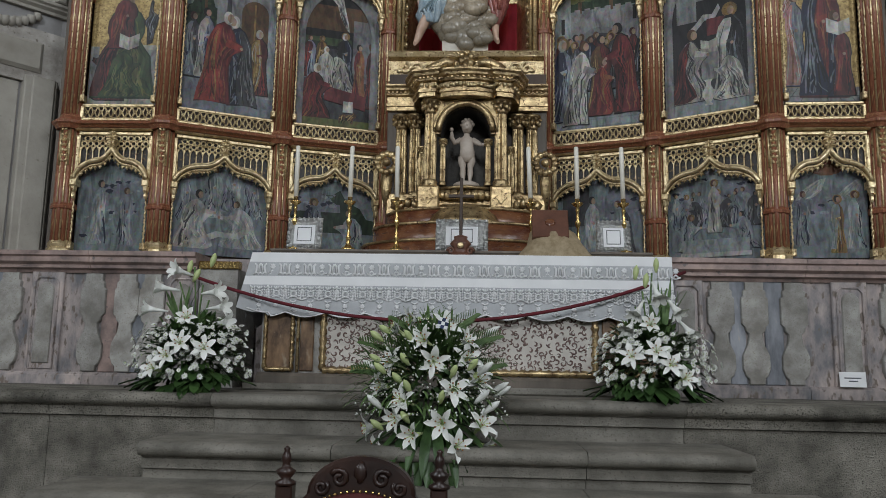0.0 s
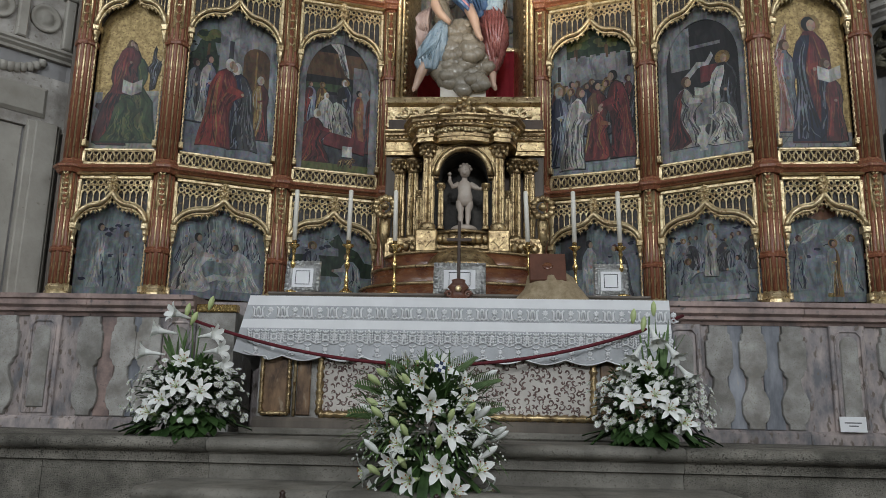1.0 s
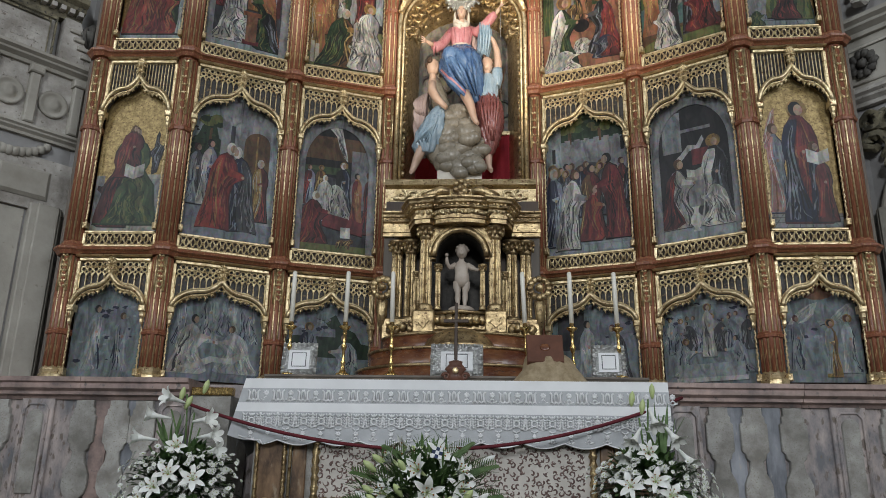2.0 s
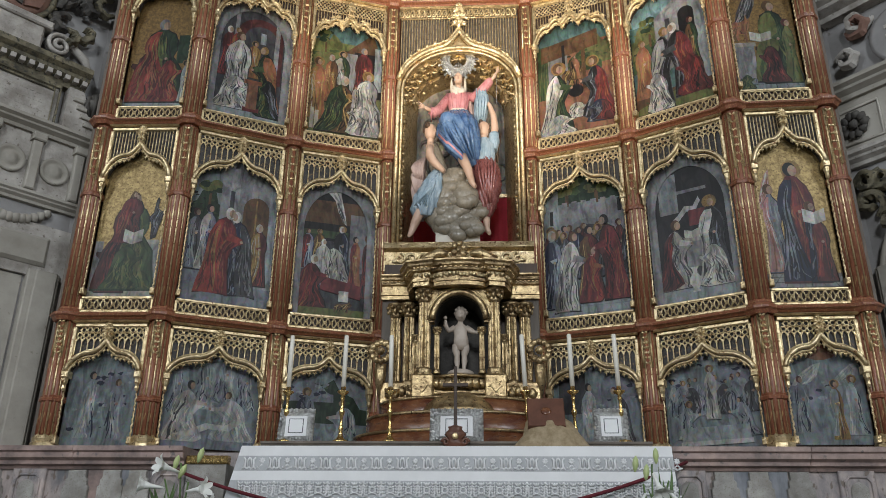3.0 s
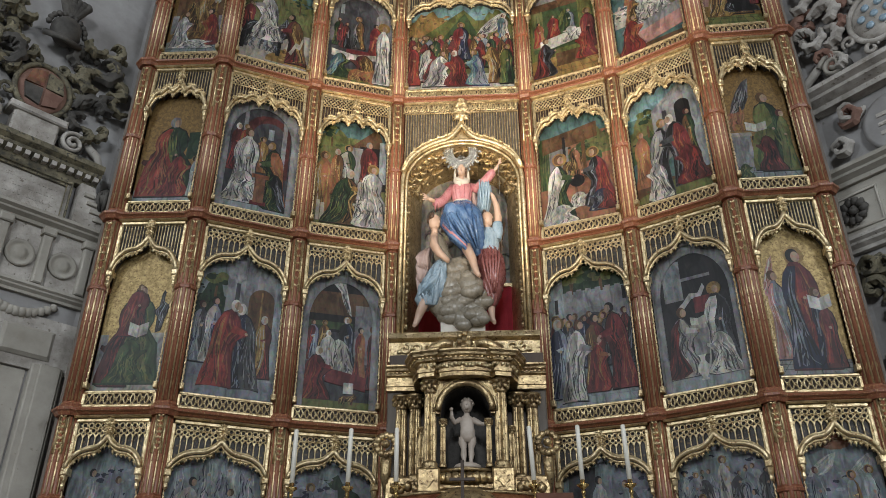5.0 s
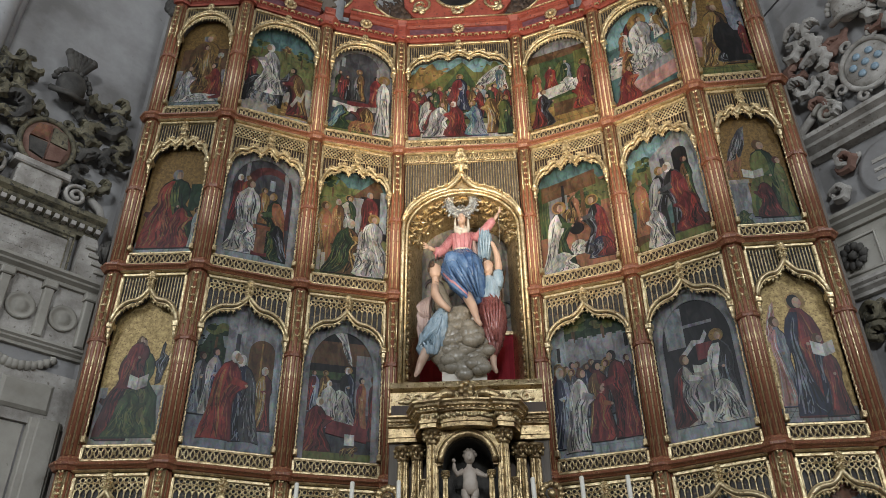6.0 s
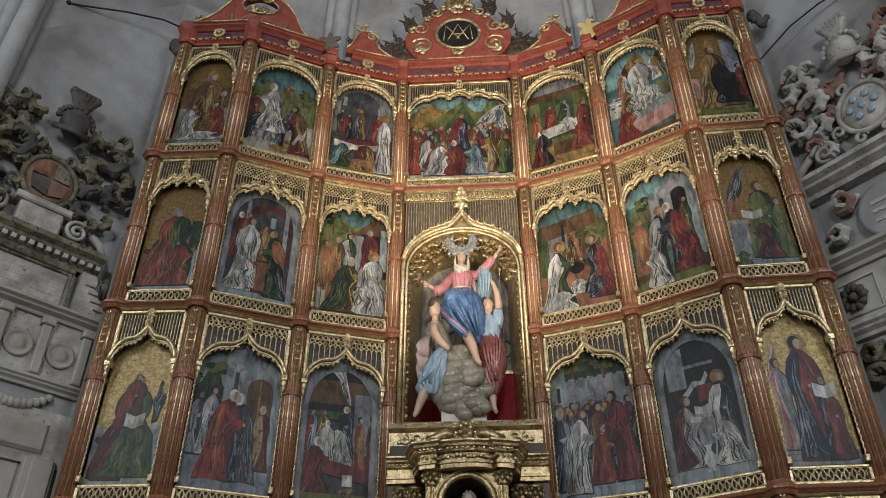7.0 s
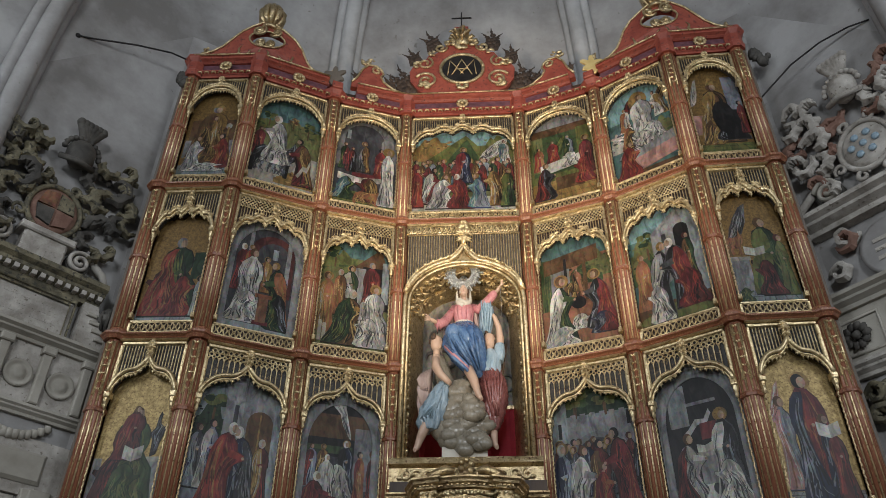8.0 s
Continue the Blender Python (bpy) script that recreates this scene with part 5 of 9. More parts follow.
painting(4, 3, "olive", "block .5 .8 1 .18 stone\nblock .5 .7 1 .1 brown\nblock .5 .3 .9 .42 green\ncurtain .84 .3 .2 .44 olive\ncurtain .12 .34 .18 .38 meadow\nwing .46 .5 .2 .18 olive\nstand .36 .4 .24 .26 red/crimson/brown\nstand .6 .42 .22 .26 slate/darkgreen/stone\nstand .14 .36 .2 .26 orange/red\nslant_east .5 .3 .7 .16 white\nkneel_west .62 .34 .3 .18 pale/white\nstand .86 .18 .3 .46 maroon/crimson/tile\nfloor .5 0 1 .22 ochre\ntiles .5 0 1 .16 brown\nblock .58 .12 .42 .13 brown\nkneel_west .8 .14 .34 .3 red/crimson\nkneel_east .2 .05 .36 .38 black/maroon/brown", "painted panel of a bed with green curtains and robed forms")
painting(5, 3, "teal", "block .5 .6 1 .4 sky\nhill .8 .3 .5 .2 meadow\nhill .12 .3 .3 .2 pale\nwing .84 .6 .3 .26 brown\nwing .3 .56 .24 .26 maroon\nstand .28 .48 .22 .26 white/orange/ochre\nbow_west .82 .52 .3 .28 white/ochre/brown\noval .52 .66 .3 .2 ochre\nstand .54 .3 .46 .54 stone/white/tile\nkneel_west .66 .28 .5 .26 white/stone\nkneel_east .3 .22 .4 .24 white/stone\nbow_east .28 .3 .24 .26 brown/orange\nslant_east .66 .08 .72 .26 stone\nslant_east .66 .05 .72 .2 pink\nfloor .5 0 1 .06 brown\nkneel_east .24 .02 .4 .36 red/crimson/brown", "painted panel of a rising white form above a pink tomb")
painting(6, 3, "browngold", "block .86 .4 .28 .4 slate\nwing .16 .5 .2 .3 pale\nblock .16 .2 .24 .2 pink\nfloor .5 0 1 .1 olive\ntiles .5 0 1 .1 darkgreen\nseat .5 .12 .7 .64 brown/ochre/brown\nroof .5 .72 .16 .13 ochre\nkneel_east .34 .1 .4 .3 ochre/brown\nkneel_west .66 .14 .6 .38 black\nblock .74 .14 .36 .3 black\noval .6 .2 .4 .34 black\nstand .92 .2 .18 .34 crimson/maroon", "panel of seated form in ochre with deep black loss")

# ---------------------------------------------------------------- the central niche
NICHE = thing("niche", "deep gilded coffered niche lined with crimson cloth", "niche", Matrix.Translation((0, 7.338, -0.035)))
bm = bm_new()
line = [(-0.66, -0.1, 4.6), (-0.66, -0.1, 6.45)] + [(0.66 * math.cos(a), -0.1, 6.45 + 0.5 * math.sin(a)) for a in [math.pi - math.pi * j / 16 for j in range(1, 16)]] + [(0.66, -0.1, 6.45), (0.66, -0.1, 4.6)]
tube(bm, line, 0.024, 7)
tube(bm, [(x * 0.94, y + 0.02, z - 0.03 if z > 6.4 else z) for x, y, z in line], 0.018, 6)
part("arch_roll", bm, GOLD, NICHE)
for lo, hi, name, mat in ((0.66, 0.55, "reveal_outer", OLD_GOLD), (0.55, 0.5, "reveal_inner", OLD_GOLD)):
    bm = bm_new()
    y0, y1 = (-0.09, 0.24) if name == "reveal_outer" else (0.24, 0.5)
    def ring(r, y):
        return [(-r, y, 4.55), (-r, y, 6.45)] + [(r * math.cos(math.pi - math.pi * j / 16), y, 6.45 + r * 0.74 * math.sin(math.pi * j / 16)) for j in range(1, 16)] + [(r, y, 6.45), (r, y, 4.55)]
    a, b = [bm.verts.new(p) for p in ring(lo, y0)], [bm.verts.new(p) for p in ring(hi, y1)]
    for j in range(len(a) - 1):
        face(bm, (a[j], a[j + 1], b[j + 1], b[j]))
    part(name, bm, mat, NICHE)
bm = bm_new()
rnd = random.Random(5)
for j in range(17):
    a = math.pi * j / 16
    for d, r in ((0.02, 0.63), (0.13, 0.595)):
        x, z = r * math.cos(a), 6.45 + r * 0.74 * math.sin(a)
        for q in range(4):
            b = q * 1.6 + j
            tube(bm, [(x, d, z - 0.01), (x * 0.97 + 0.04 * math.cos(b), d + 0.02, z - 0.03 + 0.03 * math.sin(b)), (x * 0.97 + 0.075 * math.cos(b), d + 0.05 * math.sin(b), z - 0.02 + 0.05 * math.sin(b))], [0.01, 0.017, 0.004], 5)
for s in (-1, 1):
    for j in range(22):
        z = 4.7 + j * 0.08
        for q in range(4):
            a = j * 1.3 + q * 1.6
            tube(bm, [(s * 0.625, 0.06, z), (s * 0.595, 0.06 + 0.05 * math.cos(a), z + 0.04 * math.sin(a)), (s * 0.61, 0.06 + 0.1 * math.cos(a), z + 0.065 * math.sin(a))], [0.012, 0.02, 0.005], 5)
part("carved_foliage", bm, GOLD, NICHE)
for j in range(8):
    a = math.pi * (j + 0.5) / 8
    bm = bm_new()
    bevbox(bm, -0.07, 0.07, -0.02, 0.02, -0.1, 0.1, 0.01)
    ball(bm, (0, -0.02, 0), 0.04, 6, rough=0.6)
    x, z = 0.53 * math.cos(a), 6.45 + 0.53 * 0.74 * math.sin(a)
    part("coffer", bm, OLD_GOLD, NICHE, "", Matrix.Translation((x, 0.36, z)) @ Matrix.Rotation(math.pi / 2 - a, 4, "Y") @ Matrix.Rotation(math.pi / 2, 4, "X"))
bm = bm_new()
box(bm, -0.7, 0.7, 0.5, 0.53, 5.3, 7.0)
part("painted_back", bm, PAINTS["pale"], NICHE, "back panel painted as grey clouds")
bm = bm_new()
for j in range(12):
    r = 0.03 + 0.012 * math.sin(j * 1.7)
    tube(bm, spiral(-0.4 + 0.075 * j, 6.0 + 0.3 * math.sin(j * 2.1), 0.16, 0.05, j, 0.5, 8, 0.49), [0.004 + 0.02 * math.sin(q / 8 * math.pi) for q in range(9)], 5, flat=0.4)
part("painted_cloud", bm, PAINTS["grey"], NICHE)["kind"] = "stuff"
bm = bm_new()
xs = [-0.62 + 1.24 * j / 30 for j in range(31)]
for x0, x1, j in zip(xs, xs[1:], range(30)):
    y0, y1 = 0.46 + 0.012 * math.sin(j * 1.3), 0.46 + 0.012 * math.sin((j + 1) * 1.3)
    v = [bm.verts.new(p) for p in ((x0, y0, 4.5), (x1, y1, 4.5), (x1, y1, 5.36), (x0, y0, 5.36))]
    face(bm, v, 0, True)
part("cloth_lining", bm, VELVET, NICHE, "crimson velvet lining")
bm = bm_new()
box(bm, -0.6, 0.6, 0.44, 0.47, 5.36, 5.4)
part("gilded_rail", bm, GOLD, NICHE)
bm = bm_new()
box(bm, -0.74, 0.74, -0.1, 0.55, 4.48, 4.55)
part("niche_floor", bm, OLD_GOLD, NICHE)
# canopy above the niche
bm = bm_new()
w = 1.3
def top_z(x):
    s = 1 - abs(x) / 0.66
    return 6.45 + 0.52 * math.sqrt(max(0, 1 - (x / 0.67) ** 2)) + 0.2 * max(0, (s - 0.7) / 0.3) ** 2
lo = [(-0.66 + 1.32 * j / 30) for j in range(31)]
a = [bm.verts.new((x, -0.03, top_z(x))) for x in lo]
b = [bm.verts.new((x, -0.03, 7.56)) for x in lo]
for j in range(30):
    face(bm, (a[j], a[j + 1], b[j + 1], b[j]))
part("tracery_ground", bm, BOARD, NICHE)
bm = bm_new()
low = lambda x: 6.43 + 0.5 * math.sqrt(max(0, 1 - (x / 0.665) ** 2))
a = [bm.verts.new((x, -0.07, low(x))) for x in lo]
b = [bm.verts.new((x, -0.07, top_z(x))) for x in lo]
for j in range(30):
    face(bm, (a[j], a[j + 1], b[j + 1], b[j]))
part("spandrel", bm, GOLD, NICHE)
bm = bm_new()
for j in range(44):
    x = -0.65 + 1.3 * j / 43
    z0 = top_z(x) + 0.02
    if z0 < 7.36:
        tube(bm, [(x, -0.05, z0), (x, -0.05, 7.38)], 0.007, 4, ends=False)
    if j % 2 == 0:
        tube(bm, arc(x, 7.46, 1, 0, 300, 5, -0.05, 0.026, 0.05), 0.013, 4, True)
        tube(bm, [(x - 0.03, -0.045, 7.4), (x + 0.03, -0.045, 7.52)], 0.01, 4)
for z in (7.39, 7.53):
    tube(bm, [(-0.66, -0.05, z), (0.66, -0.05, z)], 0.012, 5)
part("tracery", bm, GOLD, NICHE)["kind"] = "stuff"
bm = bm_new()
tube(bm, [(x, -0.12, top_z(x)) for x in lo], 0.032, 7)
tube(bm, [(x, -0.14, top_z(x) + 0.04) for x in lo], 0.014, 6)
part("ogee_roll", bm, GOLD, NICHE)
bm = bm_new()
for j in range(3, 28, 2):
    ball(bm, (lo[j], -0.14, top_z(lo[j]) + 0.05), 0.03, 6, rough=0.6)
tube(bm, [(0, -0.14, top_z(0)), (0, -0.14, top_z(0) + 0.3)], [0.03, 0.014], 7)
for dz, r in ((0.05, 0.1), (0.14, 0.12), (0.23, 0.08), (0.3, 0.05)):
    for q in range(7):
        b = (q - 3) * 0.55
        z = top_z(0) + dz
        tube(bm, [(0, -0.14, z), (0.6 * r * math.sin(b), -0.17, z + 0.5 * r * math.cos(b)), (r * math.sin(b * 1.15), -0.15, z + 0.8 * r * math.cos(b * 1.15))], [0.014, 0.024, 0.006], 5)
part("finial", bm, GOLD, NICHE)["kind"] = "stuff"

# pierced band and cornice between niche and upper panel
strip, ground = lattice_strip(1.3, 0.12)
b = part("pierced_band", strip, None, ALTARPIECE, "pierced gilded band", BAY[3] @ Matrix.Translation((LEN[3] / 2, -0.02, TIER[3] + 0.06)))

# the carved ledge under the niche
LEDGE = thing("carved_ledge", "gilded ledge carved with scrolling foliage below the niche", "ledge", Matrix.Translation((0, 7.2, 0)))
bm = bm_new()
run(bm, [(0.12, 4.24), (-0.05, 4.24), (-0.05, 4.28), (-0.02, 4.3), (-0.02, 4.45), (-0.09, 4.47), (-0.11, 4.52), (0.12, 4.54)], -0.74, 0.74)
part("moulded_block", bm, OLD_GOLD, LEDGE)
bm = bm_new()
for s in (-1, 1):
    for j in range(5):
        x = s * (0.12 + 0.115 * j)
        tube(bm, spiral(x, 4.375, 0.06, 0.012, j * 2.0, 1.2, 12, -0.035, s), [0.016 - 0.0008 * q for q in range(13)], 5)
        ball(bm, (x + 0.05 * s, -0.035, 4.35 + 0.03 * (j % 2)), 0.025, 6, s=(1.4, 0.5, 0.8), rough=0.7)
ball(bm, (0, -0.05, 4.38), 0.08, 8, s=(1, 0.6, 1.1), rough=0.8)
part("foliage_relief", bm, GOLD, LEDGE)


# ---------------------------------------------------------------- the carved group in the niche
def drape(bm, rows, n=20, mi=0, folds=6, amp=0.08, phase=0.0, lean=0.0):
    """Cloth round a body: rows of (x, y, z, half width, half depth) from bottom to top, with irregular falling folds."""
    fine = []
    for r0, r1 in zip(rows, rows[1:]):
        for q in range(3):
            f = q / 3
            fine.append([u + (v - u) * f for u, v in zip(r0, r1)])
    fine.append(list(rows[-1]))
    n = max(n, folds * 6)
    rings = []
    k = len(fine)
    for i, (cx, cy, z, rx, ry) in enumerate(fine):
        row = []
        for j in range(n):
            a = 2 * math.pi * j / n
            b = a + lean * (z - fine[0][2])
            v = noise.noise(Vector((math.cos(b) * folds * 0.42 + phase, math.sin(b) * folds * 0.42, z * 1.6 + phase)))
            w = noise.noise(Vector((math.cos(b) * folds * 0.9, math.sin(b) * folds * 0.9 + phase, z * 2.6)))
            f = 1 + 2.4 * amp * (1 - 0.4 * i / k) * (0.5 - abs(v) * 1.9) + 1.4 * amp * (0.3 - abs(w))
            row.append(bm.verts.new((cx + rx * f * math.cos(a), cy + ry * f * math.sin(a), z)))
        rings.append(row)
    for a, b in zip(rings, rings[1:]):
        for j in range(n):
            face(bm, (a[j], a[(j + 1) % n], b[(j + 1) % n], b[j]), mi, True)
    face(bm, rings[0][::-1], mi), face(bm, rings[-1], mi)


PINK = material("pink_polychrome", (0.42, 0.14, 0.16), (0.58, 0.29, 0.29), 0.3, 0, 6, 30, 0.15, 0.004)
BLUE = material("blue_polychrome", (0.04, 0.09, 0.21), (0.12, 0.21, 0.37), 0.27, 0, 6, 30, 0.25, 0.006, c3=(0.4, 0.32, 0.16), spots=-0.07)
PALEBLUE = material("pale_blue_polychrome", (0.22, 0.32, 0.40), (0.36, 0.45, 0.52), 0.28, 0, 6, 30, 0.15, 0.004)
SKIN = material("flesh_polychrome", (0.50, 0.33, 0.24), (0.60, 0.42, 0.32), 0.4, 0, 6, 30, 0.05, 0.003)
VEIL = material("cream_polychrome", (0.55, 0.50, 0.42), (0.66, 0.62, 0.54), 0.5, 0, 6, 30, 0.1, 0.003)
CLOUD = material("grey_green_cloud", (0.19, 0.165, 0.125), (0.31, 0.275, 0.215), 0.28, 0, 5, 30, 0.3, 0.008, c3=(0.38, 0.31, 0.17), spots=-0.06)
WINE = material("wine_red_polychrome", (0.17, 0.055, 0.05), (0.28, 0.11, 0.10), 0.27, 0, 6, 30, 0.15, 0.004)
HAIR = material("brown_polychrome", (0.07, 0.04, 0.025), (0.13, 0.075, 0.045), 0.5, 0, 9, 40, 0.2, 0.004)
WINGPINK = material("rose_grey_polychrome", (0.36, 0.26, 0.24), (0.46, 0.36, 0.33), 0.45, 0, 9, 30, 0.3, 0.006, stretch=(3, 3, 0.5))

bm = bm_new()
box(bm, -0.27, 0.27, -0.16, 0.16, 4.55, 4.74, 9)
rnd = random.Random(3)
LUMPS = "-.04 5.27 .14 .08 5.24 .12 -.14 5.08 .17 .09 5.06 .16 -.02 4.98 .16 -.26 4.9 .15 -.1 4.84 .16 .1 4.84 .15 .22 4.92 .12 -.2 4.78 .12 .0 4.72 .13 .18 4.74 .12".split()
for x, z, r in zip(*[[float(v) for v in LUMPS[q::3]] for q in range(3)]):
    y = rnd.uniform(-0.17, -0.08)
    ball(bm, (x, y, z), r * 0.95, 18, 5, (1.15, 0.9, 0.92), 0.12)
    for q in range(3):
        a = rnd.uniform(0, 6.28)
        ball(bm, (x + 0.6 * r * math.cos(a), y - 0.45 * r, z + 0.55 * r * math.sin(a)), r * rnd.uniform(0.45, 0.65), 14, 5, (1.3, 0.8, 0.8), 0.1)


def head(bm, x, y, z, r, turn):
    """A carved head with curled hair, turned about its neck."""
    c_, s_ = math.cos(turn), math.sin(turn)
    ball(bm, (x, y, z), r, 14, 2, (1.0, 0.96, 1.12))
    ball(bm, (x + 0.5 * r * s_, y - 0.5 * r * c_, z - 0.45 * r), r * 0.5, 10, 2, (0.9, 0.9, 0.9))
    ball(bm, (x + 0.92 * r * s_, y - 0.92 * r * c_, z - 0.1 * r), r * 0.16, 7, 2, (0.8, 0.9, 1.6))
    tube(bm, [(x, y + 0.1 * r, z - 1.9 * r), (x, y, z - 0.6 * r)], [r * 0.6, r * 0.5], 9, mi=2)
    for q in range(26):
        a, e = q * 2.4, -0.35 + 1.5 * (q % 13) / 13
        hx, hy, hz = math.cos(a) * math.cos(e), math.sin(a) * math.cos(e), math.sin(e)
        if hx * s_ - hy * c_ > 0.2 and e < 1.0:
            continue
        ball(bm, (x + 0.92 * r * hx, y + 0.98 * r * hy, z + 1.05 * r * hz + 0.1 * r), r * 0.36, 7, 8, (1, 1, 1), 0.35)


# skirt over the knees, torso, shoulders
drape(bm, [(0.17, -0.1, 5.4, 0.09, 0.08), (0.14, -0.14, 5.5, 0.14, 0.13), (0.07, -0.17, 5.62, 0.21, 0.18), (0.0, -0.19, 5.76, 0.245, 0.21), (-0.01, -0.19, 5.88, 0.24, 0.2), (0.0, -0.12, 5.98, 0.19, 0.15), (0.01, -0.04, 6.05, 0.14, 0.11), (0.01, -0.02, 6.1, 0.12, 0.1)], 120, 1, 11, 0.13, 0.3, 1.6)
ball(bm, (-0.13, -0.32, 5.85), 0.1, 16, 1, (1.05, 0.9, 0.95), 0.15), ball(bm, (0.12, -0.29, 5.74), 0.09, 14, 1, (1, 0.9, 1.1), 0.25)
for x0, x1, x2 in ((-0.16, -0.04, 0.13), (-0.06, 0.04, 0.17), (0.04, 0.11, 0.2), (0.13, 0.18, 0.22), (-0.2, -0.13, 0.06)):
    tube(bm, [(x0, -0.38, 5.82), (x1, -0.385, 5.64), (x2, -0.26, 5.44)], [0.008, 0.022, 0.01], 7, mi=1)
# the rolled mantle round the waist and across the lap
for q in range(4):
    tube(bm, [(-0.17, -0.1 - 0.02 * q, 5.98 - 0.022 * q), (-0.04, -0.2 - 0.02 * q, 6.0 - 0.03 * q), (0.1, -0.19 - 0.02 * q, 5.97 - 0.03 * q), (0.19, -0.1, 5.93 - 0.03 * q)], [0.014, 0.026, 0.026, 0.014], 8, mi=3)
for q in range(3):
    tube(bm, [(-0.24, -0.28, 5.74 - 0.03 * q), (-0.12, -0.36, 5.6 - 0.03 * q), (0.04, -0.34, 5.47 - 0.025 * q), (0.12, -0.26, 5.4 - 0.02 * q)], [0.012, 0.022, 0.02, 0.01], 7, mi=(1, 0, 1)[q])
drape(bm, [(0, -0.01, 6.04, 0.115, 0.09), (0, -0.02, 6.12, 0.108, 0.09), (0, -0.03, 6.2, 0.125, 0.105), (0, -0.015, 6.29, 0.145, 0.1), (0, 0.01, 6.345, 0.11, 0.08), (0, 0.01, 6.4, 0.05, 0.05)], 84, 0, 14, 0.11, 2.0)
tube(bm, [(-0.115, -0.06, 6.1), (-0.06, -0.12, 6.09), (0, -0.135, 6.085), (0.06, -0.12, 6.09), (0.115, -0.06, 6.1)], 0.012, 6, mi=9)
# arms in full sleeves
tube(bm, [(-0.12, 0, 6.31), (-0.19, -0.04, 6.2), (-0.26, -0.1, 6.08), (-0.32, -0.16, 6.03), (-0.36, -0.19, 6.04)], [0.05, 0.055, 0.06, 0.058, 0.04], 12, mi=0)
for q in range(5):
    tube(bm, [(-0.16 - 0.04 * q, -0.07 - 0.03 * q, 6.25 - 0.045 * q), (-0.2 - 0.035 * q, -0.11 - 0.03 * q, 6.13 - 0.04 * q), (-0.21 - 0.035 * q, -0.06, 6.05 - 0.02 * q)], [0.008, 0.014, 0.006], 6, mi=0)
tube(bm, [(-0.35, -0.19, 6.04), (-0.41, -0.22, 6.05), (-0.44, -0.23, 6.065)], [0.022, 0.024, 0.016], 8, mi=2)
for q in range(4):
    tube(bm, [(-0.44, -0.23, 6.05 + 0.01 * q), (-0.48, -0.24, 6.045 + 0.02 * q), (-0.51, -0.24, 6.04 + 0.027 * q)], [0.009, 0.008, 0.004], 5, mi=2)
tube(bm, [(0.12, 0, 6.31), (0.21, -0.05, 6.26), (0.31, -0.11, 6.31), (0.4, -0.15, 6.38), (0.44, -0.16, 6.41)], [0.05, 0.056, 0.058, 0.054, 0.04], 12, mi=0)
tube(bm, [(0.43, -0.16, 6.4), (0.48, -0.17, 6.45), (0.5, -0.18, 6.48)], [0.022, 0.024, 0.015], 8, mi=2)
for q in range(4):
    tube(bm, [(0.495, -0.18, 6.475), (0.52, -0.185, 6.495 + 0.012 * q), (0.55 - 0.006 * q, -0.19, 6.505 + 0.02 * q)], [0.009, 0.008, 0.004], 5, mi=2)
tube(bm, [(0.5, -0.2, 6.47), (0.505, -0.2, 6.3), (0.5, -0.2, 6.1)], 0.004, 5, mi=6)
# mantle over both arms and behind the back
drape(bm, [(0.27, -0.04, 5.9, 0.05, 0.06), (0.29, -0.05, 6.02, 0.075, 0.08), (0.31, -0.06, 6.15, 0.085, 0.09), (0.31, -0.07, 6.27, 0.08, 0.09), (0.28, -0.06, 6.34, 0.04, 0.06)], 60, 3, 9, 0.17, 1.0)
for q in range(4):
    tube(bm, [(0.24 + 0.04 * q, -0.15, 6.32), (0.25 + 0.04 * q, -0.165, 6.15), (0.26 + 0.025 * q, -0.12, 5.94)], [0.008, 0.018, 0.008], 6, mi=3)
drape(bm, [(-0.2, 0.08, 5.82, 0.08, 0.05), (-0.2, 0.07, 6.05, 0.075, 0.06), (-0.15, 0.05, 6.3, 0.06, 0.06)], 48, 10, 7, 0.16, 4.0)
drape(bm, [(0.19, 0.06, 5.82, 0.05, 0.05), (0.19, 0.05, 6.05, 0.05, 0.06), (0.14, 0.04, 6.3, 0.05, 0.06)], 48, 10, 7, 0.16, 6.0)
# head raised, veil, scarf, crown and rayed halo
ball(bm, (0, -0.075, 6.485), 0.064, 18, 2, (0.9, 0.92, 1.2)), ball(bm, (0, -0.105, 6.435), 0.032, 12, 2, (1, 0.9, 0.8))
ball(bm, (0, -0.14, 6.478), 0.0105, 8, 2, (0.8, 1, 1.7))
for s in (-1, 1):
    ball(bm, (s * 0.024, -0.131, 6.497), 0.006, 7, 8, (1.5, 0.5, 0.5))
    tube(bm, [(0, -0.06, 6.58), (s * 0.05, -0.06, 6.55), (s * 0.066, -0.045, 6.48), (s * 0.06, -0.03, 6.42)], [0.014, 0.018, 0.016, 0.01], 8, mi=8)
    tube(bm, [(0, -0.03, 6.6), (s * 0.06, -0.03, 6.57), (s * 0.086, -0.02, 6.48), (s * 0.09, -0.02, 6.39), (s * 0.075, -0.07, 6.335), (0, -0.12, 6.29 + 0.01 * s)], [0.02, 0.022, 0.02, 0.022, 0.026, 0.026], 9, mi=4)
    tube(bm, [(s * 0.1, -0.02, 6.37), (s * 0.06, -0.085, 6.36 - 0.015 * s), (-s * 0.05, -0.105, 6.325)], [0.016, 0.022, 0.012], 8, mi=4)
tube(bm, [(0, -0.01, 6.34), (0, -0.045, 6.44)], [0.042, 0.036], 10, mi=2)
tube(bm, [(-0.004, -0.138, 6.452), (0.004, -0.138, 6.452)], 0.006, 6, mi=0)
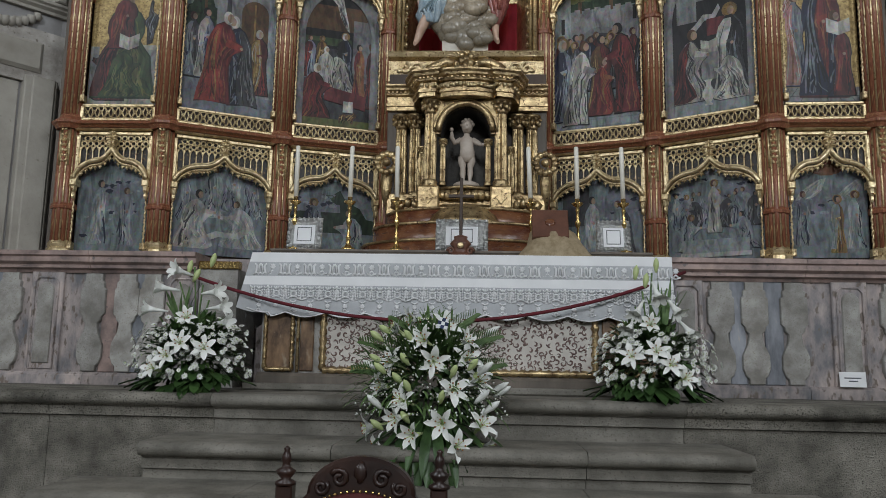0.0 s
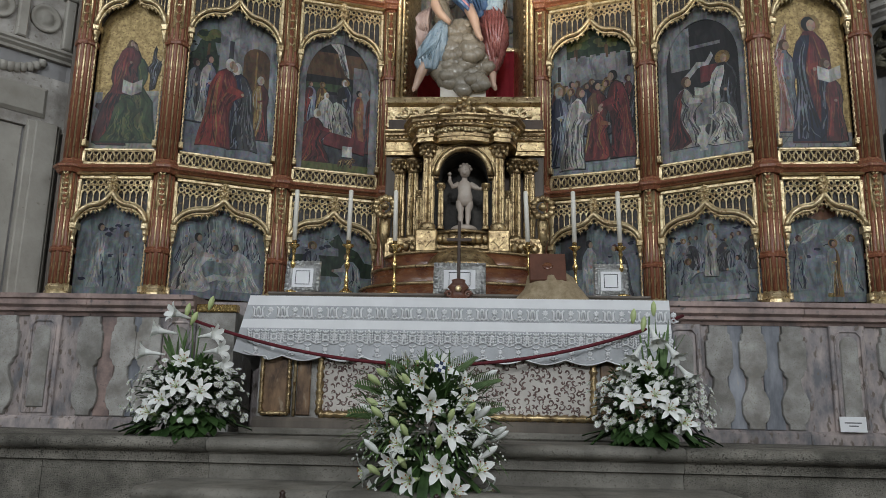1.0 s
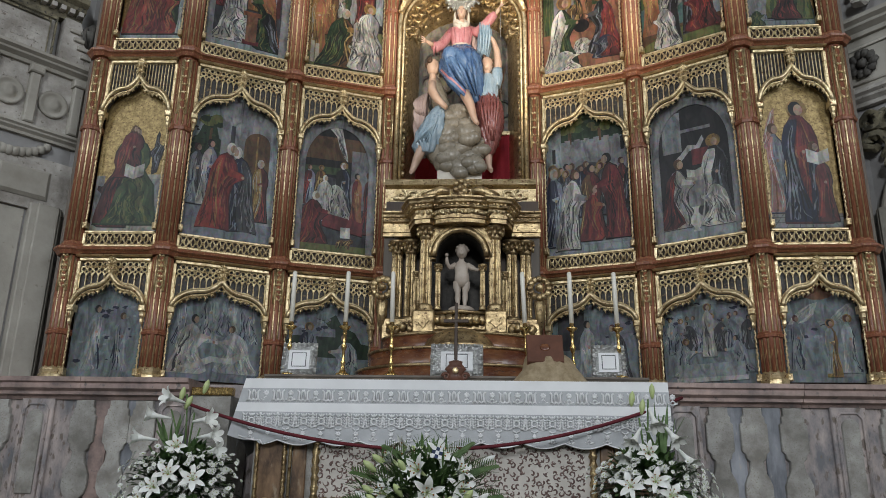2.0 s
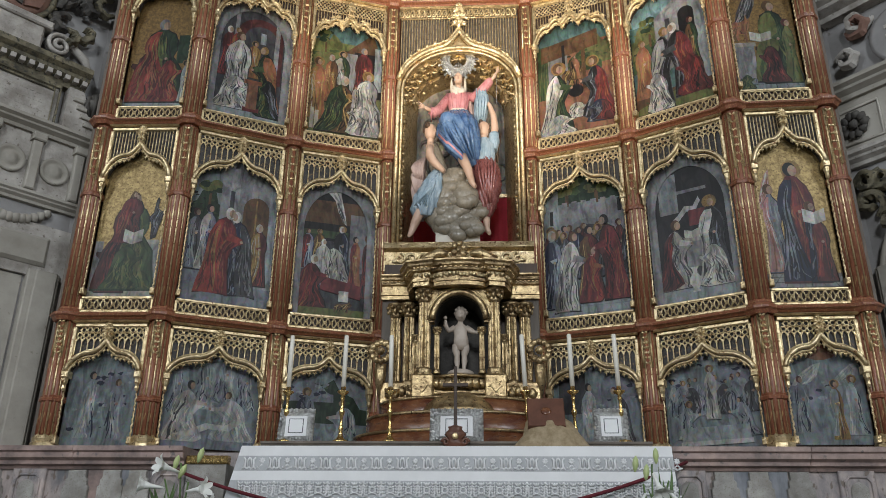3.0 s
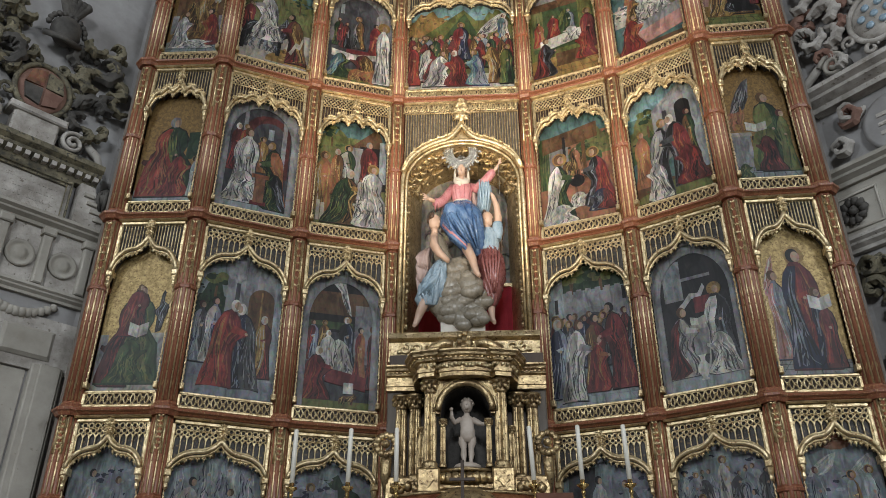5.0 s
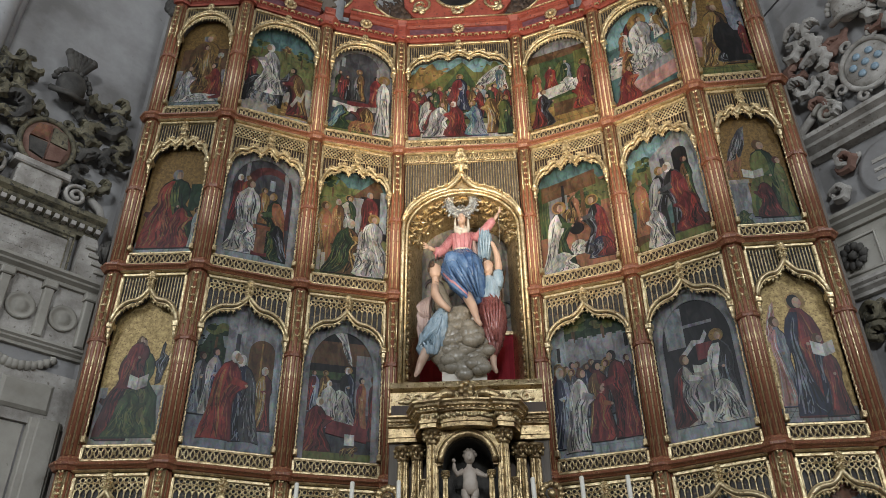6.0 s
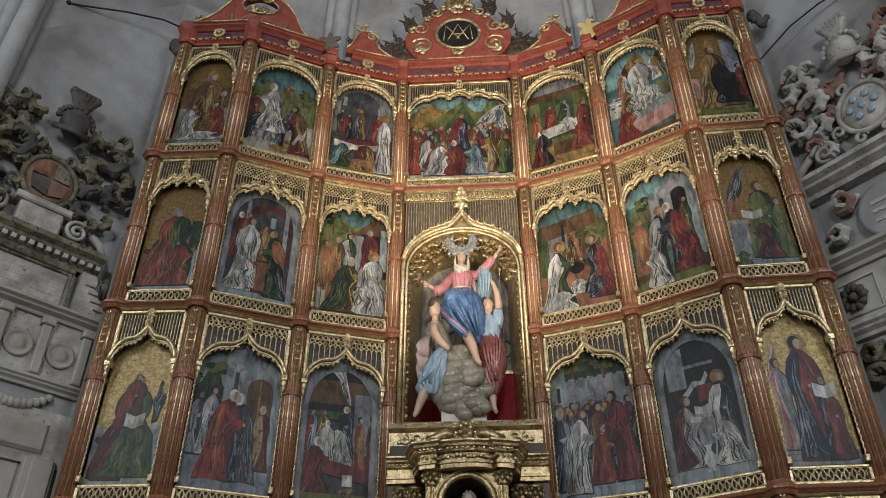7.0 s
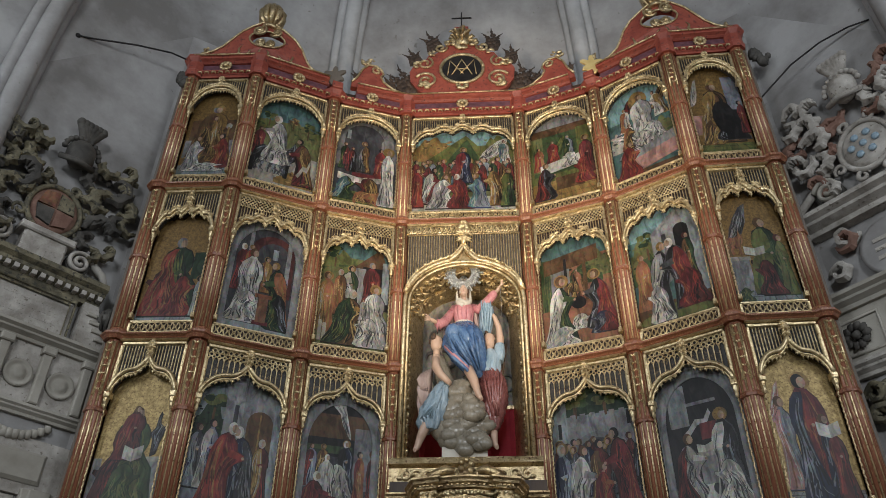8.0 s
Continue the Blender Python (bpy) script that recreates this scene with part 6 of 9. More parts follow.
drape(bm, [(0, 0.03, 6.34, 0.1, 0.05), (0, 0.03, 6.44, 0.09, 0.055), (0, 0.02, 6.54, 0.08, 0.06), (0, 0.01, 6.6, 0.05, 0.05), (0, 0.01, 6.62, 0.02, 0.02)], 36, 4, 8, 0.04)
tube(bm, [(x, y - 0.02, z) for x, y, z in arc(0, 6.62, 0.066, 0, 345, 22, 0.0, 1.0, 0.35)], 0.012, 6, True, mi=6)
for j in range(9):
    a = math.pi * (j / 8)
    tube(bm, [(0.066 * math.cos(a), -0.05 * math.sin(a), 6.61), (0.072 * math.cos(a), -0.055 * math.sin(a), 6.66), (0.03 * math.cos(a), -0.02 * math.sin(a), 6.72)], [0.009, 0.012, 0.005], 5, mi=6)
for ring_r, ring_w in ((0.118, 0.02), (0.15, 0.026)):
    tube(bm, [(x * 1.08, y, z) for x, y, z in arc(0, 6.71, ring_r, 0, 345, 26, -0.1)], ring_w, 6, True, mi=6, flat=0.4)
for j in range(44):
    a = 2 * math.pi * j / 44
    r1 = (0.25, 0.222, 0.238, 0.222)[j % 4]
    ca, sa = math.cos(a), math.sin(a)
    tube(bm, [(0.12 * ca, -0.1, 6.71 + 0.12 * sa), (0.195 * ca, -0.108, 6.71 + 0.19 * sa), (1.06 * r1 * ca, -0.1, 6.71 + r1 * sa)], [0.01, 0.019, 0.011], 5, mi=6, flat=0.5)
    if j % 4 == 0:
        ball(bm, (1.06 * r1 * ca, -0.105, 6.71 + r1 * sa), 0.02, 6, 6, (1, 0.5, 1))
# the carved winged youths beside it
head(bm, -0.35, -0.16, 5.8, 0.082, 1.0)
drape(bm, [(-0.2, -0.12, 5.26, 0.1, 0.1), (-0.24, -0.13, 5.4, 0.1, 0.11), (-0.29, -0.13, 5.54, 0.1, 0.1), (-0.32, -0.13, 5.64, 0.07, 0.07), (-0.34, -0.13, 5.68, 0.035, 0.04)], 40, 5, 7, 0.07, 2.0)
tube(bm, [(-0.35, -0.18, 5.62), (-0.35, -0.24, 5.5), (-0.28, -0.3, 5.38), (-0.16, -0.31, 5.28)], [0.052, 0.055, 0.045, 0.026], 10, mi=2)
ball(bm, (-0.35, -0.18, 5.61), 0.06, 10, 2)
drape(bm, [(-0.42, -0.12, 4.86, 0.1, 0.09), (-0.4, -0.13, 4.95, 0.16, 0.13), (-0.35, -0.14, 5.08, 0.16, 0.15), (-0.29, -0.14, 5.22, 0.13, 0.14), (-0.23, -0.13, 5.34, 0.1, 0.11)], 84, 3, 11, 0.2, 1.0, 2.4)
for q in range(6):
    tube(bm, [(-0.24 - 0.02 * q, -0.27, 5.3 - 0.02 * q), (-0.3 - 0.025 * q, -0.31, 5.12 - 0.02 * q), (-0.38 - 0.03 * q, -0.25, 4.94)], [0.006, 0.02, 0.008], 6, mi=3)
tube(bm, [(-0.4, -0.14, 4.95), (-0.47, -0.17, 4.9), (-0.53, -0.14, 4.8), (-0.575, -0.13, 4.7), (-0.59, -0.2, 4.65)], [0.07, 0.062, 0.052, 0.034, 0.02], 10, mi=2)
for row, (z0, ln, n) in enumerate(((5.52, 0.62, 9), (5.54, 0.42, 8), (5.55, 0.26, 7))):
    for j in range(n):
        f = j / (n - 1)
        x0, x1 = -0.42 - 0.12 * f, -0.44 - 0.2 * f + 0.09 * f * f
        tube(bm, [(x0, -0.02 - 0.03 * row, z0 - 0.06 * f), ((x0 + x1) / 2 - 0.03, -0.04 - 0.035 * row, z0 - ln * 0.5), (x1, -0.03 - 0.03 * row, z0 - ln * (1.0 - 0.15 * f))], [0.022, 0.03, 0.01], 7, mi=10, flat=0.45)
head(bm, 0.33, -0.12, 5.84, 0.08, -0.25)
drape(bm, [(0.35, -0.1, 4.86, 0.05, 0.05), (0.36, -0.1, 4.98, 0.1, 0.09), (0.36, -0.1, 5.15, 0.15, 0.13), (0.35, -0.1, 5.32, 0.165, 0.14), (0.34, -0.09, 5.44, 0.14, 0.12), (0.33, -0.09, 5.5, 0.115, 0.1)], 84, 7, 10, 0.2, 3.0, 3.0)
for q in range(6):
    tube(bm, [(0.24 + 0.045 * q, -0.21, 5.46), (0.27 + 0.04 * q, -0.25, 5.25 + 0.02 * q), (0.34 + 0.015 * q, -0.2, 4.98)], [0.006, 0.02, 0.007], 6, mi=7)
drape(bm, [(0.33, -0.1, 5.46, 0.13, 0.11), (0.34, -0.1, 5.56, 0.125, 0.11), (0.35, -0.1, 5.66, 0.12, 0.1), (0.34, -0.1, 5.72, 0.08, 0.07), (0.33, -0.1, 5.75, 0.04, 0.04)], 56, 3, 9, 0.1, 5.0)
drape(bm, [(0.45, -0.1, 5.6, 0.05, 0.06), (0.46, -0.1, 5.7, 0.07, 0.07), (0.46, -0.1, 5.8, 0.06, 0.06)], 36, 3, 6, 0.1, 7.0)
tube(bm, [(0.45, -0.1, 5.74), (0.475, -0.1, 5.86), (0.46, -0.11, 6.0), (0.41, -0.13, 6.12), (0.37, -0.14, 6.16)], [0.05, 0.05, 0.04, 0.028, 0.016], 10, mi=2)
tube(bm, [(0.35, -0.1, 4.9), (0.355, -0.1, 4.8), (0.36, -0.12, 4.73), (0.385, -0.18, 4.67)], [0.05, 0.04, 0.034, 0.022], 10, mi=2)
for j in range(6):
    tube(bm, [(0.45, 0.06, 5.62), (0.52, 0.07, 5.76 + 0.02 * j), (0.56 - 0.012 * j, 0.07, 5.9 - 0.07 * j)], [0.02, 0.03, 0.01], 6, mi=8, flat=0.4)
tube(bm, [(0.06, -0.26, 5.45), (0.13, -0.32, 5.3), (0.18, -0.3, 5.16), (0.22, -0.33, 5.1)], [0.065, 0.055, 0.036, 0.02], 10, mi=2)
statue = solid("statue", bm, [PINK, BLUE, SKIN, PALEBLUE, VEIL, CLOUD, SILVER, WINE, HAIR, VEIL, WINGPINK], "painted wooden statue of a robed crowned form rising on grey clouds", "statue", Matrix.Translation((-0.012, 7.42, 4.55)) @ Matrix.Diagonal((0.83, 0.92, 1.05, 1)) @ Matrix.Translation((0, 0, -4.55)))

# ---------------------------------------------------------------- entablature and crest
for i in range(7):
    m = BAY[i] @ Matrix.Translation((0, 0, TIER[4]))
    L_ = LEN[i]
    bm = bm_new()
    run(bm, [(0.1, 0.0), (-0.03, 0.0), (-0.03, 0.07), (-0.07, 0.085), (-0.07, 0.1), (0.1, 0.1)], 0.0, L_)
    g0, g1 = {2: 0.28, 5: 0.12}.get(i, 0.0), L_ - {1: 0.12, 4: 0.28}.get(i, 0.0)
    fr = part("architrave", bm, BRIGHT_RED, ALTARPIECE, "bright red architrave", m)
    bm = bm_new()
    run(bm, [(0.1, 0.1), (-0.025, 0.1), (-0.025, 0.24), (0.1, 0.24)], g0, g1)
    part("frieze", bm, PURPLE, ALTARPIECE, "purple marbled frieze", m)
    bm = bm_new()
    run(bm, [(0.1, 0.24), (-0.05, 0.24), (-0.08, 0.26), (-0.12, 0.275), (-0.12, 0.3), (-0.14, 0.31), (-0.14, 0.325), (0.1, 0.33)], g0 - (0 if g0 else 0.02), g1 + (0 if g1 < L_ else 0.02))
    run(bm, [(0.1, 0.095), (-0.04, 0.095), (-0.04, 0.115), (0.1, 0.115)], g0, g1)
    part("top_cornice", bm, BRIGHT_RED, ALTARPIECE, "bright red top cornice", m)
    bm = bm_new()
    tube(bm, [(g0, -0.145, 0.315), (g1, -0.145, 0.315)], 0.012, 5)
    part("gilded_fillet", bm, GOLD, ALTARPIECE, "", m)
    bm = bm_new()
    for j in range(10):
        a = 2 * math.pi * j / 10
        ball(bm, (0.06 * math.cos(a), -0.05, 0.06 * math.sin(a)), 0.028, 6, s=(1, 0.6, 1))
    ball(bm, (0, -0.06, 0), 0.035, 7)
    part("rosette", bm, GOLD, ALTARPIECE, "gilded rosette", m @ Matrix.Translation((L_ / 2, -0.03, 0.17)))["kind"] = "stuff"
    bm = bm_new()
    for j in range(int(L_ / 0.09)):
        x = 0.07 + 0.09 * j
        tube(bm, [(x, -0.075, 0.03), (x + 0.02, -0.09, 0.055), (x + 0.05, -0.085, 0.05), (x + 0.06, -0.075, 0.025)], [0.006, 0.014, 0.014, 0.005], 5)
    part("leaf_frill", bm, OLD_GOLD, ALTARPIECE, "", m)["kind"] = "stuff"
for i in range(8):
    bm = bm_new()
    full = [(0.12, 0.0), (0.13, 0.08), (0.115, 0.1), (0.115, 0.24), (0.14, 0.27), (0.165, 0.3), (0.165, 0.335)]
    low = [(0.12, 0.0), (0.125, 0.05), (0.15, 0.08), (0.165, 0.1), (0.165, 0.13), (0.0, 0.132)]
    lathe(bm, low if i in (2, 5) else full, 8, smooth=False, turn=math.pi / 8)
    part("entablature_block", bm, BRIGHT_RED, ALTARPIECE, "", joint_matrix(i, TIER[4]))

ZT = TIER[4] + 0.33


def crest(name, outline, m, label, scrolls, leaves):
    t = thing(name, label, "crest", m)
    bm = bm_new()
    slab(bm, outline, -0.05, 0.03)
    part("board", bm, BRIGHT_RED, t)
    for pts, r in scrolls:
        bm = bm_new()
        tube(bm, pts, r, 6)
        part("gilded_scroll", bm, GOLD, t)
    for x, z, s in leaves:
        bm = bm_new()
        rnd = random.Random(int(x * 100 + z * 37))
        for j in range(9):
            a = rnd.uniform(0, math.pi * 2)
            ball(bm, (x + s * 0.55 * math.cos(a), -0.07, z + s * 0.55 * math.sin(a)), s * 0.38, 6, s=(1.2, 0.6, 0.8), rough=0.8)
        part("carved_leaf", bm, GOLD, t)
    return t


def acanthus(bm, x, z, h, lean, y=0.0):
    """A cut-out leaf spray on a crest: curling lobed leaves."""
    for j in range(3):
        a = lean + (j - 1) * 0.7
        l = h * (1 - 0.2 * abs(j - 1))
        px, pz = x, z
        for q in range(5):
            f = (q + 1) / 5
            b = a * (1 - 0.5 * f) + 0.5 * math.sin(5 * f + j)
            nx, nz = px + l / 5 * math.sin(b), pz + l / 5 * math.cos(b)
            tube(bm, [(px, y, pz), (nx, y, nz)], [0.05 * (1.25 - f), 0.05 * (1.1 - f)], 6, flat=0.5)
            for d in (-1, 1):
                c_, w_ = b + d * 0.95, 0.34 * l * (1.15 - f)
                tube(bm, [(px, y, pz), (px + 0.55 * w_ * math.sin(c_), y, pz + 0.55 * w_ * math.cos(c_)), (px + w_ * math.sin(c_ - d * 0.5), y, pz + w_ * math.cos(c_ - d * 0.5))], [0.02, 0.36 * w_, 0.012], 6, flat=0.3)
            px, pz = nx, nz


def curl(bm, x, z, r, a0, turns, flip, thick, y=-0.08, mi=0, lobes=True):
    """A curling acanthus leaf: a broad blade with a raised midrib and a notched outline, or a plain round frond."""
    n = 22 if lobes else 14
    pts = spiral(x, z, r, r * 0.3, a0, turns, n, y, flip)
    if not lobes:
        tube(bm, pts, [thick * (0.3 + 0.7 * math.sin(math.pi * (0.1 + 0.85 * q / n))) for q in range(n + 1)], 7, mi=mi, flat=0.8)
        return
    rows = []
    for q in range(n + 1):
        f = q / n
        px, py, pz = pts[q]
        ax, _, az = pts[max(0, q - 1)]
        bx, _, bz = pts[min(n, q + 1)]
        d = math.hypot(bx - ax, bz - az) or 1
        nx, nz = -(bz - az) / d, (bx - ax) / d
        wide = thick * 1.35 * (0.12 + math.sin(math.pi * (0.12 + 0.86 * f)) ** 0.8)
        wl, wr = (wide * (1.0 if (q + k) % 4 < 2 else 0.62) for k in (0, 2))
        lift = -0.05 * math.sin(math.pi * f) - 0.05 * f
        row = [(px + nx * wl, py + lift * 0.4, pz + nz * wl), (px + nx * wl * 0.5, py + lift - 0.022, pz + nz * wl * 0.5), (px, py + lift - 0.006, pz),
               (px - nx * wr * 0.5, py + lift - 0.022, pz - nz * wr * 0.5), (px - nx * wr, py + lift * 0.4, pz - nz * wr), (px, py + 0.05, pz)]
        rows.append([bm.verts.new(p) for p in row])
    for a, b in zip(rows, rows[1:]):
        for j in range(6):
            face(bm, (a[j], a[(j + 1) % 6], b[(j + 1) % 6], b[j]), mi, j in (1, 2))
    face(bm, rows[0][::-1], mi), face(bm, rows[-1], mi)


mid = Matrix.Translation((0, 7.3, ZT))
half = [(0.0, 0.0), (0.42, 0.0), (0.6, 0.1), (0.72, 0.3), (0.74, 0.5), (0.64, 0.72), (0.52, 0.74), (0.46, 0.86), (0.36, 0.88), (0.28, 1.0), (0.16, 1.06), (0.0, 1.08)]
c = crest("crest", half[1:] + [(-x, z) for x, z in reversed(half[1:])], mid, "bright red carved crest with a round monogram panel", [
    (arc(0, 0.52, 0.3, 0, 360, 26, -0.06), 0.026), (spiral(0.5, 0.3, 0.16, 0.04, 0.5, 1.4, 20, -0.06), 0.02), (spiral(-0.5, 0.3, 0.16, 0.04, 0.5, 1.4, 20, -0.06, -1), 0.02),
    (spiral(0.52, 0.66, 0.12, 0.03, 2.0, 1.3, 18, -0.06), 0.018), (spiral(-0.52, 0.66, 0.12, 0.03, 2.0, 1.3, 18, -0.06, -1), 0.018),
    (spiral(0.3, 0.98, 0.09, 0.02, 3.0, 1.3, 18, -0.06), 0.02), (spiral(-0.3, 0.98, 0.09, 0.02, 3.0, 1.3, 18, -0.06, -1), 0.02)],
    [(0.52, 0.2, 0.1), (-0.52, 0.2, 0.1), (0.62, 0.62, 0.09), (-0.62, 0.62, 0.09), (0, 0.16, 0.1), (0.16, 1.08, 0.1), (-0.16, 1.08, 0.1), (0, 1.02, 0.12), (0.42, 0.86, 0.07), (-0.42, 0.86, 0.07)])
bm = bm_new()
slab(bm, [(p[0], p[2]) for p in arc(0, 0.52, 0.285, 0, 346, 26)], -0.062, -0.04)
part("oculus_panel", bm, IRON, c, "black round panel")
bm = bm_new()
for pts in ([(-0.2, 0.38), (-0.17, 0.68), (0.02, 0.4)], [(0.2, 0.38), (0.17, 0.68), (-0.02, 0.4)], [(-0.14, 0.38), (0, 0.7), (0.14, 0.38)], [(-0.08, 0.5), (0.08, 0.5)]):
    tube(bm, [(x, -0.075, z) for x, z in pts], 0.0095, 5)
part("monogram", bm, OLD_GOLD, c, "interlaced gilded bars")
bm = bm_new()
lathe(bm, [(0.1, 1.02), (0.14, 1.1), (0.08, 1.18), (0.075, 1.26), (0.12, 1.33), (0.11, 1.38), (0.05, 1.41), (0.06, 1.45), (0.02, 1.52)], 10)
for j in range(26):
    a, q = j * 2.4, j / 26
    tube(bm, [(0.09 * math.cos(a), 0.09 * math.sin(a) - 0.02, 1.04 + 0.26 * q), (0.15 * math.cos(a), 0.15 * math.sin(a) - 0.02, 1.11 + 0.26 * q), (0.19 * math.cos(a), 0.17 * math.sin(a) - 0.02, 1.08 + 0.26 * q)], [0.012, 0.03, 0.008], 5)
part("finial_vase", bm, OLD_GOLD, c)
bm = bm_new()
bevbox(bm, -0.1, 0.1, -0.08, 0.08, 1.37, 1.44, 0.015)
part("finial_cap", bm, BRIGHT_RED, c, "red finial cap")
bm = bm_new()
box(bm, -0.009, 0.009, -0.009, 0.009, 1.5, 1.86), box(bm, -0.15, 0.15, -0.008, 0.008, 1.72, 1.738)
part("cross", bm, IRON, c)
for s in (-1, 1):
    bm = bm_new()
    acanthus(bm, 0.4 * s, 1.0, 0.5, 0.25 * s)
    acanthus(bm, 0.66 * s, 0.7, 0.42, 0.3 * s)
    acanthus(bm, 0.78 * s, 0.12, 0.66, 0.2 * s)
    part("leaf_spray", bm, DARKWOOD, c, "dark cut-out leaf spray")["kind"] = "stuff"

for i, s in ((2, 1), (4, -1)):
    L_ = LEN[i]
    m = BAY[i] @ Matrix.Translation((L_ / 2, 0, ZT))
    out = [(-0.3, 0.0), (0.5, 0.0), (0.46, 0.06), (0.28, 0.1), (0.14, 0.2), (0.09, 0.3), (0.13, 0.36), (0.1, 0.44), (0.02, 0.5), (-0.09, 0.49), (-0.17, 0.38), (-0.23, 0.2), (-0.3, 0.08)]
    c = crest("side_crest", [(x * s, z) for x, z in (out if s > 0 else out[::-1])], m, "small bright red scrolled crest with gilded edge", [
        ([(x * s, -0.06, z) for x, z in out[2:]], 0.016), (spiral(0.03 * s, 0.4, 0.08, 0.02, 0.0, 1.3, 16, -0.06, s), 0.018)], [(-0.14 * s, 0.52, 0.08), (-0.05 * s, 0.58, 0.05)])
    bm = bm_new()
    acanthus(bm, 0.2 * s, 0.14, 0.36, 0.3 * s)
    acanthus(bm, -0.22 * s, 0.2, 0.2, -0.4 * s)
    part("leaf_spray", bm, DARKWOOD, c, "dark cut-out leaf spray")["kind"] = "stuff"
# tall crests over the outer pairs of bays
for s in (-1, 1):
    m = Matrix.Translation((s * 2.62, 6.54 if s > 0 else 6.62, ZT))
    out = [(-0.9, 0.0), (0.9, 0.0), (0.9, 0.1), (0.78, 0.12), (0.66, 0.16), (0.56, 0.24), (0.5, 0.36), (0.44, 0.52), (0.34, 0.66), (0.2, 0.76), (0.08, 0.82), (-0.08, 0.82), (-0.2, 0.76), (-0.34, 0.66), (-0.46, 0.5), (-0.56, 0.36), (-0.68, 0.26), (-0.82, 0.2), (-0.9, 0.18)]
    fl = [(x * -s, z) for x, z in out]
    c = thing("tall_crest", "tall bright red scrolled crest with a gadrooned gilded finial", "crest", m, "tall crests")
    bm = bm_new()
    # the board bends with the bays below it
    f, k = [], []
    for x, z in (fl if s < 0 else fl[::-1]):
        wx = x * s
        y = -0.02 + (max(0, -wx) * 0.55)
        f.append(bm.verts.new((x, y - 0.04, z))), k.append(bm.verts.new((x, y + 0.04, z)))
    n = len(f)
    for j in range(n):
        face(bm, (f[j], k[j], k[(j + 1) % n], f[(j + 1) % n]))
    hole = [(0.22 * math.cos(2 * math.pi * j / 18), 0.5 + 0.15 * math.sin(2 * math.pi * j / 18) + 0.02 * math.cos(4 * math.pi * j / 18)) for j in range(18)]
    hf = [bm.verts.new((x, -0.06 + max(0, -x * s) * 0.55, z)) for x, z in hole]
    hk = [bm.verts.new((x, 0.02 + max(0, -x * s) * 0.55, z)) for x, z in hole]
    for j in range(18):
        face(bm, (hf[j], hf[(j + 1) % 18], hk[(j + 1) % 18], hk[j]))
    f, k = f + hf, k + hk
    bmesh.ops.triangle_fill(bm, use_beauty=True, edges=[e for e in bm.edges if e.verts[0] in f and e.verts[1] in f])
    bmesh.ops.triangle_fill(bm, use_beauty=True, edges=[e for e in bm.edges if e.verts[0] in k and e.verts[1] in k])
    part("board", bm, BRIGHT_RED, c)
    bm = bm_new()
    tube(bm, [(x, -0.07 + max(0, -x * s) * 0.55, z) for x, z in fl[2:]], 0.017, 6)
    part("gilded_edge", bm, GOLD, c)
    for q, (x, z, r) in enumerate(((0.11, 0.66, 0.1), (-0.11, 0.66, 0.1), (0.06, 0.4, 0.065), (-0.06, 0.4, 0.065))):
        bm = bm_new()
        y = -0.07 + max(0, -x * s) * 0.55
        tube(bm, spiral(x, z, r, 0.03, 1.0 + q, 1.4, 20, y, 1 if x > 0 else -1), 0.022, 6)
        ball(bm, (x, y, z), 0.04, 7, rough=0.6)
        part("gilded_scroll", bm, OLD_GOLD, c)
    bm = bm_new()
    tube(bm, [(x * 1.04, -0.07 + max(0, -x * s) * 0.55, 0.5 + (z - 0.5) * 1.06) for x, z in hole], 0.014, 6, True)
    part("gilded_edge", bm, GOLD, c)
    for q in range(12):
        # flame strokes that lean towards the middle
        x = -0.78 + 0.142 * q
        z, ln = 0.05, 0.1 + 0.16 * max(0, 1 - abs(x) / 0.75)
        if abs(x) > 0.25 and abs(x) < 0.45:
            z, ln = 0.12, 0.24
        y = -0.066 + max(0, -x * s) * 0.55
        d = -1 if x > 0 else 1
        bm = bm_new()
        tube(bm, [(x, y, z), (x + 0.03 * d, y, z + 0.45 * ln), (x + 0.01 * d, y, z + 0.75 * ln), (x + 0.05 * d, y, z + ln)], [0.008, 0.024, 0.014, 0.004], 5, flat=0.5)
        part("gilded_flame", bm, OLD_GOLD, c)
    bm = bm_new()
    for j in range(10):
        a = 2 * math.pi * j / 10
        tube(bm, [(0.05 * math.cos(a), 0.05 * math.sin(a), 0.78), (0.13 * math.cos(a), 0.13 * math.sin(a), 0.9), (0.15 * math.cos(a), 0.15 * math.sin(a), 1.05), (0.09 * math.cos(a), 0.09 * math.sin(a), 1.18), (0.03 * math.cos(a), 0.03 * math.sin(a), 1.24)], [0.02, 0.045, 0.052, 0.035, 0.015], 6)
    lathe(bm, [(0.1, 0.72), (0.12, 0.76), (0.05, 0.8)], 10)
    part("gadrooned_finial", bm, OLD_GOLD, c)["kind"] = "stuff"
    for x, z, ln in ((0.82, 0.1, 0.26), (-0.82, 0.14, 0.24)):
        bm = bm_new()
        y = max(0, -x * s) * 0.55
        for dz, r in ((0, 0.05), (0.08, 0.06), (0.15, 0.035), (0.21, 0.045), (0.27, 0.02)):
            ball(bm, (x + 0.02 * math.sin(dz * 30), y, z + dz), r, 6, rough=0.7)
        part("flower_finial", bm, OLD_GOLD, c)
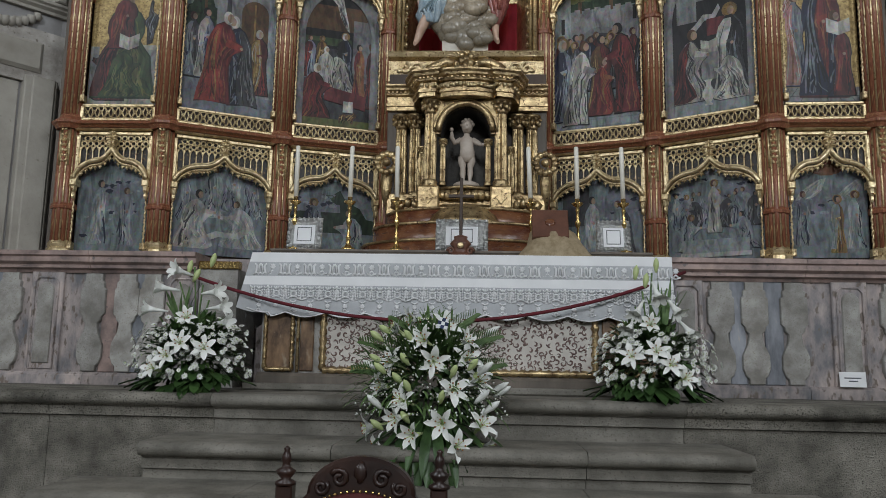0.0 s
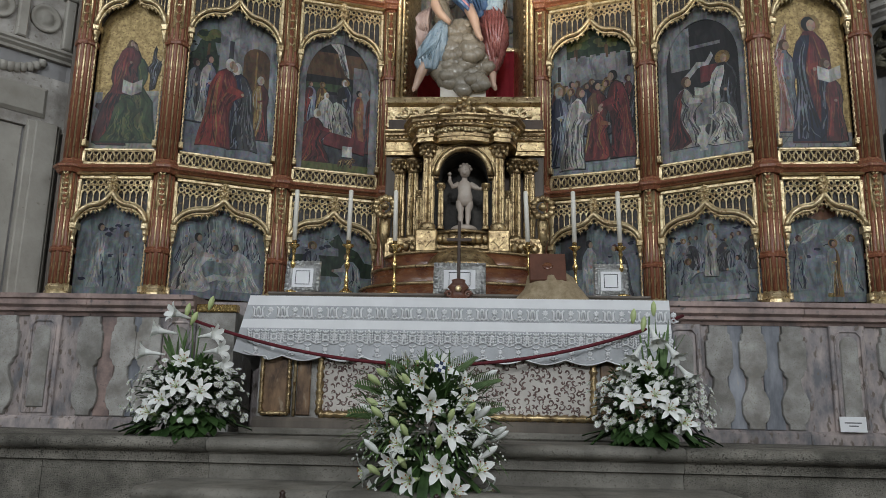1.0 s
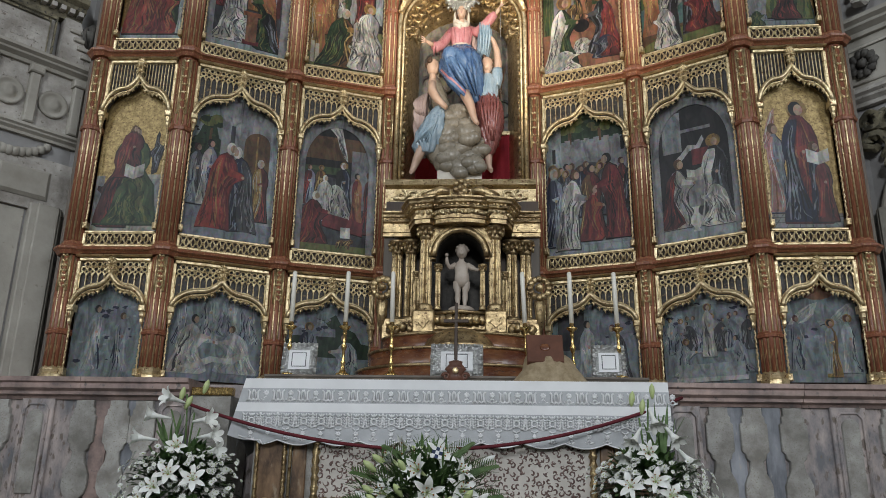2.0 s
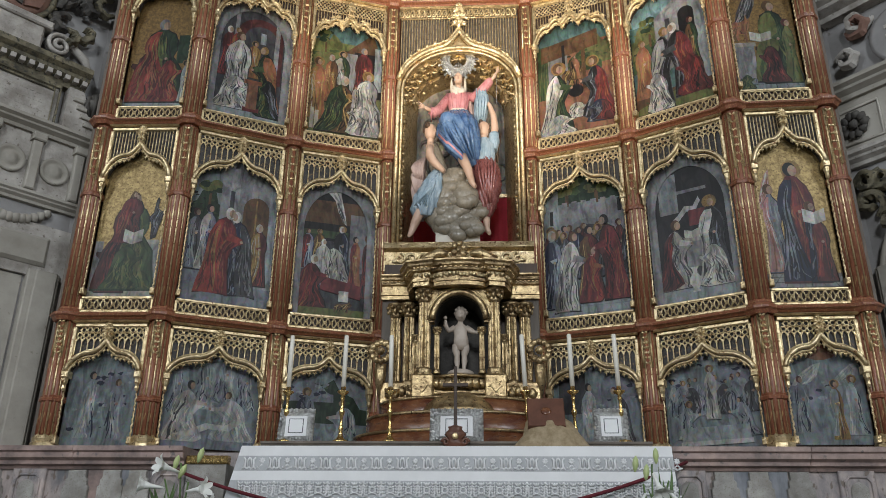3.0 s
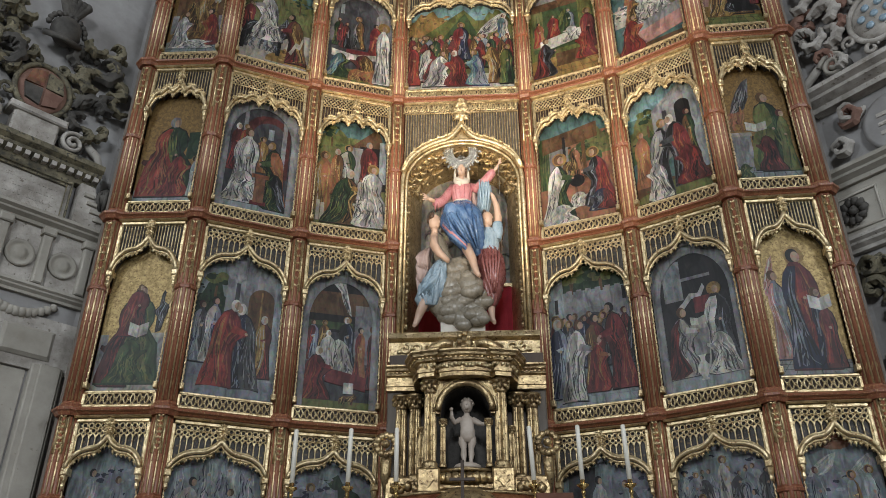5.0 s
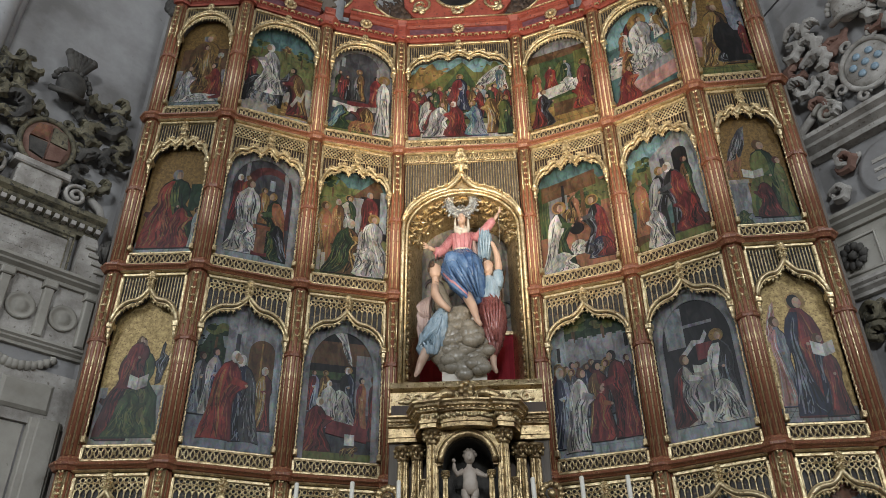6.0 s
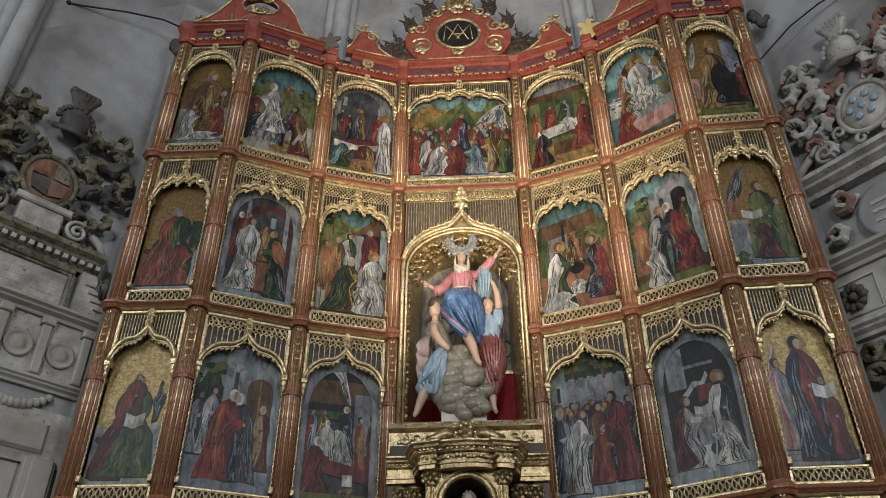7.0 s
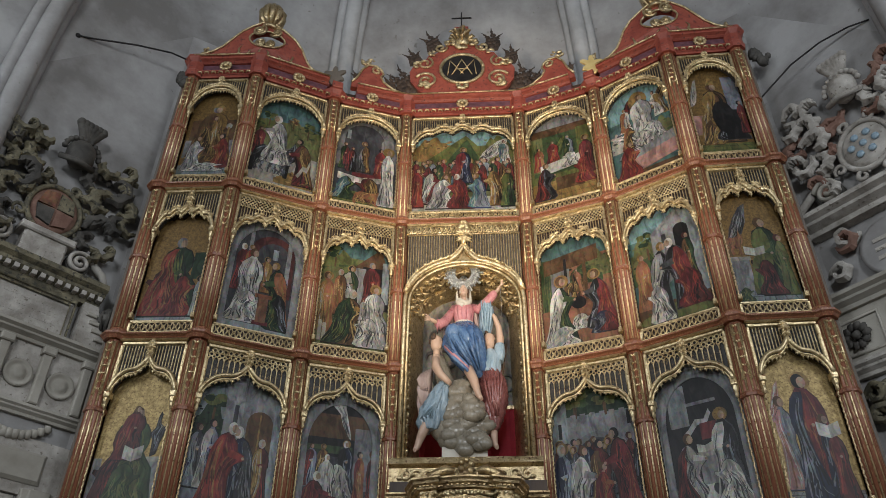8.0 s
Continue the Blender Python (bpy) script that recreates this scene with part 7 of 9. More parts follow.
# leaf ornaments on the joints, one gilded brighter to hold the light it catches
LIT_LEAF_GILT = material("lit_leaf_gilding", (0.80, 0.60, 0.24), (0.95, 0.76, 0.36), 0.4, 0.5, 6, 40, 0.1, 0.004)
for i, mat, lab in ((2, BOARD, "tarnished gilded leaf ornament on the cornice"), (5, LIT_LEAF_GILT, "gilded leaf ornament on the cornice, coloured bright for caught light")):
    bm = bm_new()
    leaf = []
    for j in range(33):
        a = -2.5 + 5.0 * j / 32
        r = 0.125 + 0.045 * math.cos(a * 5.6)
        leaf.append((r * math.sin(a), 0.19 + r * 1.08 * math.cos(a)))
    slab(bm, leaf[::-1] + [(-0.03, 0.0), (0.03, 0.0)], -0.015, 0.015, 0, 0.008)
    solid("leaf_ornament", bm, mat, lab, "ornament", Matrix.Translation(joint_matrix(i, TIER[4] + 0.2).translation + Vector((0, -0.13, 0))) @ Matrix.Scale(0.98, 4))
    bm = bm_new()
    bevbox(bm, -0.07, 0.07, -0.06, 0.06, 0.0, 0.11, 0.012)
    part("ornament_block", bm, BRIGHT_RED, ALTARPIECE, "", joint_matrix(i, TIER[4] + 0.12) @ Matrix.Translation((0, -0.12, 0)))


# ---------------------------------------------------------------- the tabernacle behind the altar
TAB = thing("tabernacle", "gilded wooden tabernacle temple with fluted columns on jasper steps", "tabernacle", Matrix.Translation((0.02, 6.95, 0)))


def column(h, r, n=14):
    """A fluted gilded column with a base and a leafy capital."""
    bm = bm_new()
    rings = []
    for z, rr in ((0.09 * h, r * 0.95), (0.4 * h, r), (0.84 * h, r * 0.86)):
        rings.append([bm.verts.new((rr * (1 if j % 2 else 0.84) * math.cos(math.pi * j / n), rr * (1 if j % 2 else 0.84) * math.sin(math.pi * j / n), z)) for j in range(2 * n)])
    for a, b in zip(rings, rings[1:]):
        for j in range(2 * n):
            face(bm, (a[j], a[(j + 1) % (2 * n)], b[(j + 1) % (2 * n)], b[j]))
    shaft = mesh_of("shaft", bm, TAB_GOLD)
    bm = bm_new()
    lathe(bm, [(r * 1.4, 0), (r * 1.4, 0.02 * h), (r * 1.15, 0.04 * h), (r * 1.25, 0.06 * h), (r, 0.09 * h)], 12)
    base = mesh_of("column_base", bm, TAB_GOLD)
    bm = bm_new()
    lathe(bm, [(r * 0.9, 0.83 * h), (r * 1.0, 0.85 * h), (r * 0.95, 0.88 * h), (r * 1.25, 0.96 * h), (r * 1.5, 0.97 * h), (r * 1.5, h)], 12)
    for j in range(8):
        a = 2 * math.pi * j / 8
        ball(bm, (r * 1.15 * math.cos(a), r * 1.15 * math.sin(a), 0.9 * h), r * 0.38, 5, s=(1, 1, 1.4), rough=0.5)
        ball(bm, (r * 1.4 * math.cos(a + 0.4), r * 1.4 * math.sin(a + 0.4), 0.945 * h), r * 0.3, 5, rough=0.5)
    return shaft, base, mesh_of("capital", bm, TAB_GOLD)


big, small = column(0.8, 0.058), column(0.42, 0.026)
for x, y, z, kit in ((-0.31, -0.24, 3.1, big), (0.31, -0.24, 3.1, big), (-0.47, 0.05, 3.05, big), (0.47, 0.05, 3.05, big), (-0.6, 0.07, 3.05, big), (0.6, 0.07, 3.05, big), (-0.2, -0.2, 3.13, small), (0.2, -0.2, 3.13, small), (-0.4, -0.06, 3.1, small), (0.4, -0.06, 3.1, small)):
    m = Matrix.Translation((x, y, z))
    c = part("column", kit[0], None, TAB, "fluted gilded column", m)
    part("column_base", kit[1], None, c)
    part("capital", kit[2], None, c)["kind"] = "stuff"
# jasper steps, curved out towards the altar
for z0, z1, hw, d in ((2.44, 2.6, 0.92, 0.62), (2.6, 2.76, 0.82, 0.52), (2.76, 2.9, 0.7, 0.42)):
    bm = bm_new()
    out = [(-hw, 0.4)] + [(hw * math.cos(math.pi + math.pi * j / 18), d * math.sin(math.pi + math.pi * j / 18)) for j in range(19)] + [(hw, 0.4)]
    lo, hi = [bm.verts.new((x, y, z0)) for x, y in out], [bm.verts.new((x, y, z1 - 0.02)) for x, y in out]
    for j in range(len(out) - 1):
        face(bm, (lo[j], lo[j + 1], hi[j + 1], hi[j]), 0, True)
    face(bm, hi)
    s = part("jasper_step", bm, JASPER, TAB, "brown-red jasper step")
    bm = bm_new()
    tube(bm, [(x, y, z1 - 0.01) for x, y in out[1:-1]], 0.014, 6)
    part("gilded_edge", bm, TAB_GOLD, s)
# pedestal zone
bm = bm_new()
for x0, x1, y0 in ((-0.41, -0.22, -0.34), (0.22, 0.41, -0.34), (-0.72, -0.41, -0.02), (0.41, 0.72, -0.02)):
    bevbox(bm, x0, x1, y0, 0.3, 2.9, 3.1, 0.012)
box(bm, -0.3, 0.3, -0.2, 0.3, 2.88, 3.12)
part("pedestal", bm, TAB_GOLD, TAB)
for x in (-0.315, 0.315):
    bm = bm_new()
    slab(bm, [(x - 0.05, 3.0), (x, 2.94), (x + 0.05, 3.0), (x, 3.06)], -0.36, -0.34)
    part("lozenge", bm, TAB_GOLD, TAB)
for s in (-1, 1):
    bm = bm_new()
    for j in range(4):
        ball(bm, (s * (0.46 + 0.06 * j), -0.03, 3.0 + 0.015 * math.sin(j * 2)), 0.04, 6, s=(1, 0.6, 1.2), rough=0.7)
    part("carved_relief", bm, TAB_GOLD, TAB)
bm = bm_new()
for j in range(8):
    x = -0.2 + 0.4 * j / 7
    ball(bm, (x, -0.22 - 0.04 * math.cos(x * 7), 3.04), 0.045, 6, s=(1, 0.6, 1), rough=0.8)
tube(bm, [(-0.24, -0.2, 3.1), (0, -0.26, 3.11), (0.24, -0.2, 3.1)], 0.018, 6)
tube(bm, [(-0.24, -0.2, 2.94), (0, -0.27, 2.94), (0.24, -0.2, 2.94)], 0.018, 6)
part("carved_band", bm, TAB_GOLD, TAB)
# domed door below
bm = bm_new()
lathe(bm, [(0.3, 2.6), (0.3, 2.72), (0.33, 2.74), (0.34, 2.77), (0.31, 2.79), (0.29, 2.83), (0.24, 2.88), (0.15, 2.92), (0.02, 2.93)], 20, at=(0, -0.3, 0), sy=0.8)
part("dome", bm, TAB_GOLD, TAB, "gilded low dome")
bm = bm_new()
tube(bm, arc(0, 2.76, 0.335, 180, 360, 16, -0.3), 0.012, 5)
part("dome_roll", bm, TAB_GOLD, TAB)
# niche with arch; the shell's dark colour holds the shade inside
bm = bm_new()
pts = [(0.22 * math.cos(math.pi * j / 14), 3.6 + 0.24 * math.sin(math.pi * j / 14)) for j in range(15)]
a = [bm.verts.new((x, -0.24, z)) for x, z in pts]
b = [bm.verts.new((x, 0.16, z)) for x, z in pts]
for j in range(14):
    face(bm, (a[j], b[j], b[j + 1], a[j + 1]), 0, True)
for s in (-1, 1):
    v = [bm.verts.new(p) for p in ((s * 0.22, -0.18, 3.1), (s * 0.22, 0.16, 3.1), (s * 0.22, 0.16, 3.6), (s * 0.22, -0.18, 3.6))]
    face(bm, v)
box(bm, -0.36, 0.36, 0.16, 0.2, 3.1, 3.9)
part("niche_shell", bm, DARK_STUCCO_SHADE, TAB, "niche shell coloured dark for its shade")
bm = bm_new()
out = [(-0.34, 3.58), (-0.22, 3.58)] + [(0.22 * math.cos(math.pi - math.pi * j / 14), 3.6 + 0.24 * math.sin(math.pi * j / 14)) for j in range(15)] + [(0.22, 3.58), (0.34, 3.58), (0.34, 3.93), (-0.34, 3.93)]
n = len(out)
f, k = [bm.verts.new((x, -0.25 - 0.05 * (1 - (x / 0.34) ** 2), z)) for x, z in out], [bm.verts.new((x, -0.18, z)) for x, z in out]
for j in range(n):
    face(bm, (f[j], k[j], k[(j + 1) % n], f[(j + 1) % n]))
bmesh.ops.triangle_fill(bm, use_beauty=True, edges=[e for e in bm.edges if e.verts[0] in f and e.verts[1] in f])
part("arch_front", bm, TAB_GOLD, TAB)
bm = bm_new()
tube(bm, [(0.235 * math.cos(math.pi * j / 16), -0.29, 3.6 + 0.255 * math.sin(math.pi * j / 16)) for j in range(17)], 0.026, 7)
tube(bm, [(0.275 * math.cos(math.pi * j / 16), -0.28, 3.6 + 0.295 * math.sin(math.pi * j / 16)) for j in range(17)], 0.012, 5)
part("arch_roll", bm, TAB_GOLD, TAB)
# entablatures
def sweep_plan(bm, path, prof):
    """A moulding that follows a path in plan; prof lists (projection, z)."""
    rings = []
    for i, (x, y) in enumerate(path):
        ax, ay = path[max(0, i - 1)]
        bx, by = path[min(len(path) - 1, i + 1)]
        d0 = Vector((x - ax, y - ay)).normalized() if i else Vector((bx - x, by - y)).normalized()
        d1 = Vector((bx - x, by - y)).normalized() if i < len(path) - 1 else d0
        n0, n1 = Vector((d0.y, -d0.x)), Vector((d1.y, -d1.x))
        nn = (n0 + n1).normalized()
        k = 1 / max(0.5, nn.dot(n0))
        rings.append([bm.verts.new((x + nn.x * k * o, y + nn.y * k * o, z)) for o, z in prof])
    for a, b in zip(rings, rings[1:]):
        for q in range(len(prof) - 1):
            face(bm, (a[q], b[q], b[q + 1], a[q + 1]))


FRONT = [(0.24 * math.sin(a), -0.31 - 0.09 * math.cos(a * 1.0)) for a in [-math.pi / 2 + math.pi * j / 8 for j in range(9)]]
OUTLINE = [(-0.74, 0.02), (-0.47, 0.02), (-0.47, -0.16), (-0.41, -0.34), (-0.27, -0.38), *FRONT, (0.27, -0.38), (0.41, -0.34), (0.47, -0.16), (0.47, 0.02), (0.74, 0.02)]
for name, prof in (("architrave", [(-0.25, 3.89), (0.0, 3.89), (0.0, 3.925), (0.012, 3.93), (0.012, 3.955), (-0.01, 3.96)]), ("frieze_band", [(-0.01, 3.955), (-0.01, 4.03)]), ("cornice", [(-0.01, 4.02), (0.02, 4.03), (0.025, 4.05), (0.06, 4.065), (0.065, 4.085), (0.085, 4.1), (0.085, 4.115), (-0.2, 4.14)])):
    bm = bm_new()
    sweep_plan(bm, OUTLINE, prof)
    part(name, bm, TAB_GOLD, TAB)
bm = bm_new()
for (x0, y0), (x1, y1) in zip(OUTLINE, OUTLINE[1:]):
    d = Vector((x1 - x0, y1 - y0))
    m = max(1, int(d.length / 0.036))
    for q in range(m):
        f = (q + 0.5) / m
        x, y = x0 + d.x * f + d.y / d.length * 0.03, y0 + d.y * f - d.x / d.length * 0.03
        box(bm, x - 0.009, x + 0.009, y - 0.012, y + 0.012, 4.045, 4.07)
part("dentil_row", bm, TAB_GOLD, TAB)["kind"] = "stuff"
bm = bm_new()
rnd = random.Random(77)
for (x0, y0), (x1, y1) in zip(OUTLINE[3:-3], OUTLINE[4:-2]):
    for q in range(3):
        f = (q + 0.5) / 3
        ball(bm, (x0 + (x1 - x0) * f, y0 + (y1 - y0) * f - 0.004, 3.992 + rnd.uniform(-0.01, 0.01)), 0.02, 5, s=(1, 0.6, 1), rough=0.8)
part("frieze_carving", bm, GOLD, TAB)["kind"] = "stuff"
for s in (-1, 1):
    bm = bm_new()
    tube(bm, [(s * 0.36, -0.3, 4.12), (s * 0.28, -0.32, 4.17), (s * 0.18, -0.33, 4.21), (s * 0.1, -0.33, 4.2)], [0.04, 0.05, 0.05, 0.035], 8)
    part("scroll_pediment", bm, TAB_GOLD, TAB)
bm = bm_new()
for j in range(10):
    ball(bm, (0.05 * math.sin(j * 2.1), -0.32, 4.13 + 0.02 * j), 0.045 - 0.002 * j, 6, s=(1, 0.7, 1), rough=0.7)
part("foliage_knot", bm, TAB_GOLD, TAB)
bm = bm_new()
box(bm, -0.74, 0.74, 0.18, 0.3, 2.6, 4.3)
part("back_board", bm, DARKWOOD, TAB)
for s in (-1, 1):
    bm = bm_new()
    bevbox(bm, s * 0.665 - 0.07, s * 0.665 + 0.07, 0.06, 0.2, 3.06, 3.9, 0.01)
    part("panelled_pier", bm, BOARD, TAB, "grey-brown panelled pier")
    bm = bm_new()
    for j in range(12):
        a = 2 * math.pi * j / 12
        ball(bm, (s * 0.71 + 0.085 * math.cos(a), -0.1, 3.36 + 0.085 * math.sin(a)), 0.034, 6, s=(1, 0.6, 1), rough=0.4)
    ball(bm, (s * 0.71, -0.12, 3.36), 0.04, 8)
    tube(bm, [(s * 0.71, -0.05, 3.26), (s * 0.72, 0.0, 3.1), (s * 0.7, 0.04, 2.9)], [0.05, 0.045, 0.02], 7)
    part("gilded_flower", bm, TAB_GOLD, TAB)

bm = bm_new()
lathe(bm, [(0.13, 3.12), (0.13, 3.16), (0.09, 3.18)], 12)
for s in (-1, 1):
    tube(bm, [(s * 0.035, -0.02, 3.18), (s * 0.033, 0, 3.21), (s * 0.038, 0.005, 3.27), (s * 0.036, -0.01, 3.32), (s * 0.043, 0, 3.38), (s * 0.04, 0, 3.43)], [0.02, 0.018, 0.03, 0.026, 0.044, 0.045], 12)
    ball(bm, (s * 0.036, -0.035, 3.185), 0.02, 8, s=(0.9, 1.5, 0.7))
tube(bm, [(0, 0, 3.38), (0.004, -0.008, 3.43), (0.004, -0.012, 3.48), (0, 0, 3.53), (-0.004, 0, 3.58), (-0.004, 0, 3.62), (-0.004, 0, 3.645), (-0.002, 0, 3.68)], [0.06, 0.075, 0.074, 0.066, 0.072, 0.062, 0.03, 0.026], 14, flat=0.72)
tube(bm, [(-0.06, 0, 3.605), (-0.125, -0.01, 3.575), (-0.15, -0.05, 3.62), (-0.15, -0.06, 3.67)], [0.03, 0.028, 0.022, 0.014], 9)
tube(bm, [(0.055, 0, 3.605), (0.11, -0.01, 3.57), (0.15, -0.06, 3.54)], [0.03, 0.028, 0.015], 9)
ball(bm, (-0.152, -0.065, 3.69), 0.02, 8), ball(bm, (0.16, -0.07, 3.54), 0.02, 8)
ball(bm, (0, -0.012, 3.735), 0.062, 14, s=(0.92, 0.95, 1.12))
ball(bm, (0, -0.055, 3.712), 0.026, 9), ball(bm, (0, -0.075, 3.735), 0.009, 6, s=(0.8, 1, 1.5))
for j in range(18):
    a, e = j * 2.4, 0.2 + 1.2 * (j % 9) / 9
    ball(bm, (0.056 * math.cos(a) * math.cos(e), 0.0 + 0.056 * abs(math.sin(a)) * math.cos(e), 3.745 + 0.062 * math.sin(e)), 0.022, 7, rough=0.2)
solid("small_statue", bm, material("dull_flesh_polychrome", (0.40, 0.33, 0.27), (0.50, 0.43, 0.36), 0.5, 0, 9, 40, 0.1), "small pale painted wooden statue of a standing child", "statue", Matrix.Translation((0.03, 6.82, 3.12)) @ Matrix.Diagonal((0.9, 0.9, 0.92, 1)) @ Matrix.Translation((0, 0, -3.12)))

# ---------------------------------------------------------------- the altar and what stands on it
ALTAR = thing("altar", "painted altar block with gilded frames and an arabesque front panel", "altar", Matrix.Translation((0, 5.75, 1.42)))
bm = bm_new()
bevbox(bm, -1.45, 1.45, 0.06, 0.72, 0.0, 0.93, 0.01)
part("body", bm, BUFF, ALTAR)
bm = bm_new()
run(bm, [(0.1, 0), (-0.01, 0), (-0.01, 0.05), (0.02, 0.075), (0.1, 0.075)], -1.46, 1.46)
part("base_moulding", bm, BOARD, ALTAR)
bm = bm_new()
box(bm, -1.49, 1.49, 0.0, 0.74, 0.905, 0.945)
part("table_slab", bm, ASHLAR, ALTAR)


def framed(x0, x1, mat, name, r, label):
    bm = bm_new()
    box(bm, x0, x1, 0.03, 0.07, 0.09, 0.9)
    p = part(name, bm, mat, ALTAR, label)
    bm = bm_new()
    for a, b in (((x0, 0.1), (x1, 0.1)), ((x1, 0.1), (x1, 0.9)), ((x0, 0.9), (x0, 0.1))):
        n = int(math.hypot(b[0] - a[0], b[1] - a[1]) / 0.022)
        tube(bm, [(a[0] + (b[0] - a[0]) * j / n, 0.02 + 0.006 * math.sin(j * 2.2), a[1] + (b[1] - a[1]) * j / n) for j in range(n + 1)], [r * (1 + 0.3 * math.sin(j * 2.2)) for j in range(n + 1)], 6)
    part("gilded_frame", bm, TAB_GOLD, p)
    return p


MARBLED = material("brown_veined_marbling", (0.06, 0.035, 0.022), (0.27, 0.165, 0.09), 0.4, 0, 7, 9, 0.05, 0.003, stretch=(1.6, 1, 0.7), c3=(0.32, 0.25, 0.17), spots=0.02)
for s in (-1, 1):
    framed(*sorted((s * 1.41, s * 1.21)), MARBLED, "marbled_panel", 0.016, "brown veined marbled panel")
    bm = bm_new()
    bevbox(bm, *sorted((s * 1.155, s * 1.055)), 0.04, 0.07, 0.09, 0.9, 0.006)
    part("narrow_panel", bm, MARBLED, ALTAR, "brown veined marbled panel")
    bm = bm_new()
    tube(bm, [(s * 1.172, 0.04, 0.08), (s * 1.172, 0.04, 0.9)], 0.012, 6)
    part("gilded_rod", bm, GOLD, ALTAR)
fr = framed(-0.98, 1.0, SCAGLIOLA, "front_panel", 0.026, "cream panel with brown arabesques")
rnd = random.Random(11)
bm = bm_new()
for ix in range(46):
    for iz in range(18):
        x, z = -0.93 + 0.0415 * ix + rnd.uniform(-0.014, 0.014), 0.14 + 0.043 * iz + rnd.uniform(-0.014, 0.014)
        f = 1 if (ix + iz) % 2 else -1
        tube(bm, spiral(x, z, rnd.uniform(0.014, 0.03), 0.004, rnd.uniform(0, 6), rnd.uniform(0.4, 1.1), 7, 0.028, f), [0.0015 + 0.005 * math.sin(q / 7 * math.pi) for q in range(8)], 4, flat=0.25)
part("arabesque", bm, MAUVEBROWN, fr, "brown painted scrolls")["kind"] = "stuff"

# the cloth
CLOTH = thing("altar_cloth", "white linen altar cloth with two lace bands and a scalloped hem", "cloth", Matrix.Translation((0, 5.75, 1.42)))


def sheet(name, z_of, z1, mat, y, x0=-1.53, x1=1.55, n=124, skew=0.28):
    bm = bm_new()
    cols = []
    for j in range(n + 1):
        s = j / n
        x = x0 + (x1 - x0) * s
        zl = z_of(x)
        col = []
        for q in range(4):
            z = zl + (z1 - zl) * q / 3
            drop = (0.95 - z) / 0.45
            col.append(bm.verts.new((x * (1 + 0.012 * drop) - skew * drop * max(0, -x - 1.2), y - drop * (0.008 + 0.007 * math.sin(x * 9.0) + 0.004 * math.sin(x * 23)), z)))
        cols.append(col)
    for a, b in zip(cols, cols[1:]):
        for q in range(3):
            face(bm, (a[q], b[q], b[q + 1], a[q + 1]), 0, True)
    return part(name, bm, mat, CLOTH)


bm = bm_new()
box(bm, -1.53, 1.55, -0.015, 0.75, 0.946, 0.956)
part("cloth_top", bm, LINEN, CLOTH)
sheet("linen_edge", lambda x: 0.885, 0.955, LINEN, -0.016)
sheet("lace_band", lambda x: 0.78, 0.885, NET, -0.016)
sheet("linen_band", lambda x: 0.715, 0.78, LINEN, -0.016)
hem = lambda x: 0.515 - 0.035 * abs(math.sin((x + 1.53) * math.pi / 0.29)) + 0.03 * (abs(x) > 1.35)
sheet("lace_hem", hem, 0.715, NET, -0.016)
bm = bm_new()
tube(bm, [(x * (1 + 0.012), -0.03 - 0.008 * math.sin(x * 9.0), hem(x)) for x in [-1.53 + 3.08 * j / 150 for j in range(151)]], 0.005, 4)
part("hem_edge", bm, LINEN, CLOTH)
for s, x in ((-1, -1.53), (1, 1.55)):
    bm = bm_new()
    rows = []
    for q in range(5):
        z = 0.955 - 0.5 * q / 4
        rows.append([bm.verts.new((x + s * (0.03 * q / 4 + 0.012 * math.sin(t * 2.1)), -0.016 + 0.76 * t / 8 * (1 - 0.03 * q), z + 0.05 * (q / 4) * math.sin(t * 1.2))) for t in range(9)])
    for a, b in zip(rows, rows[1:]):
        for t in range(8):
            face(bm, (a[t], a[t + 1], b[t + 1], b[t]), 0, True)
    part("cloth_side", bm, NET, CLOTH)
bm = bm_new()
for s in (-1, 1):
    tube(bm, [(s * 0.05, 0, 0.0), (s * 0.032, 0, 0.02), (s * 0.03, 0, 0.07), (s * 0.045, 0, 0.085)], [0.006, 0.01, 0.009, 0.006], 4, flat=0.14)
    tube(bm, [(s * 0.03, 0, 0.02), (s * 0.014, 0, 0.005), (0, 0, 0.02)], 0.0075, 4, flat=0.14)
    tube(bm, [(s * 0.013, 0, 0.015), (s * 0.013, 0, 0.065), (0, 0, 0.085)], 0.0075, 4, flat=0.14)
motif_a = mesh_of("lace_motif", bm, LINEN)
bm = bm_new()
for j in range(8):
    a = math.pi * j / 4
    tube(bm, [(0, 0, 0.062), (0.011 * math.cos(a), 0, 0.062 + 0.011 * math.sin(a)), (0.022 * math.cos(a), 0, 0.062 + 0.022 * math.sin(a))], [0.004, 0.009, 0.003], 4, flat=0.14)
for s in (-1, 1):
    tube(bm, [(0, 0, 0.035), (s * 0.018, 0, 0.022), (0, 0, 0.005), (s * 0.035, 0, 0.018)], 0.0065, 4, flat=0.14)
motif_b = mesh_of("lace_motif", bm, LINEN)
bm = bm_new()
tube(bm, arc(0, 0.095, 0.026, 0, 330, 11), 0.009, 4, True, flat=0.14)
for s in (-1, 1):
    for j in range(5):
        z = 0.04 + 0.026 * j
        tube(bm, [(s * (0.05 + 0.008 * math.sin(j)), 0, z), (s * (0.062 + 0.005 * j), 0, z + 0.012), (s * (0.07 + 0.004 * j), 0, z + 0.03)], [0.004, 0.011, 0.004], 4, flat=0.14)
        tube(bm, [(s * 0.055, 0, z), (s * 0.042, 0, z + 0.022)], [0.009, 0.004], 4, flat=0.14)
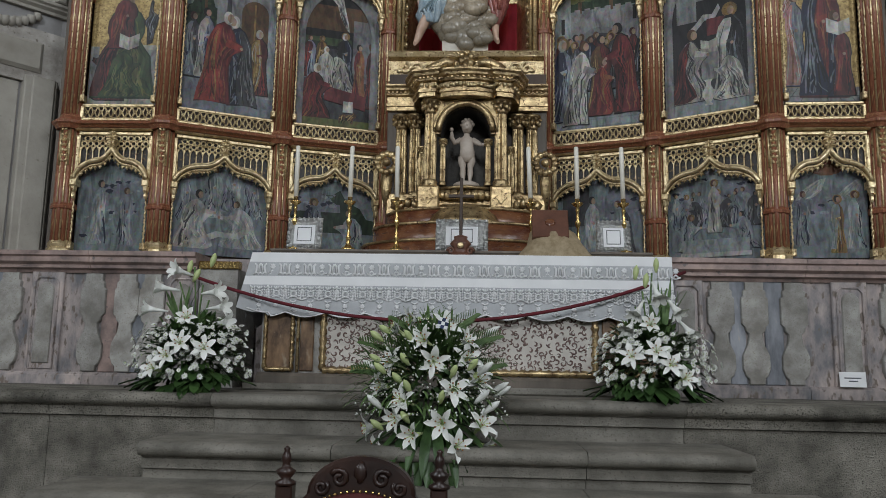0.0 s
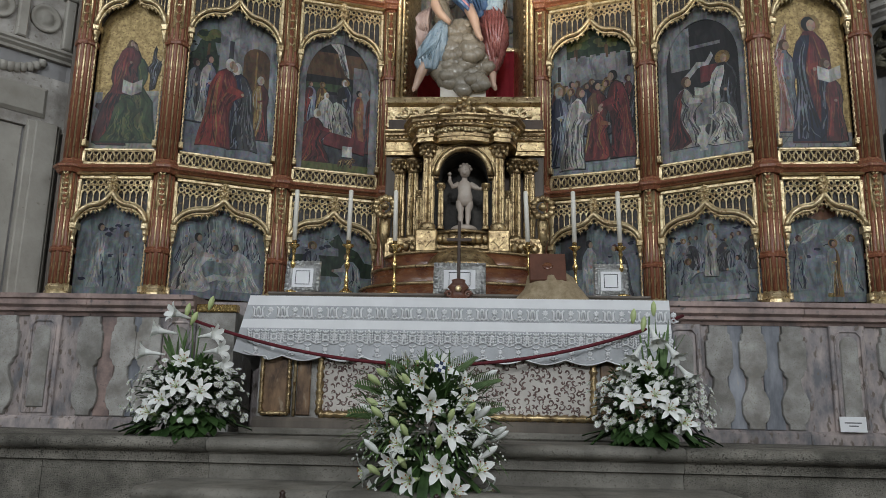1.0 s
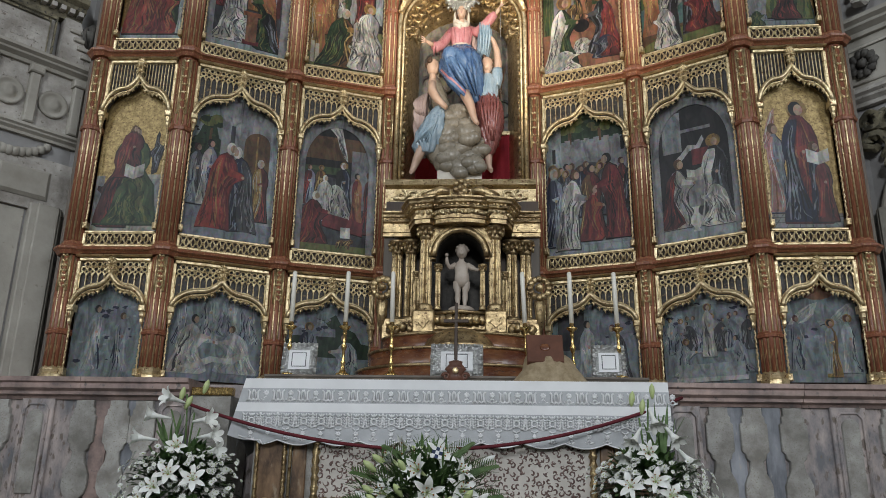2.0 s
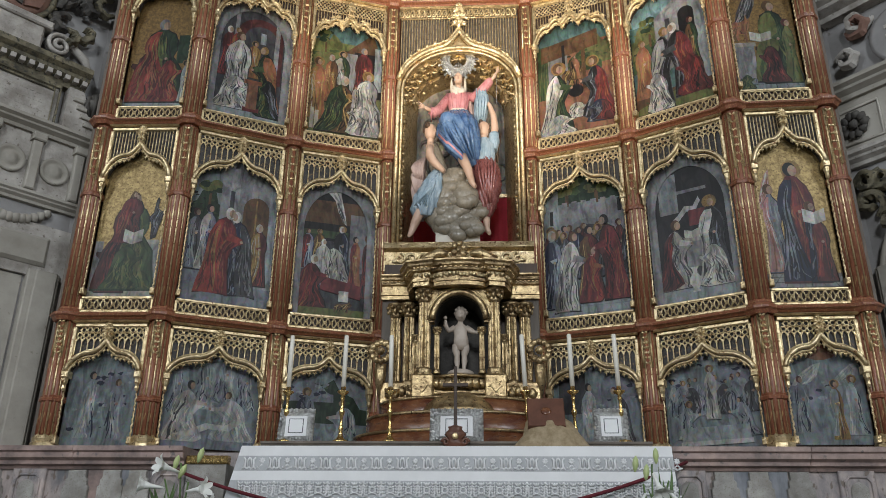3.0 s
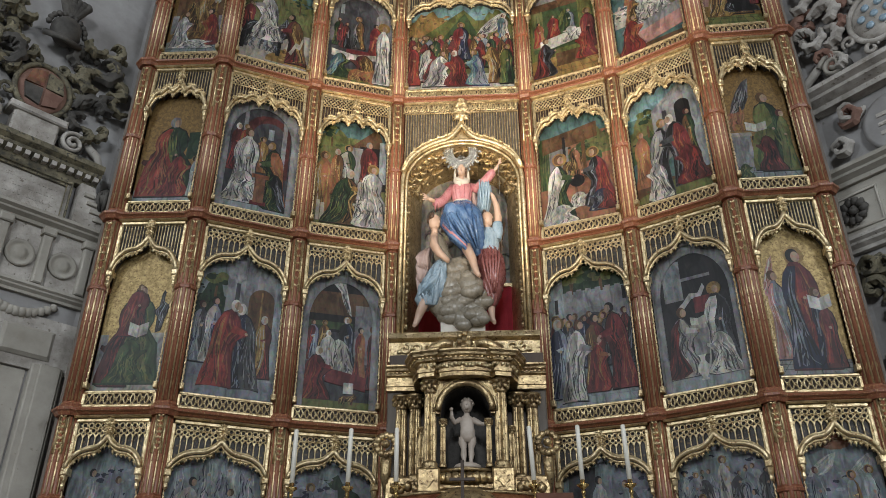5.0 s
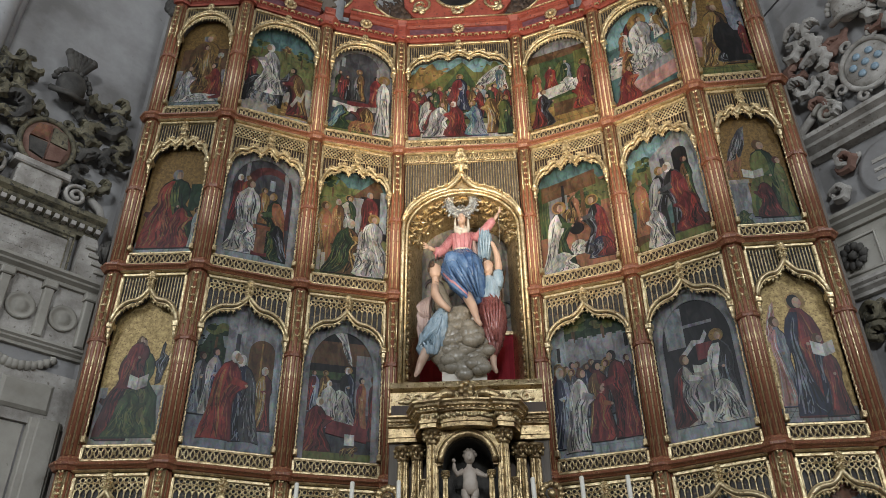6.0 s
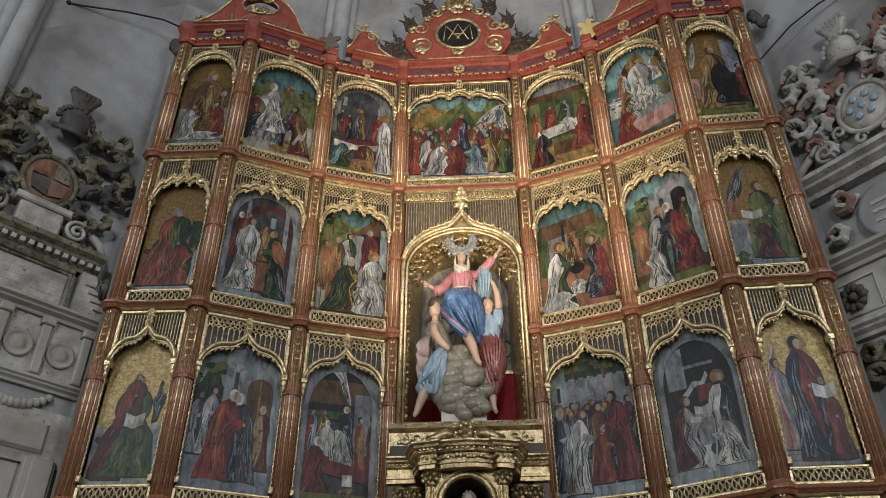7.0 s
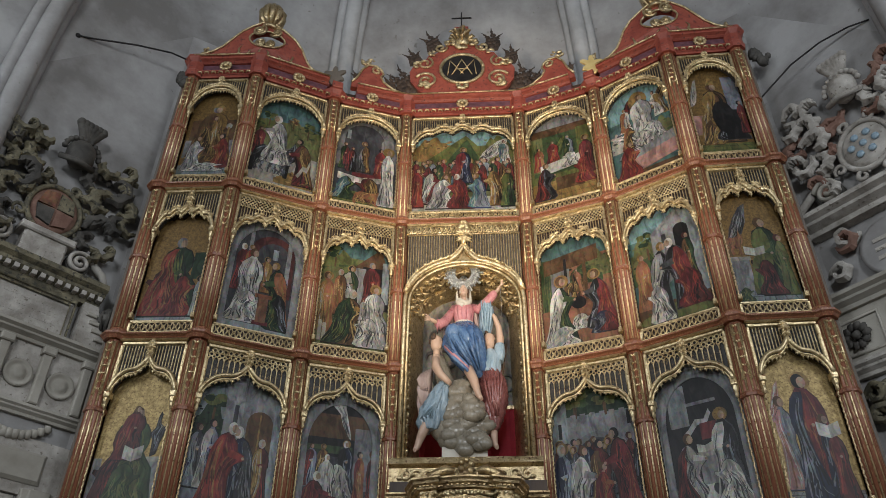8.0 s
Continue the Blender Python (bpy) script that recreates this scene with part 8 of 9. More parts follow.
for j in range(3):
    tube(bm, [(0, 0, 0.13), ((j - 1) * 0.014, 0, 0.15), ((j - 1) * 0.026, 0, 0.165)], [0.005, 0.01, 0.004], 4, flat=0.14)
tube(bm, [(-0.03, 0, 0.03), (0, 0, 0.015), (0.03, 0, 0.03)], 0.0075, 4, flat=0.14)
for s in (-1, 1):
    for j in range(4):
        tube(bm, [(s * 0.012, 0, 0.06 + 0.02 * j), (s * 0.028, 0, 0.066 + 0.02 * j), (s * 0.036, 0, 0.056 + 0.024 * j)], [0.005, 0.009, 0.003], 4, flat=0.14)
motif_c = mesh_of("lace_motif", bm, LINEN)
for j in range(17):
    x = -1.46 + 0.184 * j
    part("lace_motif", motif_a, None, CLOTH, "", Matrix.Translation((x, -0.0205 - 0.003 * math.sin(x * 9), 0.788)))
    part("lace_motif", motif_b, None, CLOTH, "", Matrix.Translation((x + 0.092, -0.0205 - 0.003 * math.sin(x * 9), 0.788)))
for j in range(24):
    x = -1.46 + 0.128 * j
    m = Matrix.Translation((x, -0.0275 - 0.004 * math.sin(x * 9), 0.575)) @ Matrix.Diagonal((0.8, 1, 0.78, 1))
    part("lace_motif", motif_c, None, CLOTH, "", m)
    part("lace_motif", motif_b, None, CLOTH, "", Matrix.Translation((x + 0.064, -0.0275 - 0.004 * math.sin(x * 9), 0.6)))
    part("lace_motif", motif_b, None, CLOTH, "", Matrix.Translation((x, -0.0285 - 0.004 * math.sin(x * 9), 0.51)) @ Matrix.Scale(0.85, 4))

bm = bm_new()
run(bm, [(0.3, 0), (0, 0), (0, 0.06), (-0.015, 0.07), (-0.015, 0.085), (0.3, 0.085)], -1.5, 1.5)
solid("gradine", bm, BOARD, "low grey timber shelf along the back of the altar", "shelf", Matrix.Translation((0, 6.12, 2.377)))


def candlestick():
    t = thing("candlestick", "slim brass candlestick with a tall ivory candle", "candlestick", group="altar candlesticks")
    bm = bm_new()
    lathe(bm, [(0.062, 0), (0.06, 0.015), (0.035, 0.03), (0.02, 0.05), (0.014, 0.09), (0.022, 0.11), (0.012, 0.13), (0.011, 0.2), (0.02, 0.225), (0.024, 0.245), (0.012, 0.27), (0.011, 0.33), (0.018, 0.35), (0.012, 0.37), (0.045, 0.395), (0.048, 0.405), (0.02, 0.41), (0.018, 0.45), (0.014, 0.455)], 12)
    part("stem", bm, BRASS, t)
    bm = bm_new()
    lathe(bm, [(0.019, 0.44), (0.0185, 0.86), (0.012, 0.868), (0.003, 0.87)], 10)
    part("candle", bm, WAX, t)
    return t


cs = candlestick()
spots = ((-1.34, 0.0), (-0.9, -0.6), (-0.51, 0.6), (0.58, 2.6), (0.94, 1.0), (1.305, 1.4))
for j, (x, lean) in enumerate(spots):
    m = Matrix.Translation((x, 6.21, 2.463)) @ Matrix.Rotation(radians(-lean), 4, "Y")
    if j == 0:
        cs.matrix_basis = m
    else:
        copy_thing(cs, m)


def altar_card(x, w, h, m_y=6.17):
    t = thing("altar_card", "embossed silver framed prayer card standing on the altar", "altar card", Matrix.Translation((x, m_y, 2.463)) @ Matrix.Rotation(radians(-8), 4, "X"), "altar cards")
    bm = bm_new()
    bevbox(bm, -w / 2, w / 2, 0, 0.02, 0, h, 0.006)
    for j in range(26):
        a = j / 26 * 2 * (w + h)
        if a < w: p = (-w / 2 + a, h)
        elif a < w + h: p = (w / 2, h - (a - w))
        elif a < 2 * w + h: p = (w / 2 - (a - w - h), 0.02)
        else: p = (-w / 2, a - 2 * w - h)
        ball(bm, (p[0] * 0.9, -0.004, p[1] * 0.9 + 0.012), 0.018, 6, s=(1, 0.5, 1), rough=0.7)
    part("silver_frame", bm, SILVER, t)
    bm = bm_new()
    box(bm, -w * 0.3, w * 0.3, -0.006, 0.004, h * 0.18, h * 0.76)
    p = part("white_mount", bm, PAPER, t)
    bm = bm_new()
    tube(bm, [(-w * 0.2, -0.008, h * 0.27), (w * 0.2, -0.008, h * 0.27), (w * 0.2, -0.008, h * 0.68), (-w * 0.2, -0.008, h * 0.68)], 0.004, 4, True)
    part("ruled_border", bm, INK, p)
    return t


altar_card(-1.25, 0.28, 0.27), altar_card(0.015, 0.42, 0.27), altar_card(1.21, 0.26, 0.27)
t = thing("altar_cross", "dark wooden altar cross on a small carved pedestal", "cross", Matrix.Translation((0.01, 6.08, 2.378)))
bm = bm_new()
lathe(bm, [(0.12, 0), (0.12, 0.025), (0.09, 0.04), (0.06, 0.06), (0.055, 0.1), (0.085, 0.13), (0.07, 0.15), (0.05, 0.17), (0.055, 0.19), (0.02, 0.2)], 10, sy=0.6)
for s in (-1, 1):
    tube(bm, spiral(s * 0.075, 0.075, 0.03, 0.008, 0, 1.2, 12, 0, s), 0.012, 6)
part("pedestal", bm, LEATHER, t)
bm = bm_new()
ball(bm, (0, -0.045, 0.115), 0.026, 10, s=(1, 0.4, 1))
part("medallion", bm, GOLD, t)
bm = bm_new()
bevbox(bm, -0.013, 0.013, -0.01, 0.01, 0.19, 0.66, 0.003)
p = part("cross_upright", bm, DARKWOOD, t)
bm = bm_new()
bevbox(bm, -0.1, 0.1, -0.012, 0.009, 0.5, 0.525, 0.003)
part("cross_arm", bm, DARKWOOD, p)

t = thing("missal_stand", "brown leather missal on a stand draped in ochre brocade", "book stand", Matrix.Translation((0.74, 6.05, 2.378)))
bm = bm_new()
drape(bm, [(0, 0, 0.0, 0.3, 0.17), (0, 0, 0.04, 0.27, 0.15), (0, 0.01, 0.12, 0.21, 0.13), (-0.02, 0.03, 0.22, 0.17, 0.1), (-0.03, 0.04, 0.25, 0.14, 0.06)], 26, 0, 9, 0.06)
part("brocade_cover", bm, BROCADE, t)
book = Matrix.Translation((-0.04, -0.07, 0.17)) @ Matrix.Rotation(radians(-24), 4, "X")
bm = bm_new()
bevbox(bm, -0.14, 0.14, -0.02, 0.03, 0, 0.25, 0.006)
p = part("book", bm, LEATHER, t, "closed brown leather book", book)
bm = bm_new()
ball(bm, (0, -0.02, 0.13), 0.035, 8, s=(1.2, 0.2, 1))
part("stamped_oval", bm, JASPER, p)

t = thing("brass_rail", "short polished brass rail at the end of the marble dado", "rail", Matrix.Translation((-1.86, 6.03, 2.28)))
bm = bm_new()
bevbox(bm, -0.17, 0.15, -0.03, 0.05, 0, 0.06, 0.008)
part("bar", bm, BRASS, t)
bm = bm_new()
box(bm, -0.16, 0.14, -0.01, 0.5, -0.91, 0.0)
part("post_block", bm, BUFF, t, "grey stone end block")

# the crimson cord across the front
bm = bm_new()
pts = []
for j in range(41):
    x = -1.95 + 3.56 * j / 40
    z = 1.876 + (0.103 if x < -0.2 else 0.115) * (x + 0.2) ** 2
    y = 5.6 + 0.36 * max(0.0, abs(x + 0.17) / 1.78) ** 6
    pts.append((0.2 + (x - 0.2) * y / 5.6, y, 1.6 + (z - 1.6) * y / 5.6))
tube(bm, pts, 0.0125, 8)
solid("barrier_cord", bm, CORD, "sagging dark crimson barrier cord before the altar", "cord")

t = thing("notice_card", "small white notice card propped on the dado base", "sign", Matrix.Translation((2.9, 5.985, 1.467)) @ Matrix.Rotation(radians(-5), 4, "X"))
bm = bm_new()
bevbox(bm, -0.095, 0.095, 0, 0.004, 0, 0.11, 0.001)
part("card", bm, PAPER, t)
for x0, x1, z in ((-0.06, 0.06, 0.062), (-0.03, 0.035, 0.04)):
    bm = bm_new()
    box(bm, x0, x1, -0.002, 0.001, z, z + 0.008)
    part("text_bar", bm, INK, t)

# the chair before the steps
WINE_VELVET = material("dark_wine_velvet", (0.05, 0.008, 0.008), (0.095, 0.016, 0.014), 0.85, 0, 5, 90, 0.3, 0.004)
CHAIR = thing("armchair", "carved dark mahogany armchair with crimson upholstery and studs", "chair", Matrix.Translation((-0.205, 2.72, 0)))
for s in (-1, 1):
    bm = bm_new()
    bevbox(bm, s * 0.257 - 0.028, s * 0.257 + 0.028, -0.028, 0.028, 0, 1.165, 0.006)
    p = part("back_post", bm, MAHOGANY, CHAIR)
    bm = bm_new()
    lathe(bm, [(0.036, 1.165), (0.036, 1.175), (0.016, 1.185), (0.03, 1.2), (0.034, 1.212), (0.016, 1.222), (0.013, 1.235), (0.018, 1.245), (0.015, 1.262), (0.008, 1.275), (0.012, 1.283), (0.002, 1.292)], 12, at=(s * 0.257, 0, 0))
    part("turned_finial", bm, MAHOGANY, p)
    bm = bm_new()
    lathe(bm, [(0.025, 0), (0.03, 0.1), (0.02, 0.2), (0.03, 0.35), (0.026, 0.64)], 10, at=(s * 0.27, -0.5, 0))
    part("front_leg", bm, MAHOGANY, CHAIR)
    bm = bm_new()
    tube(bm, [(s * 0.257, 0, 0.7), (s * 0.28, -0.25, 0.69), (s * 0.27, -0.52, 0.65), (s * 0.27, -0.56, 0.61)], [0.025, 0.03, 0.03, 0.02], 8)
    part("armrest", bm, MAHOGANY, CHAIR)
bm = bm_new()
out = [(-0.2, 0.95), (0.2, 0.95), (0.2, 1.12)] + [(0.18 * math.cos(a), 1.14 + 0.125 * math.sin(a)) for a in [math.pi * j / 16 for j in range(17)]] + [(-0.2, 1.12)]
slab(bm, out, -0.03, 0.02, bev=0.012)
p = part("crest_rail", bm, MAHOGANY, CHAIR)
bm = bm_new()
for s in (-1, 1):
    tube(bm, spiral(s * 0.07, 1.195, 0.03, 0.008, 0.4, 1.3, 14, -0.036, s), 0.009, 6)
    tube(bm, spiral(s * 0.13, 1.165, 0.025, 0.008, 2.4, 1.2, 12, -0.036, s), 0.008, 6)
ball(bm, (0, -0.036, 1.215), 0.028, 8, s=(0.8, 0.4, 1.3), rough=0.5)
part("carved_relief", bm, MAHOGANY, p)
bm = bm_new()
slab(bm, [(-0.17, 0.6), (0.17, 0.6), (0.17, 1.06)] + [(0.17 * math.cos(a), 1.06 + 0.09 * math.sin(a)) for a in [math.pi * j / 14 for j in range(1, 14)]] + [(-0.17, 1.06)], -0.055, 0.0, bev=0.02)
p = part("back_cushion", bm, WINE_VELVET, CHAIR)
bm = bm_new()
for j in range(27):
    a = math.pi * j / 26
    ball(bm, (0.175 * math.cos(a), -0.04, 1.06 + 0.095 * math.sin(a)), 0.006, 6)
part("stud_row", bm, BRASS, p)
bm = bm_new()
bevbox(bm, -0.26, 0.26, -0.03, 0.02, 0.5, 0.96, 0.004)
part("back_frame", bm, MAHOGANY, CHAIR)
bm = bm_new()
bevbox(bm, -0.29, 0.29, -0.54, 0.0, 0.38, 0.44, 0.01)
part("seat_rail", bm, MAHOGANY, CHAIR)
bm = bm_new()
bevbox(bm, -0.27, 0.27, -0.53, -0.03, 0.44, 0.51, 0.03)
part("seat_cushion", bm, WINE_VELVET, CHAIR)


# ---------------------------------------------------------------- flowers
def petal(bm, m, length, width, curl, mi=0, rows=4):
    """A leaf or petal along +x that bends up, then back; m places it."""
    left, mid, right = [], [], []
    for i in range(rows + 1):
        s = i / rows
        w = width * math.sin(math.pi * min(1, 0.1 + 0.9 * s)) ** 0.7 * 0.5 if i < rows else 0.0
        x = length * math.sin(min(1.2, s * 1.2)) / math.sin(1.2) if curl > 0.5 else length * s
        z = curl * length * (0.9 * s - 1.15 * s * s)
        left.append(bm.verts.new(m @ Vector((x, w, z + 0.12 * width))))
        mid.append(bm.verts.new(m @ Vector((x, 0, z))))
        right.append(bm.verts.new(m @ Vector((x, -w, z + 0.12 * width))))
    for i in range(rows):
        face(bm, (mid[i], mid[i + 1], left[i + 1], left[i]), mi, True)
        face(bm, (right[i], right[i + 1], mid[i + 1], mid[i]), mi, True)


def lily_mesh(open_, size):
    bm = bm_new()
    for j in range(6):
        m = Matrix.Rotation(j * math.pi / 3 + 0.1 * (j % 2), 4, "Z") @ Matrix.Rotation(-radians(68 - 46 * open_ + 6 * (j % 2)), 4, "Y")
        petal(bm, m, size, size * (0.42 if j % 2 else 0.32), 0.55, 0, 5)
    for j in range(6):
        a = j * math.pi / 3 + 0.5
        tube(bm, [(0, 0, 0), (0.012 * math.cos(a), 0.012 * math.sin(a), size * 0.45), (0.028 * math.cos(a), 0.028 * math.sin(a), size * 0.62)], 0.0022, 4, mi=1)
        ball(bm, (0.03 * math.cos(a), 0.03 * math.sin(a), size * 0.63), 0.006, 5, 2, (1, 1, 0.6))
    tube(bm, [(0, 0, -0.09), (0, 0, -0.03), (0, 0, 0.01)], [0.006, 0.01, 0.016], 6, mi=1)
    return mesh_of("lily", bm, [PETAL, BUD, STAMEN])


def daisy_mesh():
    bm = bm_new()
    for j in range(10):
        petal(bm, Matrix.Rotation(j * math.pi / 5, 4, "Z") @ Matrix.Rotation(radians(-14), 4, "Y"), 0.034, 0.017, 0.25, 0, 2)
    for j in range(6):
        petal(bm, Matrix.Translation((0, 0, 0.004)) @ Matrix.Rotation(j * math.pi / 3, 4, "Z") @ Matrix.Rotation(radians(-40), 4, "Y"), 0.02, 0.012, 0.25, 0, 2)
    ball(bm, (0, 0, 0.006), 0.008, 6, 1, (1, 1, 0.6))
    return mesh_of("small_flower", bm, [PETAL, BUD])


def bud_mesh(length, mat):
    bm = bm_new()
    lathe(bm, [(0.004, 0), (0.012, length * 0.15), (0.02, length * 0.5), (0.016, length * 0.8), (0.003, length)], 6)
    return mesh_of("lily_bud", bm, mat)


def trumpet_mesh():
    bm = bm_new()
    lathe(bm, [(0.008, 0), (0.014, 0.05), (0.02, 0.11), (0.034, 0.15)], 6)
    for j in range(6):
        petal(bm, Matrix.Translation((0, 0, 0.14)) @ Matrix.Rotation(j * math.pi / 3, 4, "Z") @ Matrix.Translation((0.028, 0, 0)) @ Matrix.Rotation(radians(-50), 4, "Y"), 0.085, 0.05, 0.6, 0, 4)
    return mesh_of("trumpet_lily", bm, PETAL)


LILIES = [lily_mesh(0.95, 0.115), lily_mesh(0.75, 0.115), lily_mesh(0.45, 0.115)]
DAISY, BUD_G, BUD_W, TRUMPET = daisy_mesh(), bud_mesh(0.1, BUD), bud_mesh(0.13, PETAL), trumpet_mesh()


def facing(p, d, spin=0.0):
    d = Vector(d).normalized()
    return Matrix.Translation(p) @ d.to_track_quat("Z", "Y").to_matrix().to_4x4() @ Matrix.Rotation(spin, 4, "Z")


def foliage(bm, rnd, count, c, r, mi, length, width, low=-0.5):
    for _ in range(count):
        d = Vector((rnd.gauss(0, 1), rnd.gauss(0, 1), rnd.gauss(0, 1))).normalized()
        if d.z < low:
            d.z = abs(d.z)
        p = Vector((d.x * r[0], d.y * r[1], d.z * r[2])) * rnd.uniform(0.35, 0.82)
        m = Matrix.Translation(Vector(c) + p) @ (d + Vector((rnd.uniform(-0.5, 0.5), rnd.uniform(-0.5, 0.5), rnd.uniform(-0.6, 0.3)))).normalized().to_track_quat("X", "Z").to_matrix().to_4x4()
        petal(bm, m, length * rnd.uniform(0.7, 1.3), width * rnd.uniform(0.7, 1.2), 0.3, mi, 3)


def fern(bm, base, tip, n, size, mi=1):
    base, tip = Vector(base), Vector(tip)
    for i in range(n):
        s = i / n
        p = base.lerp(tip, s) + Vector((0, 0, -0.12 * s * s * (tip - base).length))
        d = (tip - base).normalized()
        for side in (-1, 1):
            v = (d + side * d.cross(Vector((0, 1, 0.3))).normalized() * 1.3).normalized()
            petal(bm, Matrix.Translation(p) @ v.to_track_quat("X", "Y").to_matrix().to_4x4(), size * (1 - 0.7 * s), size * 0.16, 0.1, mi, 2)


def pot(t, r, h):
    bm = bm_new()
    lathe(bm, [(r * 0.8, 0), (r, h * 0.9), (r * 1.05, h), (r * 0.9, h)], 16)
    part("pot", bm, LEAF, t, "dark green flower container")


def side_bouquet(at, seed, label, tall):
    rnd = random.Random(seed)
    t = thing("flower_arrangement", label, "flowers", Matrix.Translation(at), "side flower arrangements")
    pot(t, 0.14, 0.14)
    bm = bm_new()
    foliage(bm, rnd, 620, (0, 0, 0.2), (0.38, 0.32, 0.34), 0, 0.085, 0.042)
    foliage(bm, rnd, 420, (0, 0, 0.24), (0.41, 0.32, 0.36), 1, 0.05, 0.024)
    for j in range(30):
        a = rnd.uniform(0.02, 0.98) * math.pi
        petal(bm, Matrix.Translation((0.24 * math.cos(a), -0.2 * math.sin(a), rnd.uniform(0.02, 0.14))) @ Matrix.Rotation(-a, 4, "Z") @ Matrix.Rotation(radians(rnd.uniform(10, 50)), 4, "Y"), rnd.uniform(0.1, 0.17), 0.07, 0.25, 0, 4)
    for j in range(12):
        a = rnd.uniform(-0.1, 1.1) * math.pi
        petal(bm, Matrix.Translation((0.2 * math.cos(a), -0.15 * abs(math.sin(a)), 0.08)) @ Matrix.Rotation(-a, 4, "Z") @ Matrix.Rotation(radians(rnd.uniform(5, 25)), 4, "Y"), rnd.uniform(0.2, 0.27), 0.075, 0.2, 0, 4)
    for j in range(9):
        a = rnd.uniform(-0.45, 0.45)
        petal(bm, Matrix.Translation((tall * 0.1, 0, 0.4)) @ Matrix.Rotation(a, 4, "Y") @ Matrix.Rotation(-math.pi / 2, 4, "Y") @ Matrix.Rotation(rnd.uniform(0, 6), 4, "X"), rnd.uniform(0.25, 0.42), 0.025, 0.1, 1, 4)
    ob = part("foliage", bm, [LEAF, FERN], t)
    ob["kind"] = "stuff"
    for j in range(215):
        a, b = rnd.uniform(0, 2 * math.pi), rnd.uniform(-0.3, 1.0)
        d = Vector((math.cos(a), -abs(math.sin(a)) * 0.9, b)).normalized()
        p = Vector((d.x * 0.41, d.y * 0.31, 0.2 + d.z * 0.34)) * rnd.uniform(0.9, 1.05)
        part("small_flower", DAISY, None, t, "", facing(p * rnd.uniform(0.86, 1.04), d + Vector((rnd.uniform(-0.9, 0.9), rnd.uniform(-0.7, 0.3), rnd.uniform(-0.3, 0.9))), rnd.uniform(0, 6)) @ Matrix.Scale(rnd.uniform(0.46, 0.78), 4))
    for x, z, k, dx in ((-0.06, 0.22, 0, -0.2), (0.02, 0.3, 1, 0.1), (0.16, 0.27, 0, 0.3), (0.05, 0.46, 2, 0.2), (-0.14, 0.14, 1, -0.5)):
        part("lily", LILIES[k], None, t, "", facing((x * (1 if tall < 0 else -1), -0.3 + abs(x) * 0.2, z), (dx * (1 if tall < 0 else -1), -1, 0.35), rnd.uniform(0, 6)) @ Matrix.Scale(0.86, 4))
    bm = bm_new()
    heads = []
    for x, z, dx in ((-0.24, 0.58, -1), (-0.14, 0.72, -0.8), (0.06, 0.7, 0.9), (0.12, 0.6, 1), (-0.02, 0.82, -0.3), (0.16, 0.5, 1)):
        x *= -tall if tall < 0 else -1
        dx *= -tall if tall < 0 else -1
        if tall > 0:
            dx *= 0.35
        tube(bm, [(0, 0, 0.3), (x * 0.4, -0.02, z * 0.75), (x * 0.8, -0.05, z)], 0.006, 5)
        heads.append((x * 0.8, z, dx))
    part("stem", bm, FERN, t)["kind"] = "stuff"
    for x, z, dx in heads:
        part("trumpet_lily", TRUMPET, None, t, "", facing((x * 0.9, -0.06, z - 0.06), (dx, -0.35, 0.1 if tall < 0 else -0.5), rnd.uniform(0, 6)) @ Matrix.Scale(0.82, 4))
    for j in range(3):
        part("lily_bud", BUD_G, None, t, "", facing((rnd.uniform(-0.1, 0.1), -0.05, 0.72 + 0.05 * j), (rnd.uniform(-0.6, 0.6), -0.1, 1)))
    return t


side_bouquet((-1.73, 5.22, 1.37), 21, "white lilies and daisies with tall trumpet lilies on the stone ledge", -1)
side_bouquet((1.27, 5.22, 1.37), 34, "white lilies and daisies with drooping trumpet lilies on the ledge", 1)

rnd = random.Random(8)
C = thing("flower_arrangement", "large cone of white lilies, fern and gypsophila on the altar steps", "flowers", Matrix.Translation((-0.1, 4.68, 1.125)))
pot(C, 0.16, 0.16)
bm = bm_new()
foliage(bm, rnd, 420, (0, 0, 0.3), (0.38, 0.34, 0.4), 0, 0.12, 0.04)
foliage(bm, rnd, 1100, (-0.03, 0, 0.32), (0.56, 0.42, 0.5), 1, 0.1, 0.016)
for j in range(11):
    a = math.pi * (0.08 + 0.84 * j / 10)
    for q in range(3):
        petal(bm, Matrix.Translation((0.16 * math.cos(a), -0.2 * math.sin(a), 0.12 - 0.03 * q)) @ Matrix.Rotation(-a + 0.12 * (q - 1), 4, "Z") @ Matrix.Rotation(radians(14 + 40 * math.sin(a) + 12 * q), 4, "Y"), rnd.uniform(0.26, 0.36), 0.06, 0.25, 0, 5)
for x, z, tx, tz in ((-0.1, 0.5, -0.42, 0.62), (-0.15, 0.4, -0.46, 0.45), (0.12, 0.55, 0.4, 0.66), (0.15, 0.4, 0.42, 0.5), (0, 0.6, -0.24, 0.76), (0.05, 0.6, 0.26, 0.78)):
    fern(bm, (x, -0.05, z), (tx, -0.15, tz), 22, 0.1)
ob = part("foliage", bm, [LEAF, FERN], C)
ob["kind"] = "stuff"
bm = bm_new()
for j in range(520):
    a, u = rnd.uniform(0, 2 * math.pi), rnd.uniform(0, 1)
    r = (0.44 - 0.3 * u) * rnd.uniform(0.85, 1.12)
    ball(bm, (r * math.cos(a), -abs(0.8 * r * math.sin(a)), 0.15 + 0.6 * u), rnd.uniform(0.004, 0.007), 4)
ob = part("gypsophila", bm, PETAL, C, "tiny white gypsophila heads")
ob["kind"] = "stuff"
